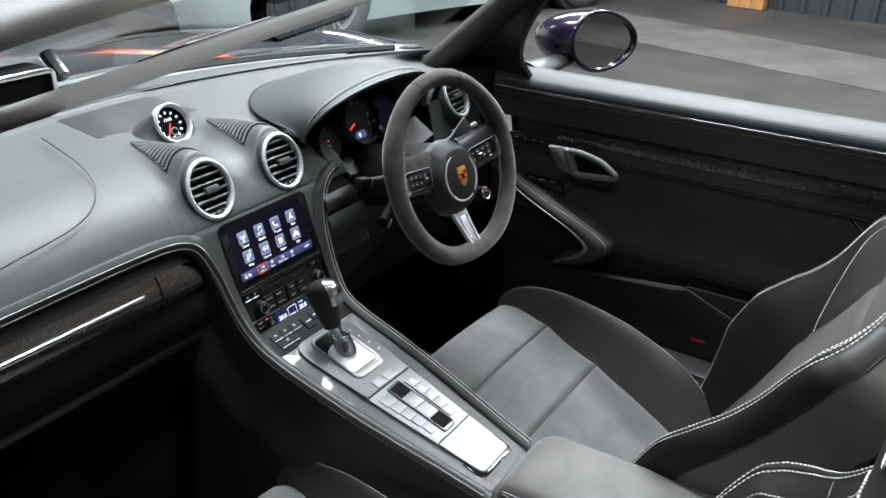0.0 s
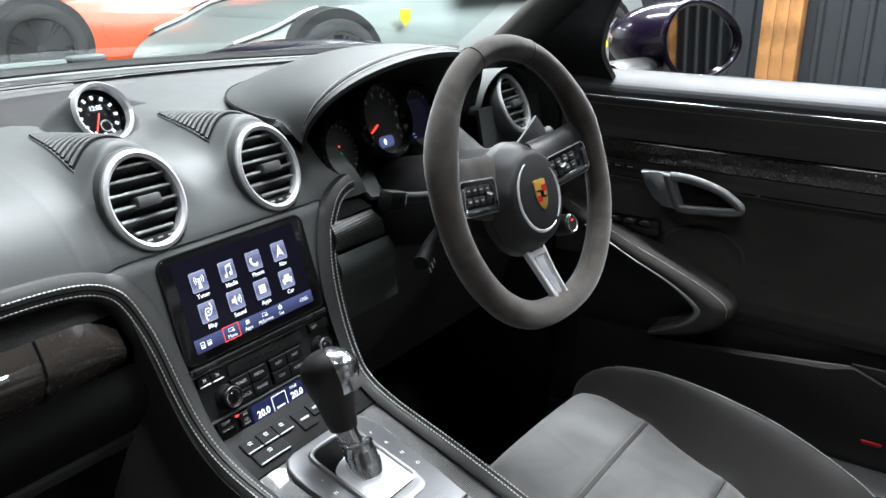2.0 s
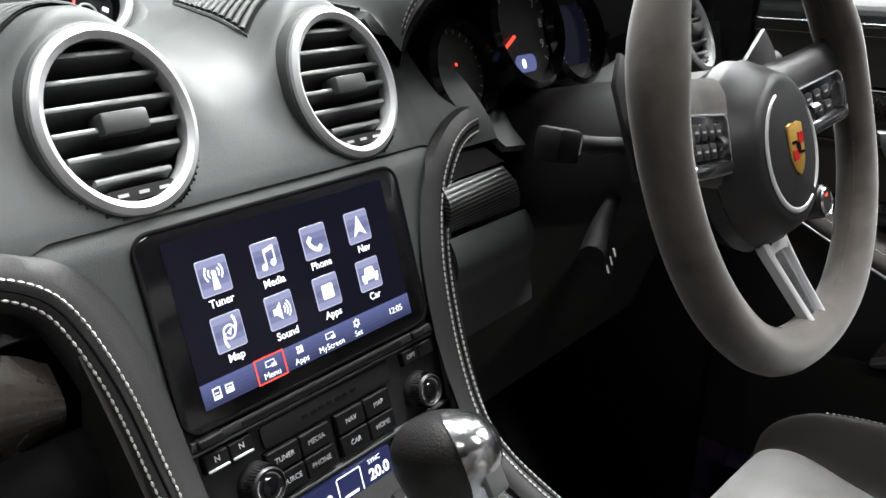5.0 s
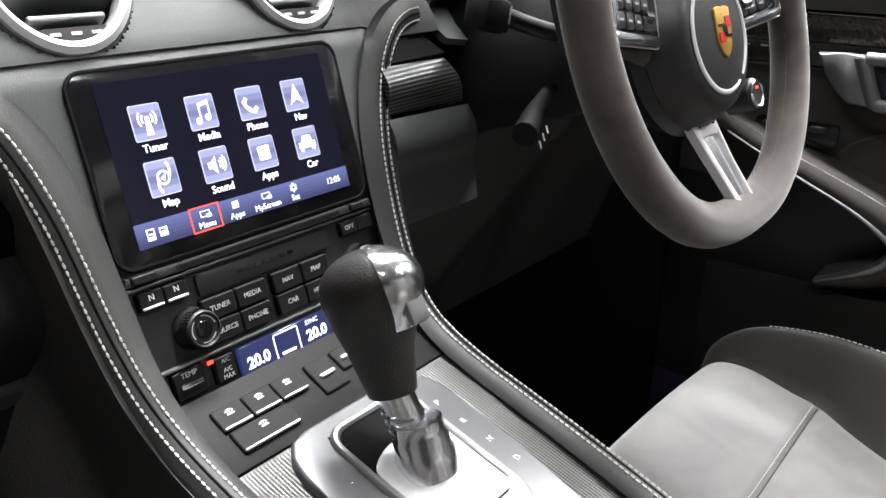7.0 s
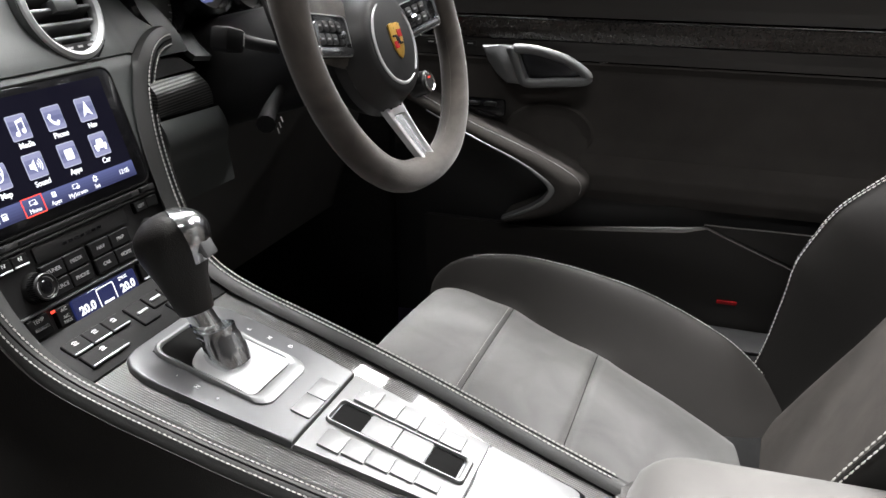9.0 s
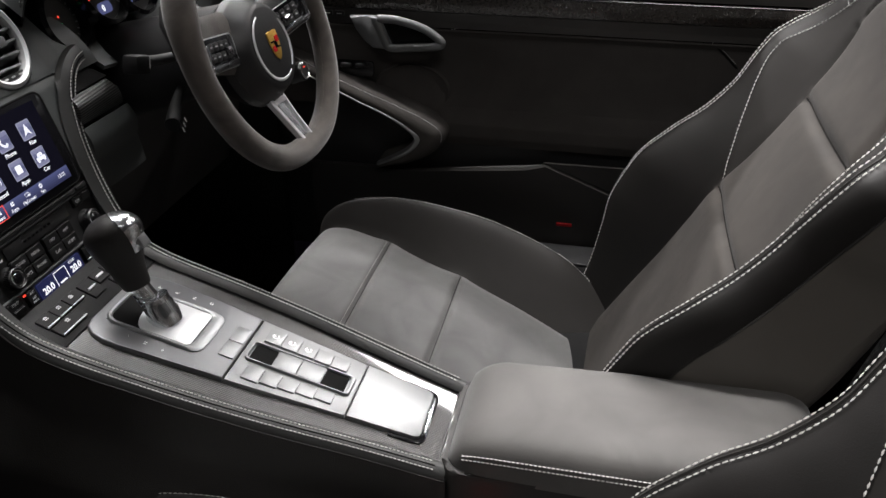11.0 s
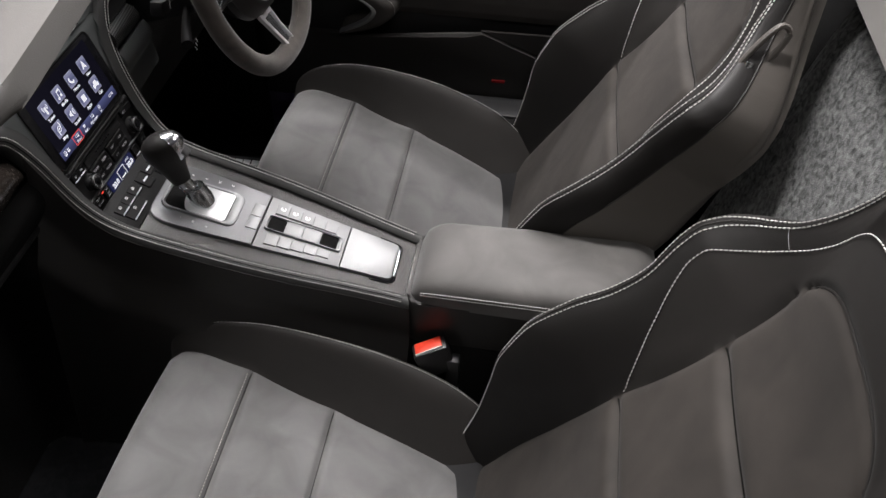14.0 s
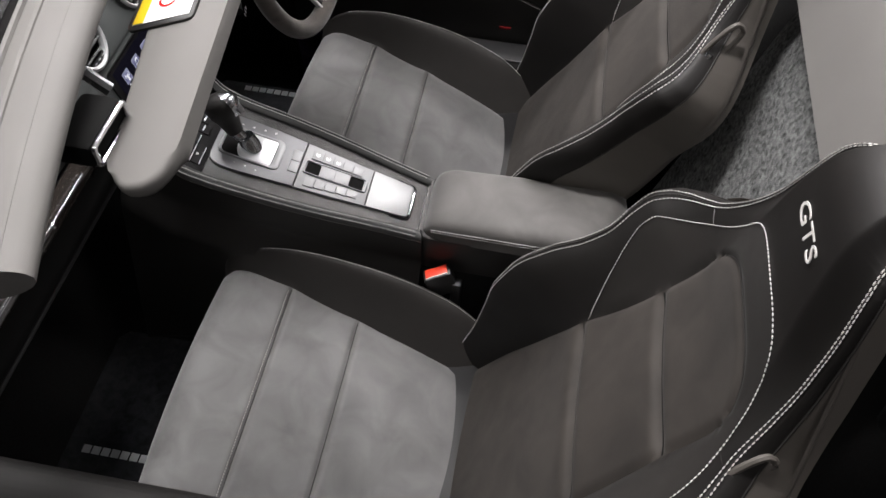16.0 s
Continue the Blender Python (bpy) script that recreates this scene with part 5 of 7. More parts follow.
frame_out = [(-0.0215, -0.074), (-0.010, -0.0725), (0.010, -0.0725), (0.0215, -0.074), (0.0200, -0.090), (0.0165, -0.115), (0.0145, -0.146), (0.0135, -0.1605), (0.0085, -0.1645), (-0.0085, -0.1645), (-0.0135, -0.1605), (-0.0145, -0.146), (-0.0165, -0.115), (-0.0200, -0.090)]
frame_in = [(-0.0115, -0.094), (-0.008, -0.093), (0.008, -0.093), (0.0145, -0.094), (0.0142, -0.098), (0.0125, -0.115), (0.0108, -0.140), (0.0100, -0.1480), (0.0070, -0.1500), (-0.0055, -0.1500), (-0.0072, -0.1480), (-0.0080, -0.140), (-0.0098, -0.115), (-0.0112, -0.098)]
sp = part("lower_spoke", band(spoke_sheet(frame_out), spoke_sheet(frame_in), 0.003), M_SPOKE, wheel, "satin silver lower spoke frame", m=W)
inset = bmesh.new()
inset.faces.new([inset.verts.new(p + Vector((0.0, 0, -0.001))) for p in spoke_sheet([(-0.006, -0.093), (0.0145, -0.093), (0.0102, -0.1500), (-0.0045, -0.1500)])])
part("spoke_panel", inset, M_CHROME, sp, "polished panel in the spoke", smooth=False, m=W)
for x, y in ((-0.012, -0.083), (0.012, -0.083), (0.0, -0.1570)):
    part("screw", lathe([(0, 0.0025), (0.0030, 0.0022), (0.0036, 0.0)], 14), M_CHROME, sp, m=W @ Matrix.Translation(spoke_sheet([(x, y)])[0] + Vector((0, 0, 0.002))))
dial = part("mode_dial", lathe([(0.0, 0.012), (0.010, 0.012), (0.0135, 0.009), (0.0145, -0.012)], 28), M_PLASTIC, wheel, "round drive mode dial", m=W @ Matrix.Translation((0.074, -0.072, -0.012)))
part("dial_ring", lathe([(0.0095, 0.0122), (0.0108, 0.0132), (0.0122, 0.0116)], 28), M_CHROME, dial, m=W @ Matrix.Translation((0.074, -0.072, -0.012)))
part("dial_light", box(-0.002, 0.003, 0.004, 0.006, 0.012, 0.0126), M_GLOWR, dial, m=W @ Matrix.Translation((0.074, -0.072, -0.012)))

# column with stalks
col = thing("steering_column", (0.312, 0.42, 0.80), "black steering column shroud with stalks", "steering column")
part("shroud", tube(smooth_line([(0.312, 0.345, 0.848), (0.312, 0.42, 0.826), (0.312, 0.56, 0.79)], 6), lambda t: 0.052 + 0.012 * t, 20, flat=1.0), M_PLASTIC, col)
part("stalk", tube(smooth_line([(0.27, 0.412, 0.838), (0.21, 0.405, 0.850), (0.160, 0.398, 0.862)], 6), 0.0065, 10), M_PLASTIC, col, "black column stalk")
part("stalk_end", box(-0.015, 0.015, -0.010, 0.010, -0.011, 0.011, 0.004), M_KEYS, col, "black stalk end with grey symbols", m=Matrix.Translation((0.142, 0.396, 0.864)) @ Matrix.Rotation(radians(14), 4, "Y"))
part("stalk", tube(smooth_line([(0.36, 0.405, 0.855), (0.43, 0.395, 0.872), (0.485, 0.380, 0.885)], 6), lambda t: 0.007 + 0.003 * t, 10), M_PLASTIC, col)
part("stalk_mark", box(-0.0008, 0.0008, -0.0003, 0.0003, -0.006, 0.006), M_GREYPRINT, col, m=Matrix.Translation((0.153, 0.3857, 0.863)) @ Matrix.Rotation(radians(14), 4, "Y"))
part("cruise_stalk", tube(smooth_line([(0.28, 0.42, 0.80), (0.225, 0.405, 0.786), (0.184, 0.389, 0.776)], 5), lambda t: 0.005 + 0.005 * t, 10), M_KEYS, col)
for k in range(3):
    part("stalk_mark", box(-0.0008, 0.0008, -0.003, 0.003, 0, 0.0006), M_GREYPRINT, col, m=Matrix.Translation((0.186 + 0.004 * k, 0.3765, 0.770 + 0.005 * k)) @ Matrix.Rotation(radians(70), 4, "X"))

# ------------------------------------------------------------------ seats


def line_table(points):
    pts = smooth_line([(0, y, z) for y, z in points], 12)
    lens = [0.0]
    for a, c in zip(pts, pts[1:]):
        lens.append(lens[-1] + (c - a).length)
    total = lens[-1]

    def at(t):
        d = t * total
        for k in range(len(pts) - 1):
            if lens[k + 1] >= d:
                f = (d - lens[k]) / max(1e-9, lens[k + 1] - lens[k])
                p = pts[k].lerp(pts[k + 1], f)
                tang = (pts[min(k + 2, len(pts) - 1)] - pts[max(k - 1, 0)]).normalized()
                return p, tang
        return pts[-1], (pts[-1] - pts[-2]).normalized()
    return at, total


CUSH, CUSH_LEN = line_table([(0.362, 0.330), (0.370, 0.385), (0.352, 0.430), (0.312, 0.443), (0.24, 0.430), (0.16, 0.407), (0.08, 0.383), (0.0, 0.352), (-0.08, 0.314), (-0.150, 0.276)])
BACK, BACK_LEN = line_table([(-0.105, 0.235), (-0.165, 0.33), (-0.235, 0.46), (-0.297, 0.59), (-0.355, 0.69), (-0.405, 0.775), (-0.445, 0.87), (-0.465, 0.97), (-0.473, 1.07), (-0.487, 1.145), (-0.520, 1.182), (-0.555, 1.180)])


def seat_sheet(at, ins, wid, rise, seams, n_in=18, n_out=16, nv=90, sign=1, crown=0.010, out_drop=0.08, groove=None):
    """The upholstered face: column lines follow the edge between insert and side bolsters."""
    def fn(s, t):
        p, tang = at(t)
        nrm = Vector((0, -tang.z, tang.y)) * sign
        i, w, r = ins(t), wid(t), rise(t)
        if abs(s) <= 1:
            x = s * i
            h = crown * (1 - s * s) - (groove(s, t) if groove else 0.007 * math.exp(-((1 - abs(s)) * i / 0.007) ** 2))
            for q in seams:
                h -= (1 - s ** 16) * 0.0125 * math.exp(-abs((t - q) * 0.8 / 0.0060) ** 1.4) - 0.004 * math.exp(-((t - q) * 0.8 / 0.035) ** 2)
        else:
            k = abs(s) - 1
            x = i + (w - i) * (1 - (1 - min(1, k * 1.12)) ** 1.5)
            x = math.copysign(x, s)
            h = r * math.sin(min(1, k / 0.62) * math.pi / 2) ** 1.25 - (groove(1.0, t) if groove else 0.007) * math.exp(-((abs(x) - i) / 0.007) ** 2)
            if k > 0.62:
                q = (k - 0.62) / 0.38
                h = r - (r + out_drop) * (1 - math.sqrt(max(0, 1 - q * q))) if q < 1 else -out_drop
        return p + nrm * h + Vector((x, 0, 0))
    return fn


def build_sheet(fn, regions, nv, n_in, n_out):
    b = bmesh.new()
    ss = [-2 + k / n_out for k in range(n_out)] + [-1 + 2 * k / n_in for k in range(n_in)] + [1 + k / n_out for k in range(n_out + 1)]
    rows = [[b.verts.new(fn(s, j / nv)) for s in ss] for j in range(nv + 1)]
    for j in range(nv):
        for i in range(len(ss) - 1):
            f = b.faces.new((rows[j][i], rows[j][i + 1], rows[j + 1][i + 1], rows[j + 1][i]))
            f.material_index = regions((ss[i] + ss[i + 1]) / 2, (j + 0.5) / nv)
    return b


C_SEAMS = (0.372, 0.590)
cush_fn = seat_sheet(CUSH, lambda t: table([(0, 0.226), (0.20, 0.230), (0.34, 0.220), (0.6, 0.192), (1, 0.165)], t), lambda t: table([(0, 0.230), (0.14, 0.238), (0.28, 0.260), (0.45, 0.267), (0.7, 0.268), (1, 0.25)], t),
                     lambda t: table([(0, 0.0), (0.12, 0.004), (0.24, 0.042), (0.36, 0.068), (0.50, 0.084), (0.65, 0.091), (0.8, 0.090), (1, 0.06)], t), C_SEAMS, sign=-1)
B_SEAMS = (0.398, 0.562)
back_ins = lambda t: table([(0, 0.212), (0.14, 0.206), (0.27, 0.182), (0.39, 0.154), (0.56, 0.128), (0.66, 0.121), (0.72, 0.110), (0.80, 0.090), (0.90, 0.062), (1.0, 0.028)], t)
# the stitched ridge of the side bolsters: half width, and height over the insert
RIDGE = [(0, 0.236), (0.12, 0.240), (0.22, 0.244), (0.285, 0.249), (0.34, 0.254), (0.40, 0.255), (0.46, 0.248), (0.51, 0.245), (0.55, 0.251), (0.59, 0.255), (0.62, 0.248), (0.65, 0.227), (0.675, 0.202), (0.70, 0.179), (0.75, 0.151), (0.80, 0.131), (0.85, 0.115), (0.90, 0.095), (0.94, 0.075), (1.0, 0.044)]
back_wid = lambda t: back_ins(t) + (table(RIDGE, t) - back_ins(t)) / 0.83
back_rise = lambda t: table([(0, 0.03), (0.15, 0.065), (0.22, 0.088), (0.285, 0.106), (0.34, 0.104), (0.40, 0.084), (0.46, 0.063), (0.51, 0.056), (0.55, 0.057), (0.59, 0.053), (0.62, 0.040), (0.65, 0.025), (0.70, 0.005), (0.75, -0.013), (0.80, -0.024), (0.85, -0.029), (1, -0.030)], t)


def insert_top(s):
    return 0.722 - 0.062 * (1 - math.sqrt(max(0.0, 1 - abs(s) ** 3)))


def back_groove(s, t):
    """Depth of the seam round the insert: down both sides and over its rounded top."""
    side = 0.005 * math.exp(-((1 - abs(s)) * back_ins(t) / 0.007) ** 2) * max(0.0, min(1.0, (0.675 - t) / 0.03))
    top = 0.005 * math.exp(-((t - insert_top(s)) * BACK_LEN / 0.008) ** 2) if abs(s) <= 1 else 0.0
    return max(side, top)


back_fn = seat_sheet(BACK, back_ins, back_wid, back_rise, B_SEAMS, sign=-1, crown=0.006, out_drop=0.07, groove=back_groove)

# half width of the stitched panel round the insert
RING = [(0.40, 0.150), (0.42, 0.156), (0.486, 0.185), (0.55, 0.214), (0.575, 0.221), (0.592, 0.221), (0.61, 0.212), (0.648, 0.185), (0.676, 0.163), (0.70, 0.143), (0.73, 0.121), (0.757, 0.103), (0.775, 0.085), (0.786, 0.062), (0.792, 0.034), (0.7935, 0.0)]


def column(x, t):
    """The sheet's column under half width x."""
    i, w = back_ins(t), back_wid(t)
    if x <= i:
        return x / i
    return 1 + (1 - (1 - min(1.0, (x - i) / (w - i))) ** (1 / 1.5)) / 1.12


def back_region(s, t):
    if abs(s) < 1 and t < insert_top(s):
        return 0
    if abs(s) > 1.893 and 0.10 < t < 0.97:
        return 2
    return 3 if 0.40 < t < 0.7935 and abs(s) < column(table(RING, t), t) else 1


def build_seat(cx, lean=0.0, wide=1.0):
    seat = thing("sports_seat", (cx, 0.0, 0.13), "black leather sports seat with grey suede panels and pale stitching", "seat", "front seats")
    off = Matrix.Translation((cx, 0, 0))
    offb = Matrix.Translation((cx + lean, 0, 0)) @ Matrix.Diagonal((wide, 1, 1, 1))
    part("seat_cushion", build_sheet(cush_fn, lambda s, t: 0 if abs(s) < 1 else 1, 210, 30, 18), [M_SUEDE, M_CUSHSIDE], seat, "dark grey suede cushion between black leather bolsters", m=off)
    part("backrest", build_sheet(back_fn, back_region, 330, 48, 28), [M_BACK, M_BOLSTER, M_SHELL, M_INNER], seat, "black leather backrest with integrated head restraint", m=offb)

    def shell(u, v):
        p, tang = BACK(lerp(0.04, 0.995, v))
        nrm = Vector((0, tang.z, -tang.y))
        a = math.pi * u
        w = back_wid(lerp(0.04, 0.995, v)) * 0.995 + 0.020 * math.exp(-((v - 0.69) / 0.09) ** 2)
        sx = math.copysign(abs(math.cos(a)) ** 0.6, math.cos(a))
        d = table([(0, 0.066), (0.4, 0.060), (0.7, 0.045), (1, 0.040)], v) + table([(0, 0.06), (0.4, 0.06), (0.7, 0.018), (0.93, 0.015), (1, 0.0)], v) * abs(math.sin(a)) ** 0.6
        return p - nrm * d + Vector((sx * w, 0, 0))
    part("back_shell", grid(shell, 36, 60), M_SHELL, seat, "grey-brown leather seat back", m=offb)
    # stitching
    out = Vector((0, 0.0016, 0.0012))
    for s in (-1, 1):
        for k in (1.565, 1.675):
            part("stitching", dashes([back_fn(s * k, t / 90) + out for t in range(8, 88)], 0.0066, 0.0049, 0.0008), M_STITCH, seat, m=offb)
        part("bolster_seam", tube([back_fn(s * 1.62, t / 60) for t in range(6, 59)], 0.0018, 5), M_LEATHER, seat, m=offb)
        part("shell_seam", tube([back_fn(s * 1.893, t / 60) for t in range(6, 59)], 0.0016, 5), M_LEATHER, seat, m=offb)
        part("stitching", dashes([cush_fn(s * 1.60, t / 90) + Vector((0, 0, 0.0014)) for t in range(22, 88)], 0.0060, 0.0044, 0.0006), M_STITCH, seat, m=off)
        part("cross_seam", tube([back_fn(s * (column(0.163, 0.676) * (1 - k / 8) + 1.60 * k / 8), 0.676 + 0.010 * k / 8) for k in range(9)], 0.0008, 5), M_LEATHER, seat, m=offb)
    part("insert_seam", tube([back_fn(math.sin(k * math.pi / 60), insert_top(math.sin(k * math.pi / 60))) for k in range(-30, 31)], 0.0016, 6), M_LEATHER, seat, m=offb)
    half = [(-column(x, t), t) for x, t in ((table(RING, 0.402 + 0.3915 * math.sin(k * math.pi / 160)), 0.402 + 0.3915 * math.sin(k * math.pi / 160)) for k in range(81))]
    ring = [back_fn(s, t) + out for s, t in half] + [back_fn(-s, t) + out for s, t in half[::-1][1:]]
    part("stitching", dashes(ring, 0.0062, 0.0046, 0.0008), M_STITCH, seat, m=offb)
    part("stitching", dashes([cush_fn(-0.97 + 1.94 * k / 40, C_SEAMS[0] - 0.008) + Vector((0, 0, 0.0012)) for k in range(41)], 0.0050, 0.0034, 0.0005), M_STITCH, seat, m=off)
    # Dark tubes laid along the seams stand in for shade in the grooves
    for q in C_SEAMS[:2]:
        part("seam_shade", tube([cush_fn(-0.985 + 1.97 * k / 40, q) + Vector((0, 0, 0.0004)) for k in range(41)], 0.0014, 5), M_LEATHER, seat, m=off)
    for q in B_SEAMS:
        part("seam_shade", tube([back_fn(-0.985 + 1.97 * k / 40, q) for k in range(41)], 0.0016, 6), M_VOID, seat, m=offb)
    # lettering on the head restraint
    p, tang = BACK(0.870)
    nrm = Vector((0, tang.z, -tang.y))
    place = p + nrm * 0.0060
    face = Matrix(((-1.52, -0.22, 0, cx + lean - 0.006), (0, tang.y, nrm.y, place.y), (0, tang.z, nrm.z, place.z), (0, 0, 0, 1)))
    lettering("embroidery", "GTS", 0.030, M_STITCH, seat, face, "pale embroidered letters", depth=0.0006)
    # lower body, rails, hinge and release lever
    part("seat_base", prism(rrect(cx - 0.20, cx + 0.20, -0.16, 0.31, 0.03), 0.17, 0.30, 0.01), M_PLASTIC, seat)
    for s in (-1, 1):
        part("seat_rail", box(cx + s * 0.17 - 0.02, cx + s * 0.17 + 0.02, -0.24, 0.28, 0.131, 0.172, 0.004), M_PLASTIC, seat)
        part("side_cover", prism(rrect(-0.20, 0.24, 0.20, 0.30, 0.03), -0.012, 0.012, 0.004), M_PLASTIC, seat, m=Matrix.Translation((cx + s * 0.235, 0, 0)) @ Matrix(((0, 0, 1, 0), (1, 0, 0, 0), (0, 1, 0, 0), (0, 0, 0, 1))))
        part("hinge_cap", lathe([(0, 0.012), (0.018, 0.010), (0.022, 0.0), (0.022, -0.02)], 20), M_TITAN, seat, m=Matrix.Translation((cx + s * 0.235, -0.135, 0.305)) @ Matrix.Rotation(radians(s * 90), 4, "Y"))
    s = -1
    along, cross, mid = Vector((0, -0.578, 0.816)), Vector((0, 0.816, 0.578)), Vector((cx - 0.222, -0.457, 0.886))
    loop = [mid + along * (0.047 * math.cos(k * math.pi / 12)) * (1 if abs(math.cos(k * math.pi / 12)) < 0.9 else 0.97) + cross * (0.014 * math.copysign(abs(math.sin(k * math.pi / 12)) ** 0.6, math.sin(k * math.pi / 12))) + Vector((-s * 0.012 * math.cos(k * math.pi / 12), 0, 0)) for k in range(24)]
    part("release_frame", tube(loop, 0.0045, 8, True), M_SHELL, seat, "leather-coloured rim of the release lever")
    part("release_lever", tube(smooth_line([mid - along * 0.036 + Vector((s * 0.004, 0, 0)), mid - along * 0.030 + Vector((s * 0.010, 0, 0)), mid - along * 0.012 + cross * 0.006 + Vector((s * 0.008, 0, 0))], 4), 0.0070, 10), M_CHROME, seat, "chrome backrest release lever")
    return seat


build_seat(-0.385, -0.030)
build_seat(0.348, 0.0, 1.05)

# belt buckles
for bx, by, bz in ((-0.105, -0.045, 0.462), (0.135, -0.075, 0.43)):
    bk = thing("belt_buckle", (bx, by, 0.30), "black seat belt buckle with red release button", "belt buckle", "belt buckles")
    part("stalk", box(bx - 0.010, bx + 0.010, by - 0.05, by - 0.03, 0.24, bz - 0.02, 0.003), M_PLASTIC, bk)
    bmm = Matrix.Translation((bx, by, bz)) @ Matrix.Rotation(radians(-20), 4, "X") @ Matrix.Rotation(radians(18), 4, "Z")
    part("body", box(-0.015, 0.015, -0.028, 0.027, -0.055, 0.0, 0.004), M_PLASTIC, bk, m=bmm)
    part("button", box(-0.0115, 0.0115, -0.022, 0.022, -0.01, 0.003, 0.002), M_RED, bk, "red release button", m=bmm)
    part("slot", box(-0.0120, -0.0108, -0.022, 0.022, -0.008, 0.0035), M_WHITE, bk, m=bmm)

# ------------------------------------------------------------------ doors
def build_door(side):
    door = thing("door_trim", (side * 0.76, -0.05, 0.42), "black leather door trim with carbon strip and satin silver handle" if side > 0 else "black leather passenger door trim with stitched top edge", "door", "doors")
    F, B = 0.500, -0.640

    def zone(prof, y0=F, y1=B, nv=10, nu=20):
        def fn(u, v):
            k = v * (len(prof) - 1)
            i = min(int(k), len(prof) - 2)
            x = lerp(prof[i][0], prof[i + 1][0], k - i)
            z = lerp(prof[i][1], prof[i + 1][1], k - i)
            return Vector((side * x, lerp(y0, y1, u), z))
        return grid(fn, nu, nv * (len(prof) - 1) // 2 + len(prof) - 1, thick=0.005)
    # Same door top on both sides: a darker copy stands in for weaker light
    part("top_rail", zone([(0.800 - 0.063 * math.sin(math.pi / 2 * k / 12) ** 1.2, 0.903 + 0.037 * math.cos(math.pi / 2 * k / 12) ** 0.75) for k in range(13)]), M_SILLTOP if side > 0 else M_BOLSTER, door, "smooth leather door top")
    part("glass_seal", box(side * 0.803 - 0.006, side * 0.803 + 0.006, B, F, 0.90, 0.932, 0.003), M_GLOSS, door)
    part("chrome_bead", tube([(side * 0.7360, F, 0.9015), (side * 0.7360, B, 0.9015)], 0.0012, 6), M_CHROME, door)
    for dz in (0.006, 0.013):
        part("stitching", dashes([(side * 0.7385, F - 0.01, 0.9015 - dz), (side * 0.7385, B, 0.9015 - dz)], 0.0045, 0.0032, 0.0005), M_STITCH, door)
    part("upper_panel", zone([(0.739, 0.900), (0.748, 0.878), (0.752, 0.850), (0.750, 0.832)]), M_DOORHIDE, door)
    part("carbon_strip", zone([(0.748, 0.830), (0.741, 0.826), (0.739, 0.812), (0.743, 0.797)], 0.42), M_TRIMDOOR, door, "dark carbon weave door strip")
    part("carbon_glint", tube([(side * 0.7405, 0.40, 0.8285), (side * 0.7405, B, 0.8285)], 0.0014, 6), M_GLOSS, door)
    part("middle_panel", zone([(0.748, 0.796), (0.752, 0.78), (0.752, 0.768)]), M_DOORHIDE, door)
    card_edge = smooth_line([(side * 0.7505, 0.160, 0.760), (side * 0.7505, 0.08, 0.7715), (side * 0.7505, -0.08, 0.7765), (side * 0.7505, -0.24, 0.7745), (side * 0.7510, -0.300, 0.762), (side * 0.7525, -0.345, 0.725)], 8)
    part("card_seam", tube(card_edge, 0.0016, 6), M_VOID, door)
    part("stitching", dashes([p + Vector((-side * 0.0008, 0, 0.0042)) for p in card_edge], 0.0045, 0.0032, 0.0005), M_STITCH, door)
    part("door_card", zone([(0.750, 0.766), (0.757, 0.755), (0.760, 0.70), (0.758, 0.65), (0.750, 0.612)]), M_DOORCARD, door, "dark suede door card")
    part("arm_ledge", zone([(0.750, 0.622), (0.743, 0.606), (0.7385, 0.594), (0.7385, 0.572), (0.746, 0.555)], 0.17), M_DOORCARD, door)
    for dz in (0.0, 0.007):
        part("stitching", dashes([(side * 0.7380, 0.15, 0.591 - dz), (side * 0.7380, B, 0.597 - dz)], 0.0045, 0.0032, 0.0003), M_STITCH, door)
    part("pocket_back", zone([(0.757, 0.625), (0.755, 0.45), (0.75, 0.30)]), M_PLASTIC, door)
    pocket = [(0.20, 0.505), (0.0, 0.525), (-0.035, 0.535), (-0.20, 0.470), (-0.60, 0.470), (-0.60, 0.33), (0.42, 0.33), (0.42, 0.505)]
    turn = Matrix(((0, 0, side, side * 0.715), (1, 0, 0, 0), (0, 1, 0, 0), (0, 0, 0, 1)))
    part("door_pocket", prism(pocket, -0.01, 0.006, 0.004), M_LEATHER, door, "black door pocket", m=turn)
    part("pocket_flap", prism([(-0.03, 0.538), (-0.60, 0.545), (-0.60, 0.475), (-0.20, 0.475)], -0.002, 0.008, 0.003), M_LEATHER, door, m=turn)
    # pull handle: a V-shaped leather arm, open inside, with a silver inlay on its inner edge
    outer = smooth_line([(0, *q) for q in ((0.475, 0.724), (0.41, 0.700), (0.345, 0.676), (0.245, 0.640), (0.180, 0.612), (0.151, 0.590), (0.156, 0.562), (0.185, 0.536), (0.225, 0.519), (0.275, 0.509))], 8)
    inner = smooth_line([(0, *q) for q in ((0.475, 0.703), (0.41, 0.679), (0.345, 0.653), (0.262, 0.618), (0.224, 0.594), (0.209, 0.578), (0.213, 0.566), (0.226, 0.553), (0.247, 0.540), (0.282, 0.522))], 8)

    def arm_at(u, f, x):
        w = max(0.0, min(1.0, u)) * (len(outer) - 1)
        k = min(int(w), len(outer) - 2)
        p = outer[k].lerp(outer[k + 1], w - k).lerp(inner[k].lerp(inner[k + 1], w - k), f)
        lean = 0.030 * max(0.0, (p.y - 0.30) / 0.17) ** 1.5
        return Vector((side * (x + lean), p.y, p.z))
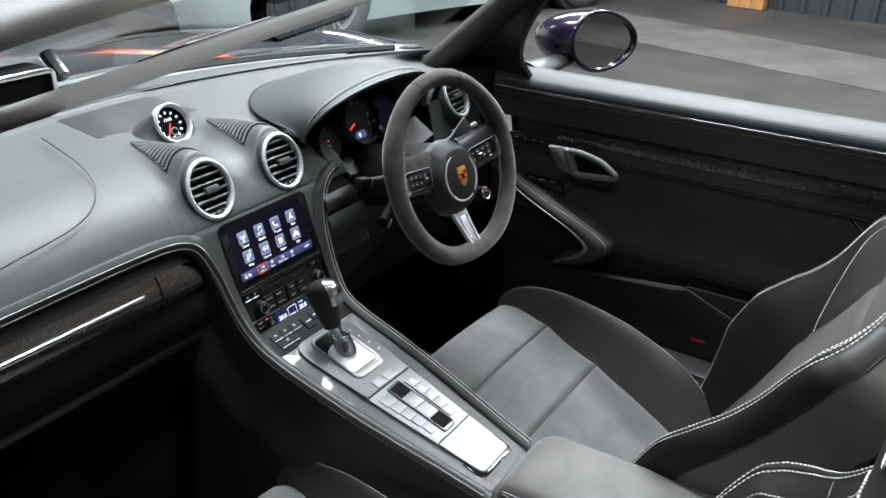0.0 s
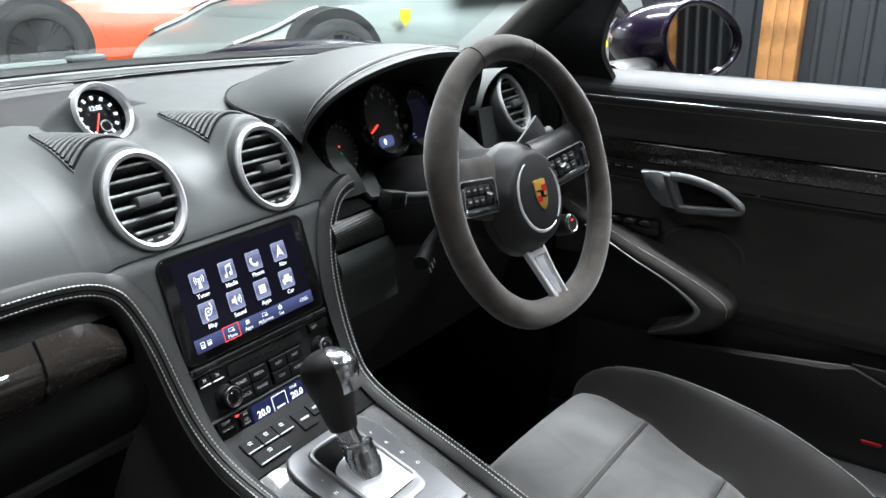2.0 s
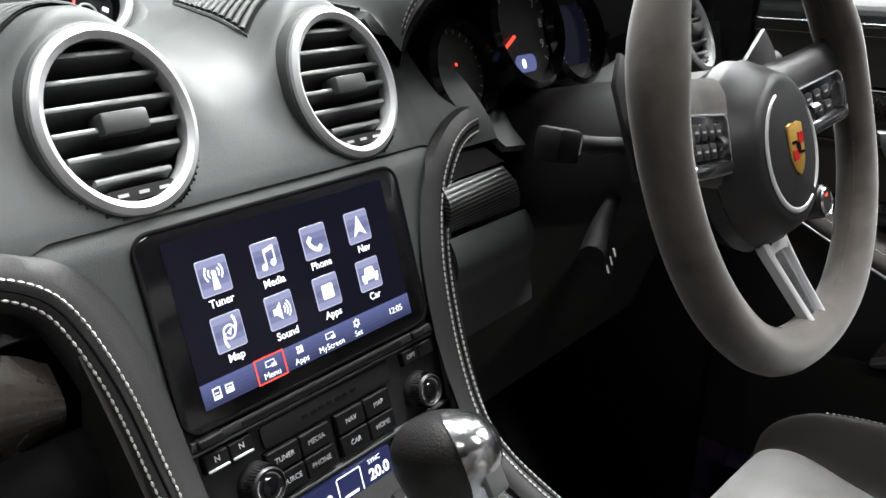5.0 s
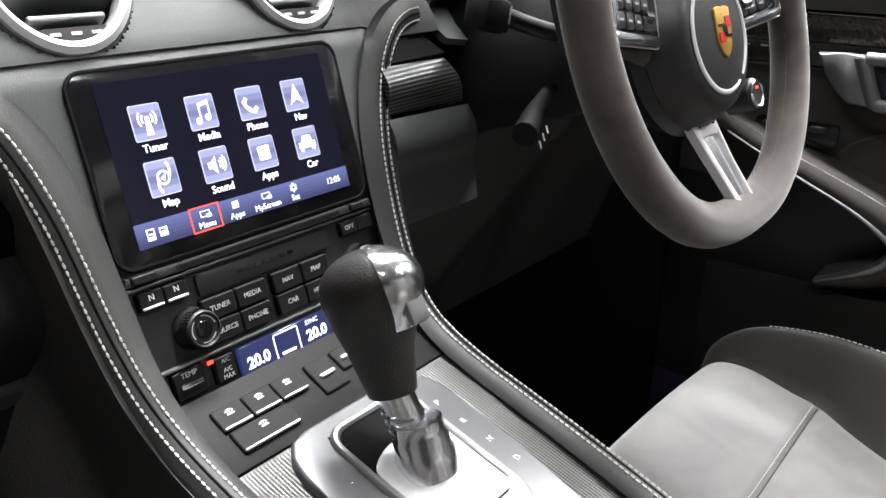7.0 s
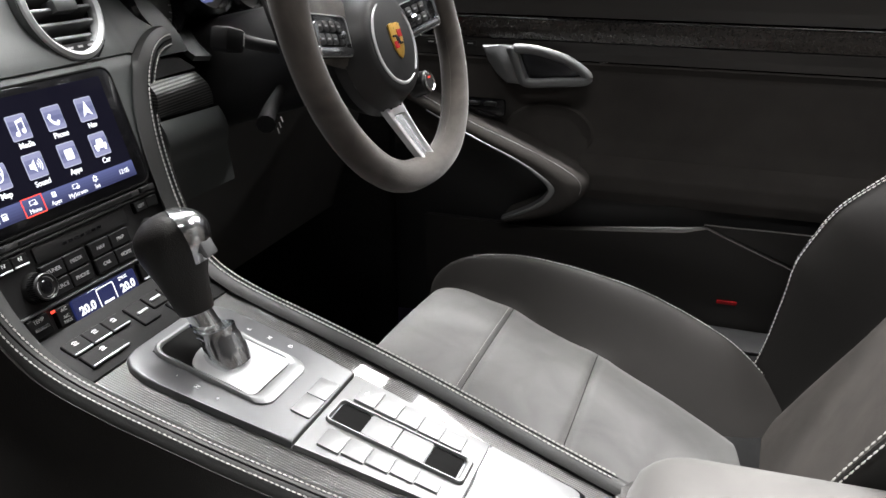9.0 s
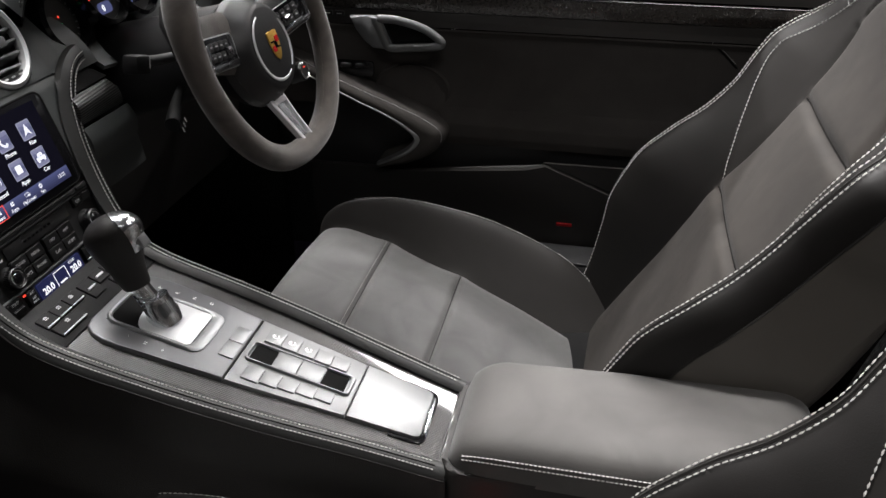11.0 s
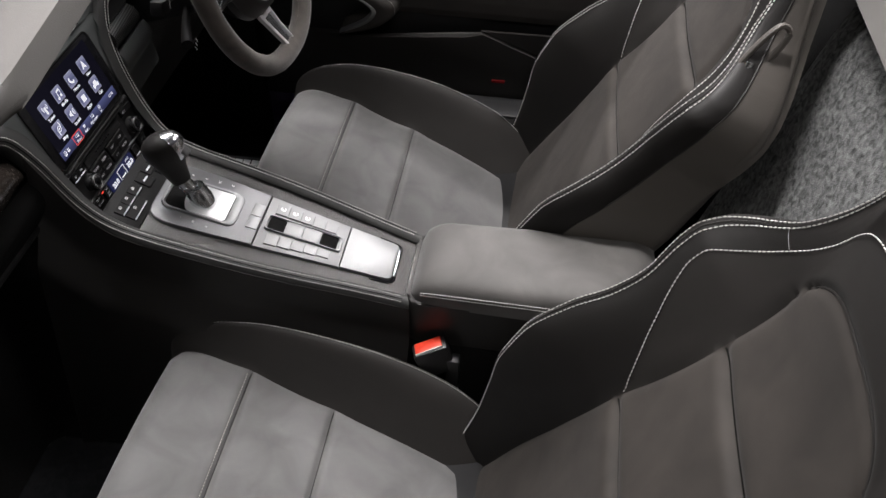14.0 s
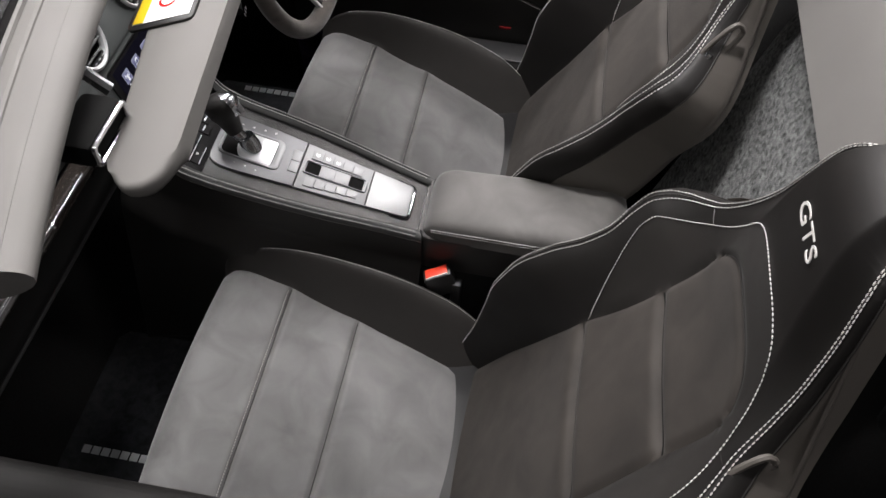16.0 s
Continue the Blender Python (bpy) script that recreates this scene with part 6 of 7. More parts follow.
    section = smooth_line([(0.0, 0.752, 0), (0.02, 0.722, 0), (0.12, 0.700, 0), (0.40, 0.689, 0), (0.80, 0.687, 0), (0.97, 0.692, 0), (1.0, 0.705, 0), (1.0, 0.750, 0)], 4)
    part("pull_handle", grid(lambda u, v: arm_at(u, *section[round(v * (len(section) - 1))][:2]), len(outer) - 1, len(section) - 1), M_DOORCARD, door, "dark leather door pull with an open loop")
    part("pull_inlay", grid(lambda u, v: arm_at(lerp(0.10, 1.0, u), lerp(lerp(0.86, 0.66, u ** 1.5), 1.03, v), 0.6850 + 0.014 * (max(0.0, v - 0.7) / 0.3) ** 2 + 0.004 * (1 - v) ** 6), 80, 10), M_ALU, door, "satin silver inlay of the door pull")
    part("stitching", dashes([arm_at(k / 80, 0.14, 0.6975) for k in range(2, 52)], 0.0045, 0.0032, 0.0004), M_GREYPRINT, door)
    sw = part("window_switches", prism(rrect(0.295, 0.395, 0.674, 0.702, 0.006), 0, 0.006, 0.002), M_GLOSS, door, m=Matrix(((0, 0, -side, side * 0.742), (1, 0, 0, 0), (0, 1, 0, 0), (0, 0, 0, 1))))
    for k in range(3):
        part("switch", box(-0.006, 0.006, -0.010, 0.010, 0, 0.006, 0.002), M_PLASTIC, sw, m=Matrix.Translation((side * 0.732, 0.318 + 0.028 * k, 0.692)))
        part("switch_mark", box(-0.0015, 0.0015, -0.004, 0.004, 0.0055, 0.0066), M_GREYPRINT, sw, m=Matrix.Translation((side * 0.732, 0.318 + 0.028 * k, 0.692)))
    for k in range(4):
        part("memory_key", box(side * 0.737 - 0.003, side * 0.737 + 0.003, 0.345 + 0.022 * k, 0.362 + 0.022 * k, 0.784, 0.792, 0.001), M_PLASTIC, door)
        part("memory_mark", box(side * 0.7335 - 0.0006, side * 0.7335 + 0.0006, 0.349 + 0.022 * k, 0.358 + 0.022 * k, 0.787, 0.7885), M_GREYPRINT, door)
    part("speaker", lathe([(0, -0.004), (0.040, -0.002), (0.054, 0.000), (0.060, 0.0035), (0.064, 0.000)], 32), M_DOORCARD, door, "oval door loudspeaker cover", m=Matrix.Translation((side * 0.752, 0.225, 0.650)) @ Matrix.Rotation(radians(-side * 90), 4, "Y") @ Matrix.Diagonal((0.78, 1.15, 1, 1)))
    # door opener
    plate = [(0.331, 0.7870), (0.300, 0.7890), (0.282, 0.7885), (0.272, 0.775), (0.264, 0.755), (0.256, 0.738), (0.262, 0.7305), (0.290, 0.7320), (0.306, 0.745), (0.320, 0.765)]
    opener = part("door_handle", prism(plate, -0.006, 0.0065, 0.0035, 3), M_ALU, door, "satin silver door opener", m=Matrix(((0, 0, -side, side * 0.7275), (1, 0, 0, 0), (0, 1, 0, 0), (0, 0, 0, 1))))
    ring = smooth_line([(side * 0.7225, y, z) for y, z in ((0.284, 0.785), (0.245, 0.784), (0.200, 0.773), (0.172, 0.757), (0.163, 0.747), (0.172, 0.741), (0.215, 0.737), (0.256, 0.734), (0.266, 0.744), (0.275, 0.764))], 7)
    part("opener_ring", tube(ring, 0.0060, 10, True, flat=1.25), M_ALU, opener)
    part("opener_cup", prism([(p.y, p.z) for p in ring[::2]], -0.002, 0.002), M_GLOSS, opener, m=Matrix(((0, 0, 1, side * 0.735), (1, 0, 0, 0), (0, 1, 0, 0), (0, 0, 0, 1))))
    part("red_reflector", box(side * 0.7035 - 0.003, side * 0.7035 + 0.003, -0.092, -0.062, 0.418, 0.4245, 0.0015), M_DIMRED, door, "small red warning lamp low on the door")
    part("outer_skin", grid(lambda u, v: Vector((side * (0.81 + 0.07 * math.sin(math.pi * min(1, v * 0.9 + 0.05))), lerp(F, B, u), lerp(0.92, 0.22, v))), 16, 14, thick=0.006), M_PAINT, door, "dark purple painted outer door")
    part("dash_end", box(side * 0.735 - 0.01, side * 0.735 + 0.04, F, F + 0.12, 0.40, 0.925, 0.01), M_LEATHER, door)
    return door


build_door(1)
build_door(-1)


# ------------------------------------------------------------------ windscreen frame, sun visors, mirrors
def header(x, e=0.0):
    return Vector((x, 0.222 + 0.075 * (1 - (x / 0.62) ** 2) + e, 1.238 + 0.030 * (1 - (x / 0.62) ** 2)))


frame_ob = thing("windscreen_frame", (0, 0.6, 0.95), "dark windscreen frame with padded roof header and slim pillars", "windscreen")
part("roof_header", tube([header(k / 24 * 0.72, 0.010) for k in range(-24, 25)], 0.046, 20, flat=0.45, up=(0, 0.25, 1)), M_HEADLINE, frame_ob, "grey padded roof header")
part("header_seal", tube([header(k / 20 * 0.60, 0.056) + Vector((0, 0, 0.006)) for k in range(-20, 21)], 0.012, 8), M_GLOSS, frame_ob)
part("header_paint", tube([header(k / 20 * 0.62, 0.078) + Vector((0, 0, -0.004)) for k in range(-20, 21)], 0.018, 8), M_PAINT, frame_ob)
for side in (-1, 1):
    pil = smooth_line([(side * 0.735, 0.66, 0.915), (side * 0.700, 0.515, 1.03), (side * 0.655, 0.37, 1.14), (side * 0.600, 0.235, 1.235)], 8)
    part("pillar", tube(pil, lambda t: 0.044 - 0.010 * t, 14, flat=0.75), M_PILLAR, frame_ob, "dark grey windscreen pillar trim")
    rear = smooth_line([(0, 0.400, 0.930), (0, 0.402, 0.990), (0, 0.345, 1.085), (0, 0.215, 1.222)], 8)

    def pillar_side(u, v, side=side, rear=rear):
        a, c = Vector((0, lerp(0.67, 0.27, v), lerp(0.925, 1.245, v))), rear[round(v * (len(rear) - 1))]
        p = a.lerp(c, u)
        return Vector((side * (lerp(0.770, 0.630, v) - 0.012 * (2 * u - 1) ** 2), p.y, p.z))
    part("pillar_side", grid(pillar_side, 12, 24, thick=0.010), M_PLASTIC, frame_ob, "black window frame panel on the pillar")
    part("pillar_outer", tube([p + Vector((side * 0.034, 0.022, 0.006)) for p in pil], 0.020, 10), M_PAINT, frame_ob)
part("windscreen", grid(lambda u, v: Vector((lerp(-0.70, 0.70, u) * lerp(1.0, 0.86, v), 0, 0)) + Vector((0, lerp(screen_y(lerp(-0.70, 0.70, u)) + 0.015, header(lerp(-0.58, 0.58, u)).y + 0.07, v), lerp(0.965, header(lerp(-0.58, 0.58, u)).z - 0.004, v))), 30, 16), M_GLASS, frame_ob, "clear curved windscreen").visible_shadow = False
for rib in (-0.012, 0.014, 0.034):
    part("header_rib", tube([header(k / 24 * 0.715, rib) + Vector((0, 0, 0.0195 - 0.004 * (rib > 0.03))) for k in range(-24, 25)], 0.0035, 6), M_HEADLINE, frame_ob)
for sx in (-0.535, 0.535):
    latch = part("roof_latch", box(sx - 0.034, sx + 0.034, 0.190, 0.228, 1.196, 1.222, 0.006), M_VOID, frame_ob, "black roof latch socket")
    part("latch_plate", tube([(sx + x, 0.188, 1.209 + z) for x, z in rrect(-0.030, 0.030, -0.011, 0.011, 0.004, 3)], 0.0026, 8, True, up=(0, 1, 0)), M_CHROME, latch, "chrome rim of the latch socket")


def visor(side):
    v = thing("sun_visor", (side * 0.33, 0.19, 1.21), "grey-brown padded sun visor hinged to the roof header", "sun visor", "sun visors")
    pts = [(x, (y + 0.066) * (1 - 0.42 * max(0.0, (x * side - 0.02) / 0.235)) - 0.066) for x, y in rrect(-0.255, 0.255, -0.066, 0.048, 0.050, 6)]
    m = Matrix(((0.9938, side * 0.0757, side * 0.0823, side * 0.3405), (-side * 0.0984, 0.9393, 0.3285, 0.1982), (-side * 0.0516, -0.3345, 0.9409, 1.2036), (0, 0, 0, 1)))
    b = prism(pts, -0.0085, 0.0085)
    rim_edges = [e for e in b.edges if abs(e.verts[0].co.z - e.verts[1].co.z) < 1e-6]
    bmesh.ops.bevel(b, geom=rim_edges, offset=0.0065, segments=4, profile=0.5, affect="EDGES")
    part("pad", b, M_HEADLINE, v, m=m)
    part("label_frame", prism(rrect(-0.044, 0.094, -0.032, 0.046, 0.008), 0.0085, 0.0112, 0.001), M_PLASTIC, v, m=m)
    part("warning_label", box(-0.036, 0.088, -0.026, 0.041, 0.0112, 0.0117), M_WHITE, v, "white and yellow warning label", m=m)
    part("label_stripe", box(-0.0355, 0.0875, 0.028, 0.0405, 0.0119, 0.0121), M_YELLOW, v, m=m)
    part("label_mark", arc_bm(0.010, 0, 360, 0.003, 20), M_REDENAMEL, v, m=m @ Matrix.Translation((-0.006, 0.006, 0.0123)), smooth=False)
    part("pivot", tube([(side * 0.08, 0.235, 1.222), (side * 0.08, 0.262, 1.238)], 0.008, 8), M_PLASTIC, v)
    part("pivot", tube([(side * 0.48, 0.215, 1.205), (side * 0.48, 0.235, 1.222)], 0.007, 8), M_CHROME, v)
    return v


visor(-1)
visor(1)
mir = thing("rear_view_mirror", (0.0, 0.34, 1.20), "black frameless interior mirror on the windscreen", "mirror")
mm = Matrix.Translation((0.008, 0.365, 1.187)) @ Matrix.Rotation(radians(12), 4, "Z") @ Matrix.Rotation(radians(84), 4, "X")
part("housing", prism(rrect(-0.125, 0.125, -0.033, 0.033, 0.026, 6), -0.02, 0.0, 0.003), M_GLOSS, mir, m=mm)
part("glass", prism(rrect(-0.120, 0.120, -0.029, 0.029, 0.023, 6), 0.0005, 0.002), M_MIRROR, mir, m=mm)
part("stem", tube([(0.008, 0.375, 1.192), (0.008, 0.405, 1.222), (0.008, 0.44, 1.226)], 0.012, 10), M_PLASTIC, mir)

for side in (-1, 1):
    wm = thing("wing_mirror", (side * 0.93, 0.40, 0.93), "glossy dark purple door mirror", "wing mirror", "door mirrors")
    wmm = Matrix.Translation((side * 1.004, 0.339, 0.974)) @ Matrix.Rotation(radians(-side * 20.5), 4, "Z") @ Matrix.Rotation(radians(88), 4, "X")

    def egg(a, k):
        """Outline of the housing: fuller towards the car."""
        x = math.cos(a)
        return Vector((0.114 * k * x, 0.072 * k * math.sin(a) * (1 - 0.16 * x * side) - 0.010 * x * side * k, 0))

    def cap(u, v, side=side):
        k = (1 - v ** 2.3) ** 0.62 if v < 1 else 0.0
        p = egg(2 * math.pi * u, max(0.0001, k) * (1 + 0.03 * math.sin(math.pi * v)))
        return p + Vector((-side * 0.035 * v, -0.006 * v, -0.185 * v))
    part("cap", grid(cap, 48, 28, True), M_PAINT, wm, m=wmm)
    part("bezel", tube([egg(k * math.pi / 28, 0.955) + Vector((0, 0, 0.001)) for k in range(56)], 0.0062, 10, True), M_PAINT, wm, m=wmm)
    part("seal", tube([egg(k * math.pi / 28, 0.895) + Vector((0, 0, -0.002)) for k in range(56)], 0.0030, 8, True), M_GLOSS, wm, m=wmm)
    part("glass", grid(lambda u, v: egg(2 * math.pi * u, 0.90 * max(0.0001, v)) + Vector((0, 0, -0.003)), 48, 3, True), M_MIRROR, wm, m=wmm)
    part("foot", tube(smooth_line([(side * 0.930, 0.400, 0.935), (side * 0.87, 0.42, 0.930), (side * 0.805, 0.44, 0.922)], 5), lambda t: 0.024 + 0.018 * t, 12, flat=0.6), M_PLASTIC, wm)

# ------------------------------------------------------------------ body tub, bulkhead, bonnet
body = thing("roadster_body", (0, 0.2, 0.0), "dark purple sports car body with black carpeted cabin floor", "car")
part("cabin_floor", box(-0.78, 0.78, -0.75, 1.05, 0.06, 0.105, 0.01), M_CARPET, body)
for side in (-1, 1):
    part("kick_panel", box(side * 0.735 - 0.012, side * 0.735 + 0.012, 0.49, 1.03, 0.09, 0.94, 0.004), M_CARPET, body)
part("firewall", box(-0.74, 0.74, 0.98, 1.03, 0.09, 0.94), M_CARPET, body)
part("foot_board", grid(lambda u, v: Vector((lerp(-0.72, 0.72, u), lerp(0.66, 0.98, v), lerp(0.105, 0.42, v))), 6, 6, thick=0.01), M_CARPET, body)
for side in (-1, 1):
    part("sill", box(side * 0.66 - 0.05, side * 0.66 + 0.09, -0.66, 0.38, 0.02, 0.375, 0.02), M_CARPET, body)
    part("sill_plate", box(side * 0.665 - 0.035, side * 0.665 + 0.035, -0.50, 0.25, 0.376, 0.381, 0.002), M_PLASTIC, body, "dark door sill plate")
    part("sill_skirt", grid(lambda u, v, side=side: Vector((side * (0.86 - 0.03 * v), lerp(0.62, -0.75, u), lerp(0.26, 0.0, v))), 10, 4, thick=0.02), M_PAINT, body)
    part("wing", grid(lambda u, v, side=side: Vector((side * lerp(0.62, 0.89, v ** 0.8), lerp(0.56, 2.2, u), 0.915 + 0.075 * math.sin(math.pi * min(1, u * 1.2)) * math.sin(math.pi * v) - 0.25 * u ** 2 - 0.55 * max(0, v - 0.7))), 20, 12, thick=0.006), M_PAINT, body)
part("bonnet", grid(lambda u, v: Vector((lerp(-0.66, 0.66, u), lerp(screen_y(lerp(-0.66, 0.66, u)) + 0.14, 2.25, v), 0.945 - 0.19 * v ** 2 - 0.05 * (2 * u - 1) ** 2 + 0.012)), 24, 20, thick=0.006), M_PAINT, body, "dark purple painted bonnet")
part("cowl", grid(lambda u, v: Vector((lerp(-0.66, 0.66, u), screen_y(lerp(-0.66, 0.66, u)) + lerp(0.02, 0.15, v), 0.935 - 0.01 * v)), 20, 4, thick=0.01), M_PLASTIC, body)
for sx, yaw in ((-0.30, 8), (0.30, 3)):
    part("wiper_arm", tube([(sx, screen_y(sx) + 0.06, 0.958), (sx + 0.25, screen_y(sx + 0.25) + 0.035, 0.975), (sx + 0.42, screen_y(sx + 0.42) + 0.03, 0.965)], 0.006, 6), M_TITAN, body)
part("wiper_cover", box(0.14, 0.20, 0.985, 1.01, 0.966, 0.984, 0.006), M_TITAN, body)
# rear bulkhead with carpeted hump and padded panel
part("bulkhead", grid(lambda u, v: Vector((lerp(-0.74, 0.74, u), lerp(-0.52, -0.70, v), lerp(0.10, 0.93, v))), 12, 10, thick=0.03), M_CARPET, body)


def hump(u, v):
    x = lerp(-0.235, 0.310, u)
    e = 1 - abs(2 * u - 1) ** 8
    z = lerp(0.16, 0.955, v)
    return Vector((x, lerp(-0.66, -0.375 - 0.29 * (z - 0.18), e) - 0.05 * max(0, v - 0.9) * 10 * 0.3, z))


part("carpet_hump", grid(hump, 30, 24), M_CARPETG, body, "speckled grey carpet on the centre of the bulkhead")
pan = part("padded_panel", grid(lambda u, v: Vector((0.40 * math.copysign(abs(math.cos(math.pi * u)) ** 0.5, math.cos(math.pi * u)), -0.565 - 0.11 * v - 0.05 * (1 - abs(math.sin(math.pi * u)) ** 0.3), 0.945 + 0.18 * math.sin(math.pi * v * 0.62 + 0.1))), 40, 14, thick=0.01), M_HEADLINE, body, "grey padded panel between the roll bars")
part("rear_deck", grid(lambda u, v: Vector((lerp(-0.80, 0.80, u), lerp(-0.70, -1.7, v), 0.935 - 0.10 * v ** 2 - 0.06 * (2 * u - 1) ** 4)), 16, 12, thick=0.01), M_PAINT, body)
for side in (-1, 1):
    part("rear_wing", grid(lambda u, v, side=side: Vector((side * (0.80 + 0.10 * math.sin(math.pi * v * 0.6)), lerp(-0.64, -1.9, u), lerp(0.90, 0.15, v))), 10, 10, thick=0.01), M_PAINT, body)
    part("roll_bar", tube(smooth_line([(side * 0.20, -0.62, 0.92), (side * 0.22, -0.62, 1.06), (side * 0.36, -0.62, 1.10), (side * 0.50, -0.62, 1.06), (side * 0.53, -0.62, 0.92)], 8), 0.020, 12), M_PLASTIC, body)

# floor mats with metal lettering plates
part("raised_floor", prism(rrect(0.16, 0.608, 0.30, 0.70, 0.02), 0.104, 0.186, 0.004), M_CARPET, body)
for x0, x1, y0, y1, fz, tx, ty in ((-0.62, -0.16, 0.20, 0.66, 0.1055, -0.443, 0.485), (0.20, 0.604, 0.34, 0.68, 0.1865, 0.583, 0.462)):
    mat_ob = thing("floor_mat", ((x0 + x1) / 2, 0.55, fz), "black carpet floor mat with small metal lettering", "floor mat", "floor mats")
    part("mat_body", prism(rrect(x0, x1, y0, y1, 0.03), fz, fz + 0.0135, 0.003), M_MAT, mat_ob)
    for k in range(7):
        part("metal_bar", box(tx - 0.0085, tx + 0.0085, ty + 0.0205 * k, ty + 0.0170 + 0.0205 * k, fz + 0.013, fz + 0.015, 0.0006, 1), M_RING, mat_ob)


# ------------------------------------------------------------------ neighbouring cars
def car_wheel(parent, c, ax, r, spokes, rim_mat, cap_mat):
    """A road wheel facing the direction ax."""
    z = Vector(ax).normalized()
    x = Vector((0, 0, 1)).cross(z).normalized()
    y = z.cross(x)
    m = Matrix(((x.x, y.x, z.x, c[0]), (x.y, y.y, z.y, c[1]), (x.z, y.z, z.z, c[2]), (0, 0, 0, 1)))
    w = part("wheel", lathe([(r * 0.70, -0.10), (r * 0.72, 0.02), (r * 0.735, 0.055), (r * 0.76, 0.06), (r * 0.90, 0.055), (r * 0.985, 0.03), (r, -0.05), (r, -0.18), (r * 0.9, -0.22)], 48), M_RUBBER, parent, "black tyre on a spoked rim", m=m)
    part("rim", lathe([(r * 0.66, -0.16), (r * 0.67, 0.0), (r * 0.70, 0.045), (r * 0.735, 0.05), (r * 0.74, 0.03)], 48), rim_mat, w, m=m)
    part("hub", lathe([(0, 0.02), (r * 0.10, 0.018), (r * 0.13, 0.0)], 24), cap_mat, w, m=m)
    part("brake_disc", lathe([(0, -0.08), (r * 0.55, -0.08), (r * 0.55, -0.10)], 32), M_TITAN, w, m=m)
    for k in range(spokes):
        a = 2 * math.pi * k / spokes
        for d in (-0.07, 0.07):
            p = [(r * 0.11 * math.cos(a), r * 0.11 * math.sin(a), 0.005), (r * 0.42 * math.cos(a + d), r * 0.42 * math.sin(a + d), 0.0), (r * 0.70 * math.cos(a + d * 1.4), r * 0.70 * math.sin(a + d * 1.4), 0.035)]
            part("spoke", tube(p, r * 0.032, 6), rim_mat, w, m=m)
    return w, m


def car_shell(name, at, yaw, paint, label, wheel_r, spokes, rim_mat, cap_mat, nose_z, length=4.5, width=1.95, mirror=1):
    """A low sports car: nose towards -x of its own frame."""
    car = thing(name, at, label, "car")
    m = Matrix.Translation(at) @ Matrix.Rotation(radians(yaw), 4, "Z")
    L, Wd = length, width

    def top(x):
        return table([(-L / 2, 0.36), (-L / 2 + 0.25, 0.52), (-L / 2 + 0.60, 0.64), (-L * 0.31, nose_z - 0.04), (-L * 0.18, nose_z + 0.06), (0.0, 1.12), (L * 0.12, 1.19), (L * 0.30, 1.06), (L / 2, 0.86)], x)

    def half(x):
        return table([(-L / 2, 0.50), (-L / 2 + 0.10, Wd * 0.36), (-L / 2 + 0.35, Wd * 0.44), (-L / 2 + 0.70, Wd * 0.485), (-L * 0.29, Wd * 0.50), (-L * 0.05, Wd * 0.475), (L * 0.3, Wd * 0.51), (L / 2, Wd * 0.42)], x)

    def skin(u, v):
        x = lerp(-L / 2, L / 2, v)
        t, w = top(x), half(x)
        a = math.pi * u
        c, s = math.cos(a), math.sin(a)
        side_z = min(t, 0.74 + 0.10 * math.exp(-((abs(x + 0.01 * L) - L * 0.30) / 0.42) ** 2))
        cx = math.copysign(abs(c) ** 0.38, c)
        y = -cx * w * (1 - 0.30 * max(0.0, t - 0.85) * max(0.0, s - 0.55) * 4)
        z = 0.16 + (side_z - 0.16) * min(1.0, s / 0.72) ** 0.62
        if s > 0.60:
            k = (s - 0.60) / 0.40
            z = lerp(z, t, k * k * (3 - 2 * k))
        return Vector((x, y, z))
    part("bodywork", grid(skin, 72, 96), paint, car, m=m)
    for flip in (0, 1):
        def lens(u, v, flip=flip):
            a = lerp(0.245, 0.305, u) + 0.030 * v
            p = skin(1 - a if flip else a, lerp(0.055, 0.215, v))
            return p + Vector((-0.006, 0.008 if flip else -0.008, 0.010))
        lamp = part("headlight", grid(lens, 8, 16, thick=0.01), M_GLOSS, car, "long dark headlight", m=m)
        part("headlight_strip", tube([lens(0.5, k / 12) + Vector((0, 0, 0.008)) for k in range(1, 12)], 0.012, 8), M_WHITE, lamp, m=m)
    part("front_grille", grid(lambda u, v: Vector((-L / 2 - 0.012, lerp(-0.42, 0.42, u), lerp(0.20, 0.33, v))), 8, 4, thick=0.02), M_VOID, car, "dark front air intake", m=m)
    for sx in (-0.29, 0.33):
        for sy in (-1, 1):
            q = m @ Vector((L * sx, sy * (Wd / 2 - 0.005), wheel_r + 0.002))
            ax = (m.to_3x3() @ Vector((0, sy, 0)))
            arch = m @ Matrix.Translation((L * sx, sy * (Wd / 2 - 0.02), wheel_r + 0.01)) @ Matrix.Rotation(radians(-90 * sy), 4, "X")
            part("wheel_arch", lathe([(0, 0.025), (wheel_r * 1.16, 0.025), (wheel_r * 1.18, 0.0), (wheel_r * 1.17, -0.2)], 36), M_PLASTIC, car, m=arch)
            car_wheel(car, q, ax, wheel_r, spokes, rim_mat, cap_mat)
    return car, m


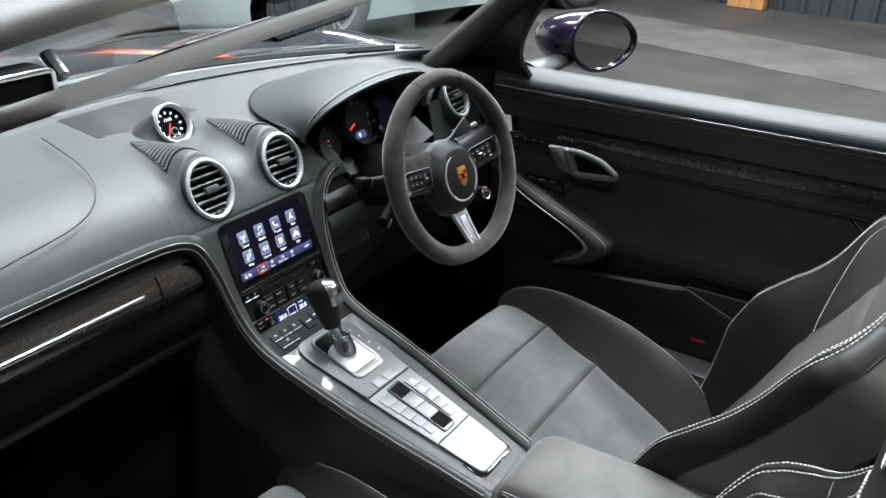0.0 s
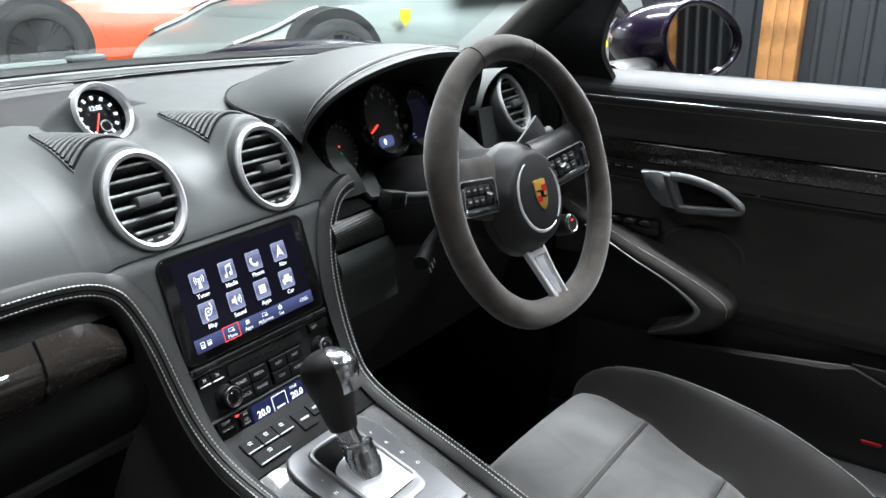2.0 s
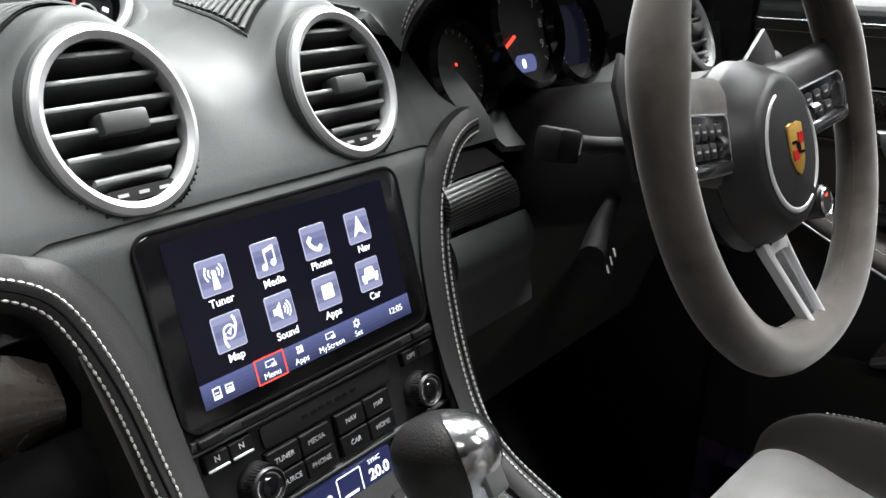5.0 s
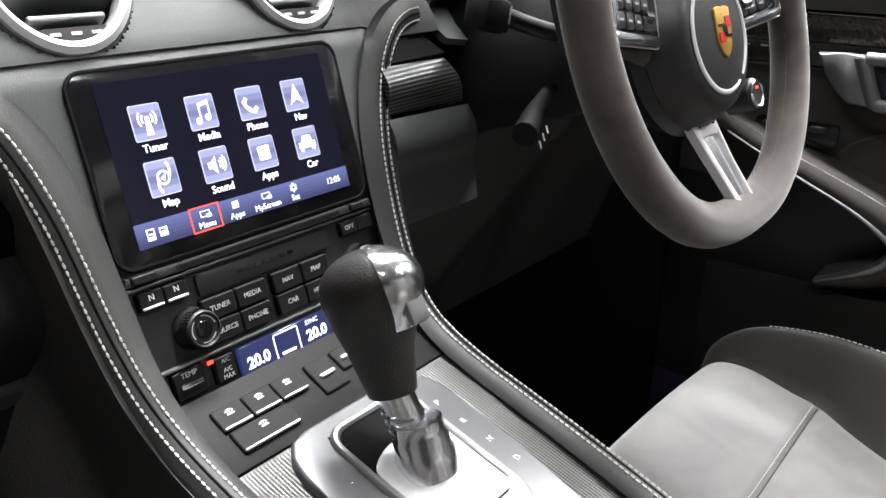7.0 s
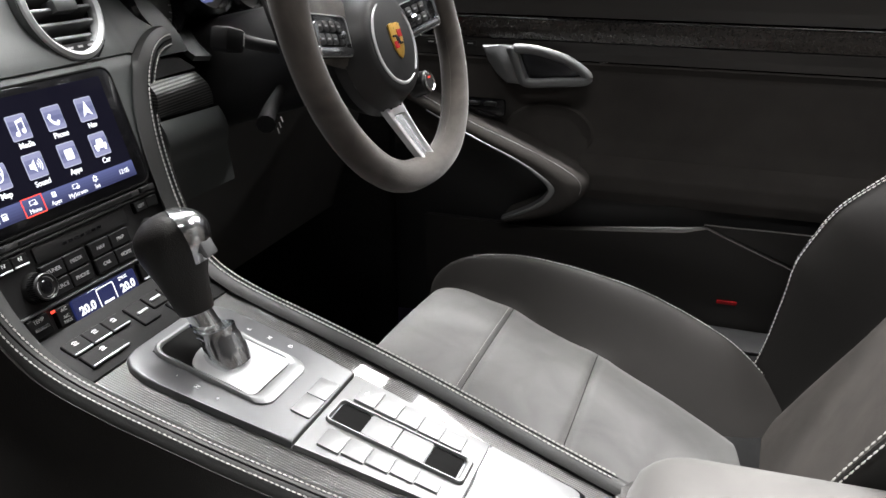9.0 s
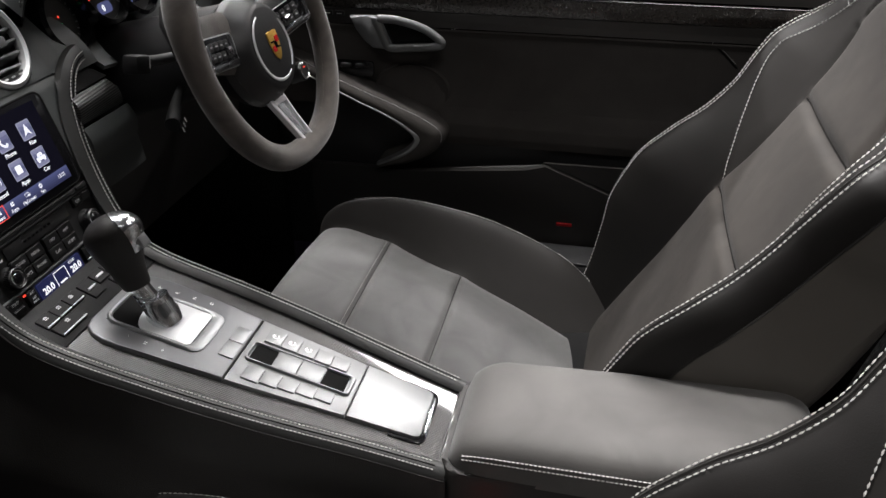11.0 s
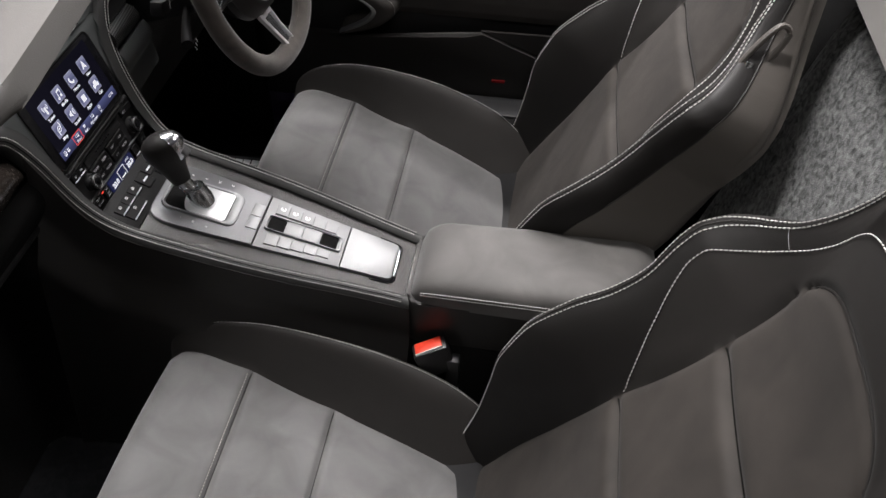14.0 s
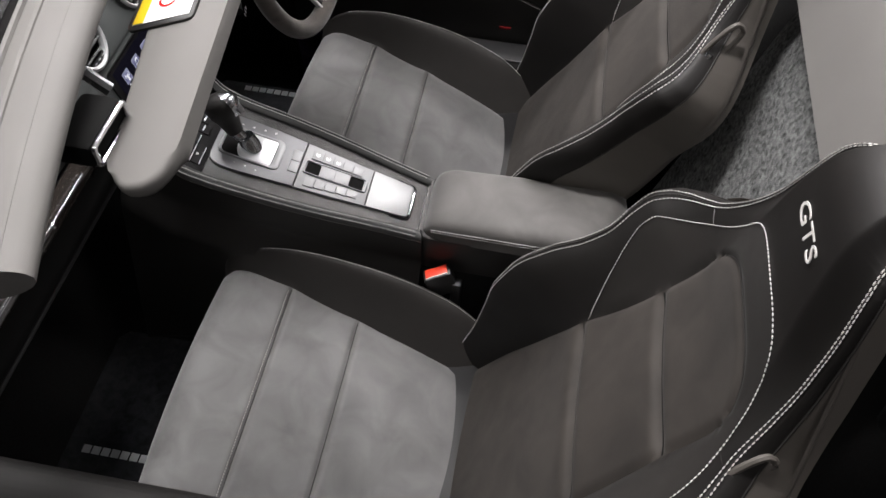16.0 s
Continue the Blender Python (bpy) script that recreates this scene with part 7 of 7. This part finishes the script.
silver, sm = car_shell("silver_car", (5.55, 4.45, 0.0), -16, M_SILVER, "silver low sports car parked beyond the windscreen", 0.36, 10, M_ALU, M_YELLOW, 0.80, 4.75)
part("badge", prism([(-0.05, 0.06), (0.05, 0.06), (0.05, -0.01), (0, -0.07), (-0.05, -0.01)], 0, 0.006, 0.002), M_YELLOW, silver, "small yellow shield badge", m=sm @ Matrix.Translation((-0.76, -0.965, 0.70)) @ Matrix.Rotation(radians(90), 4, "X"))
part("side_glass", grid(lambda u, v: sm @ Vector((lerp(-0.25, 1.3, u) + 0.25 * v, -0.93 + 0.17 * v, lerp(0.84, 1.06, v))), 12, 4, thick=0.01), M_GLOSS, silver, "dark side window")
orange, om = car_shell("orange_car", (4.97, 7.2, 0.0), -22, M_ORANGE, "bright orange sports car parked behind the silver one", 0.38, 7, M_PLASTIC, M_PLASTIC, 0.78)

# ends and flanks that close the roadster's own body
def end_skin(y0, y1, z0):
    def fn(u, v):
        x = lerp(-0.86, 0.86, u)
        k = 1 - (x / 0.86) ** 4
        return Vector((x, lerp(y0, y1, math.sin(math.pi / 2 * v) ** 0.8 * (0.35 + 0.65 * k)), lerp(z0 - 0.05 * (x / 0.86) ** 2, 0.20, v)))
    return grid(fn, 24, 14, thick=0.012)


part("front_bumper", end_skin(2.24, 2.42, 0.765), M_PAINT, body, "dark purple front bumper")
part("rear_bumper", end_skin(-1.69, -1.92, 0.832), M_PAINT, body, "dark purple rear bumper")
part("underbody", box(-0.84, 0.84, -1.85, 2.30, 0.02, 0.055), M_PLASTIC, body)
for side in (-1, 1):
    part("wing_side", grid(lambda u, v, side=side: Vector((side * (0.885 - 0.02 * v), lerp(0.60, 2.26, u), lerp(0.745 + 0.03 * math.sin(math.pi * u) - 0.06 * u, 0.20, v))), 20, 8, thick=0.012), M_PAINT, body)
    for wy in (1.58, -1.02):
        arch = Matrix.Translation((side * 0.885, wy, 0.345)) @ Matrix.Rotation(radians(90 * side), 4, "Y")
        part("wheel_arch", lathe([(0, 0.022), (0.385, 0.022), (0.392, 0.0), (0.388, -0.15)], 36), M_PLASTIC, body, m=arch)
        car_wheel(body, (side * 0.912, wy, 0.342), (side, 0, 0), 0.34, 10, M_TITAN, M_GLOSS)
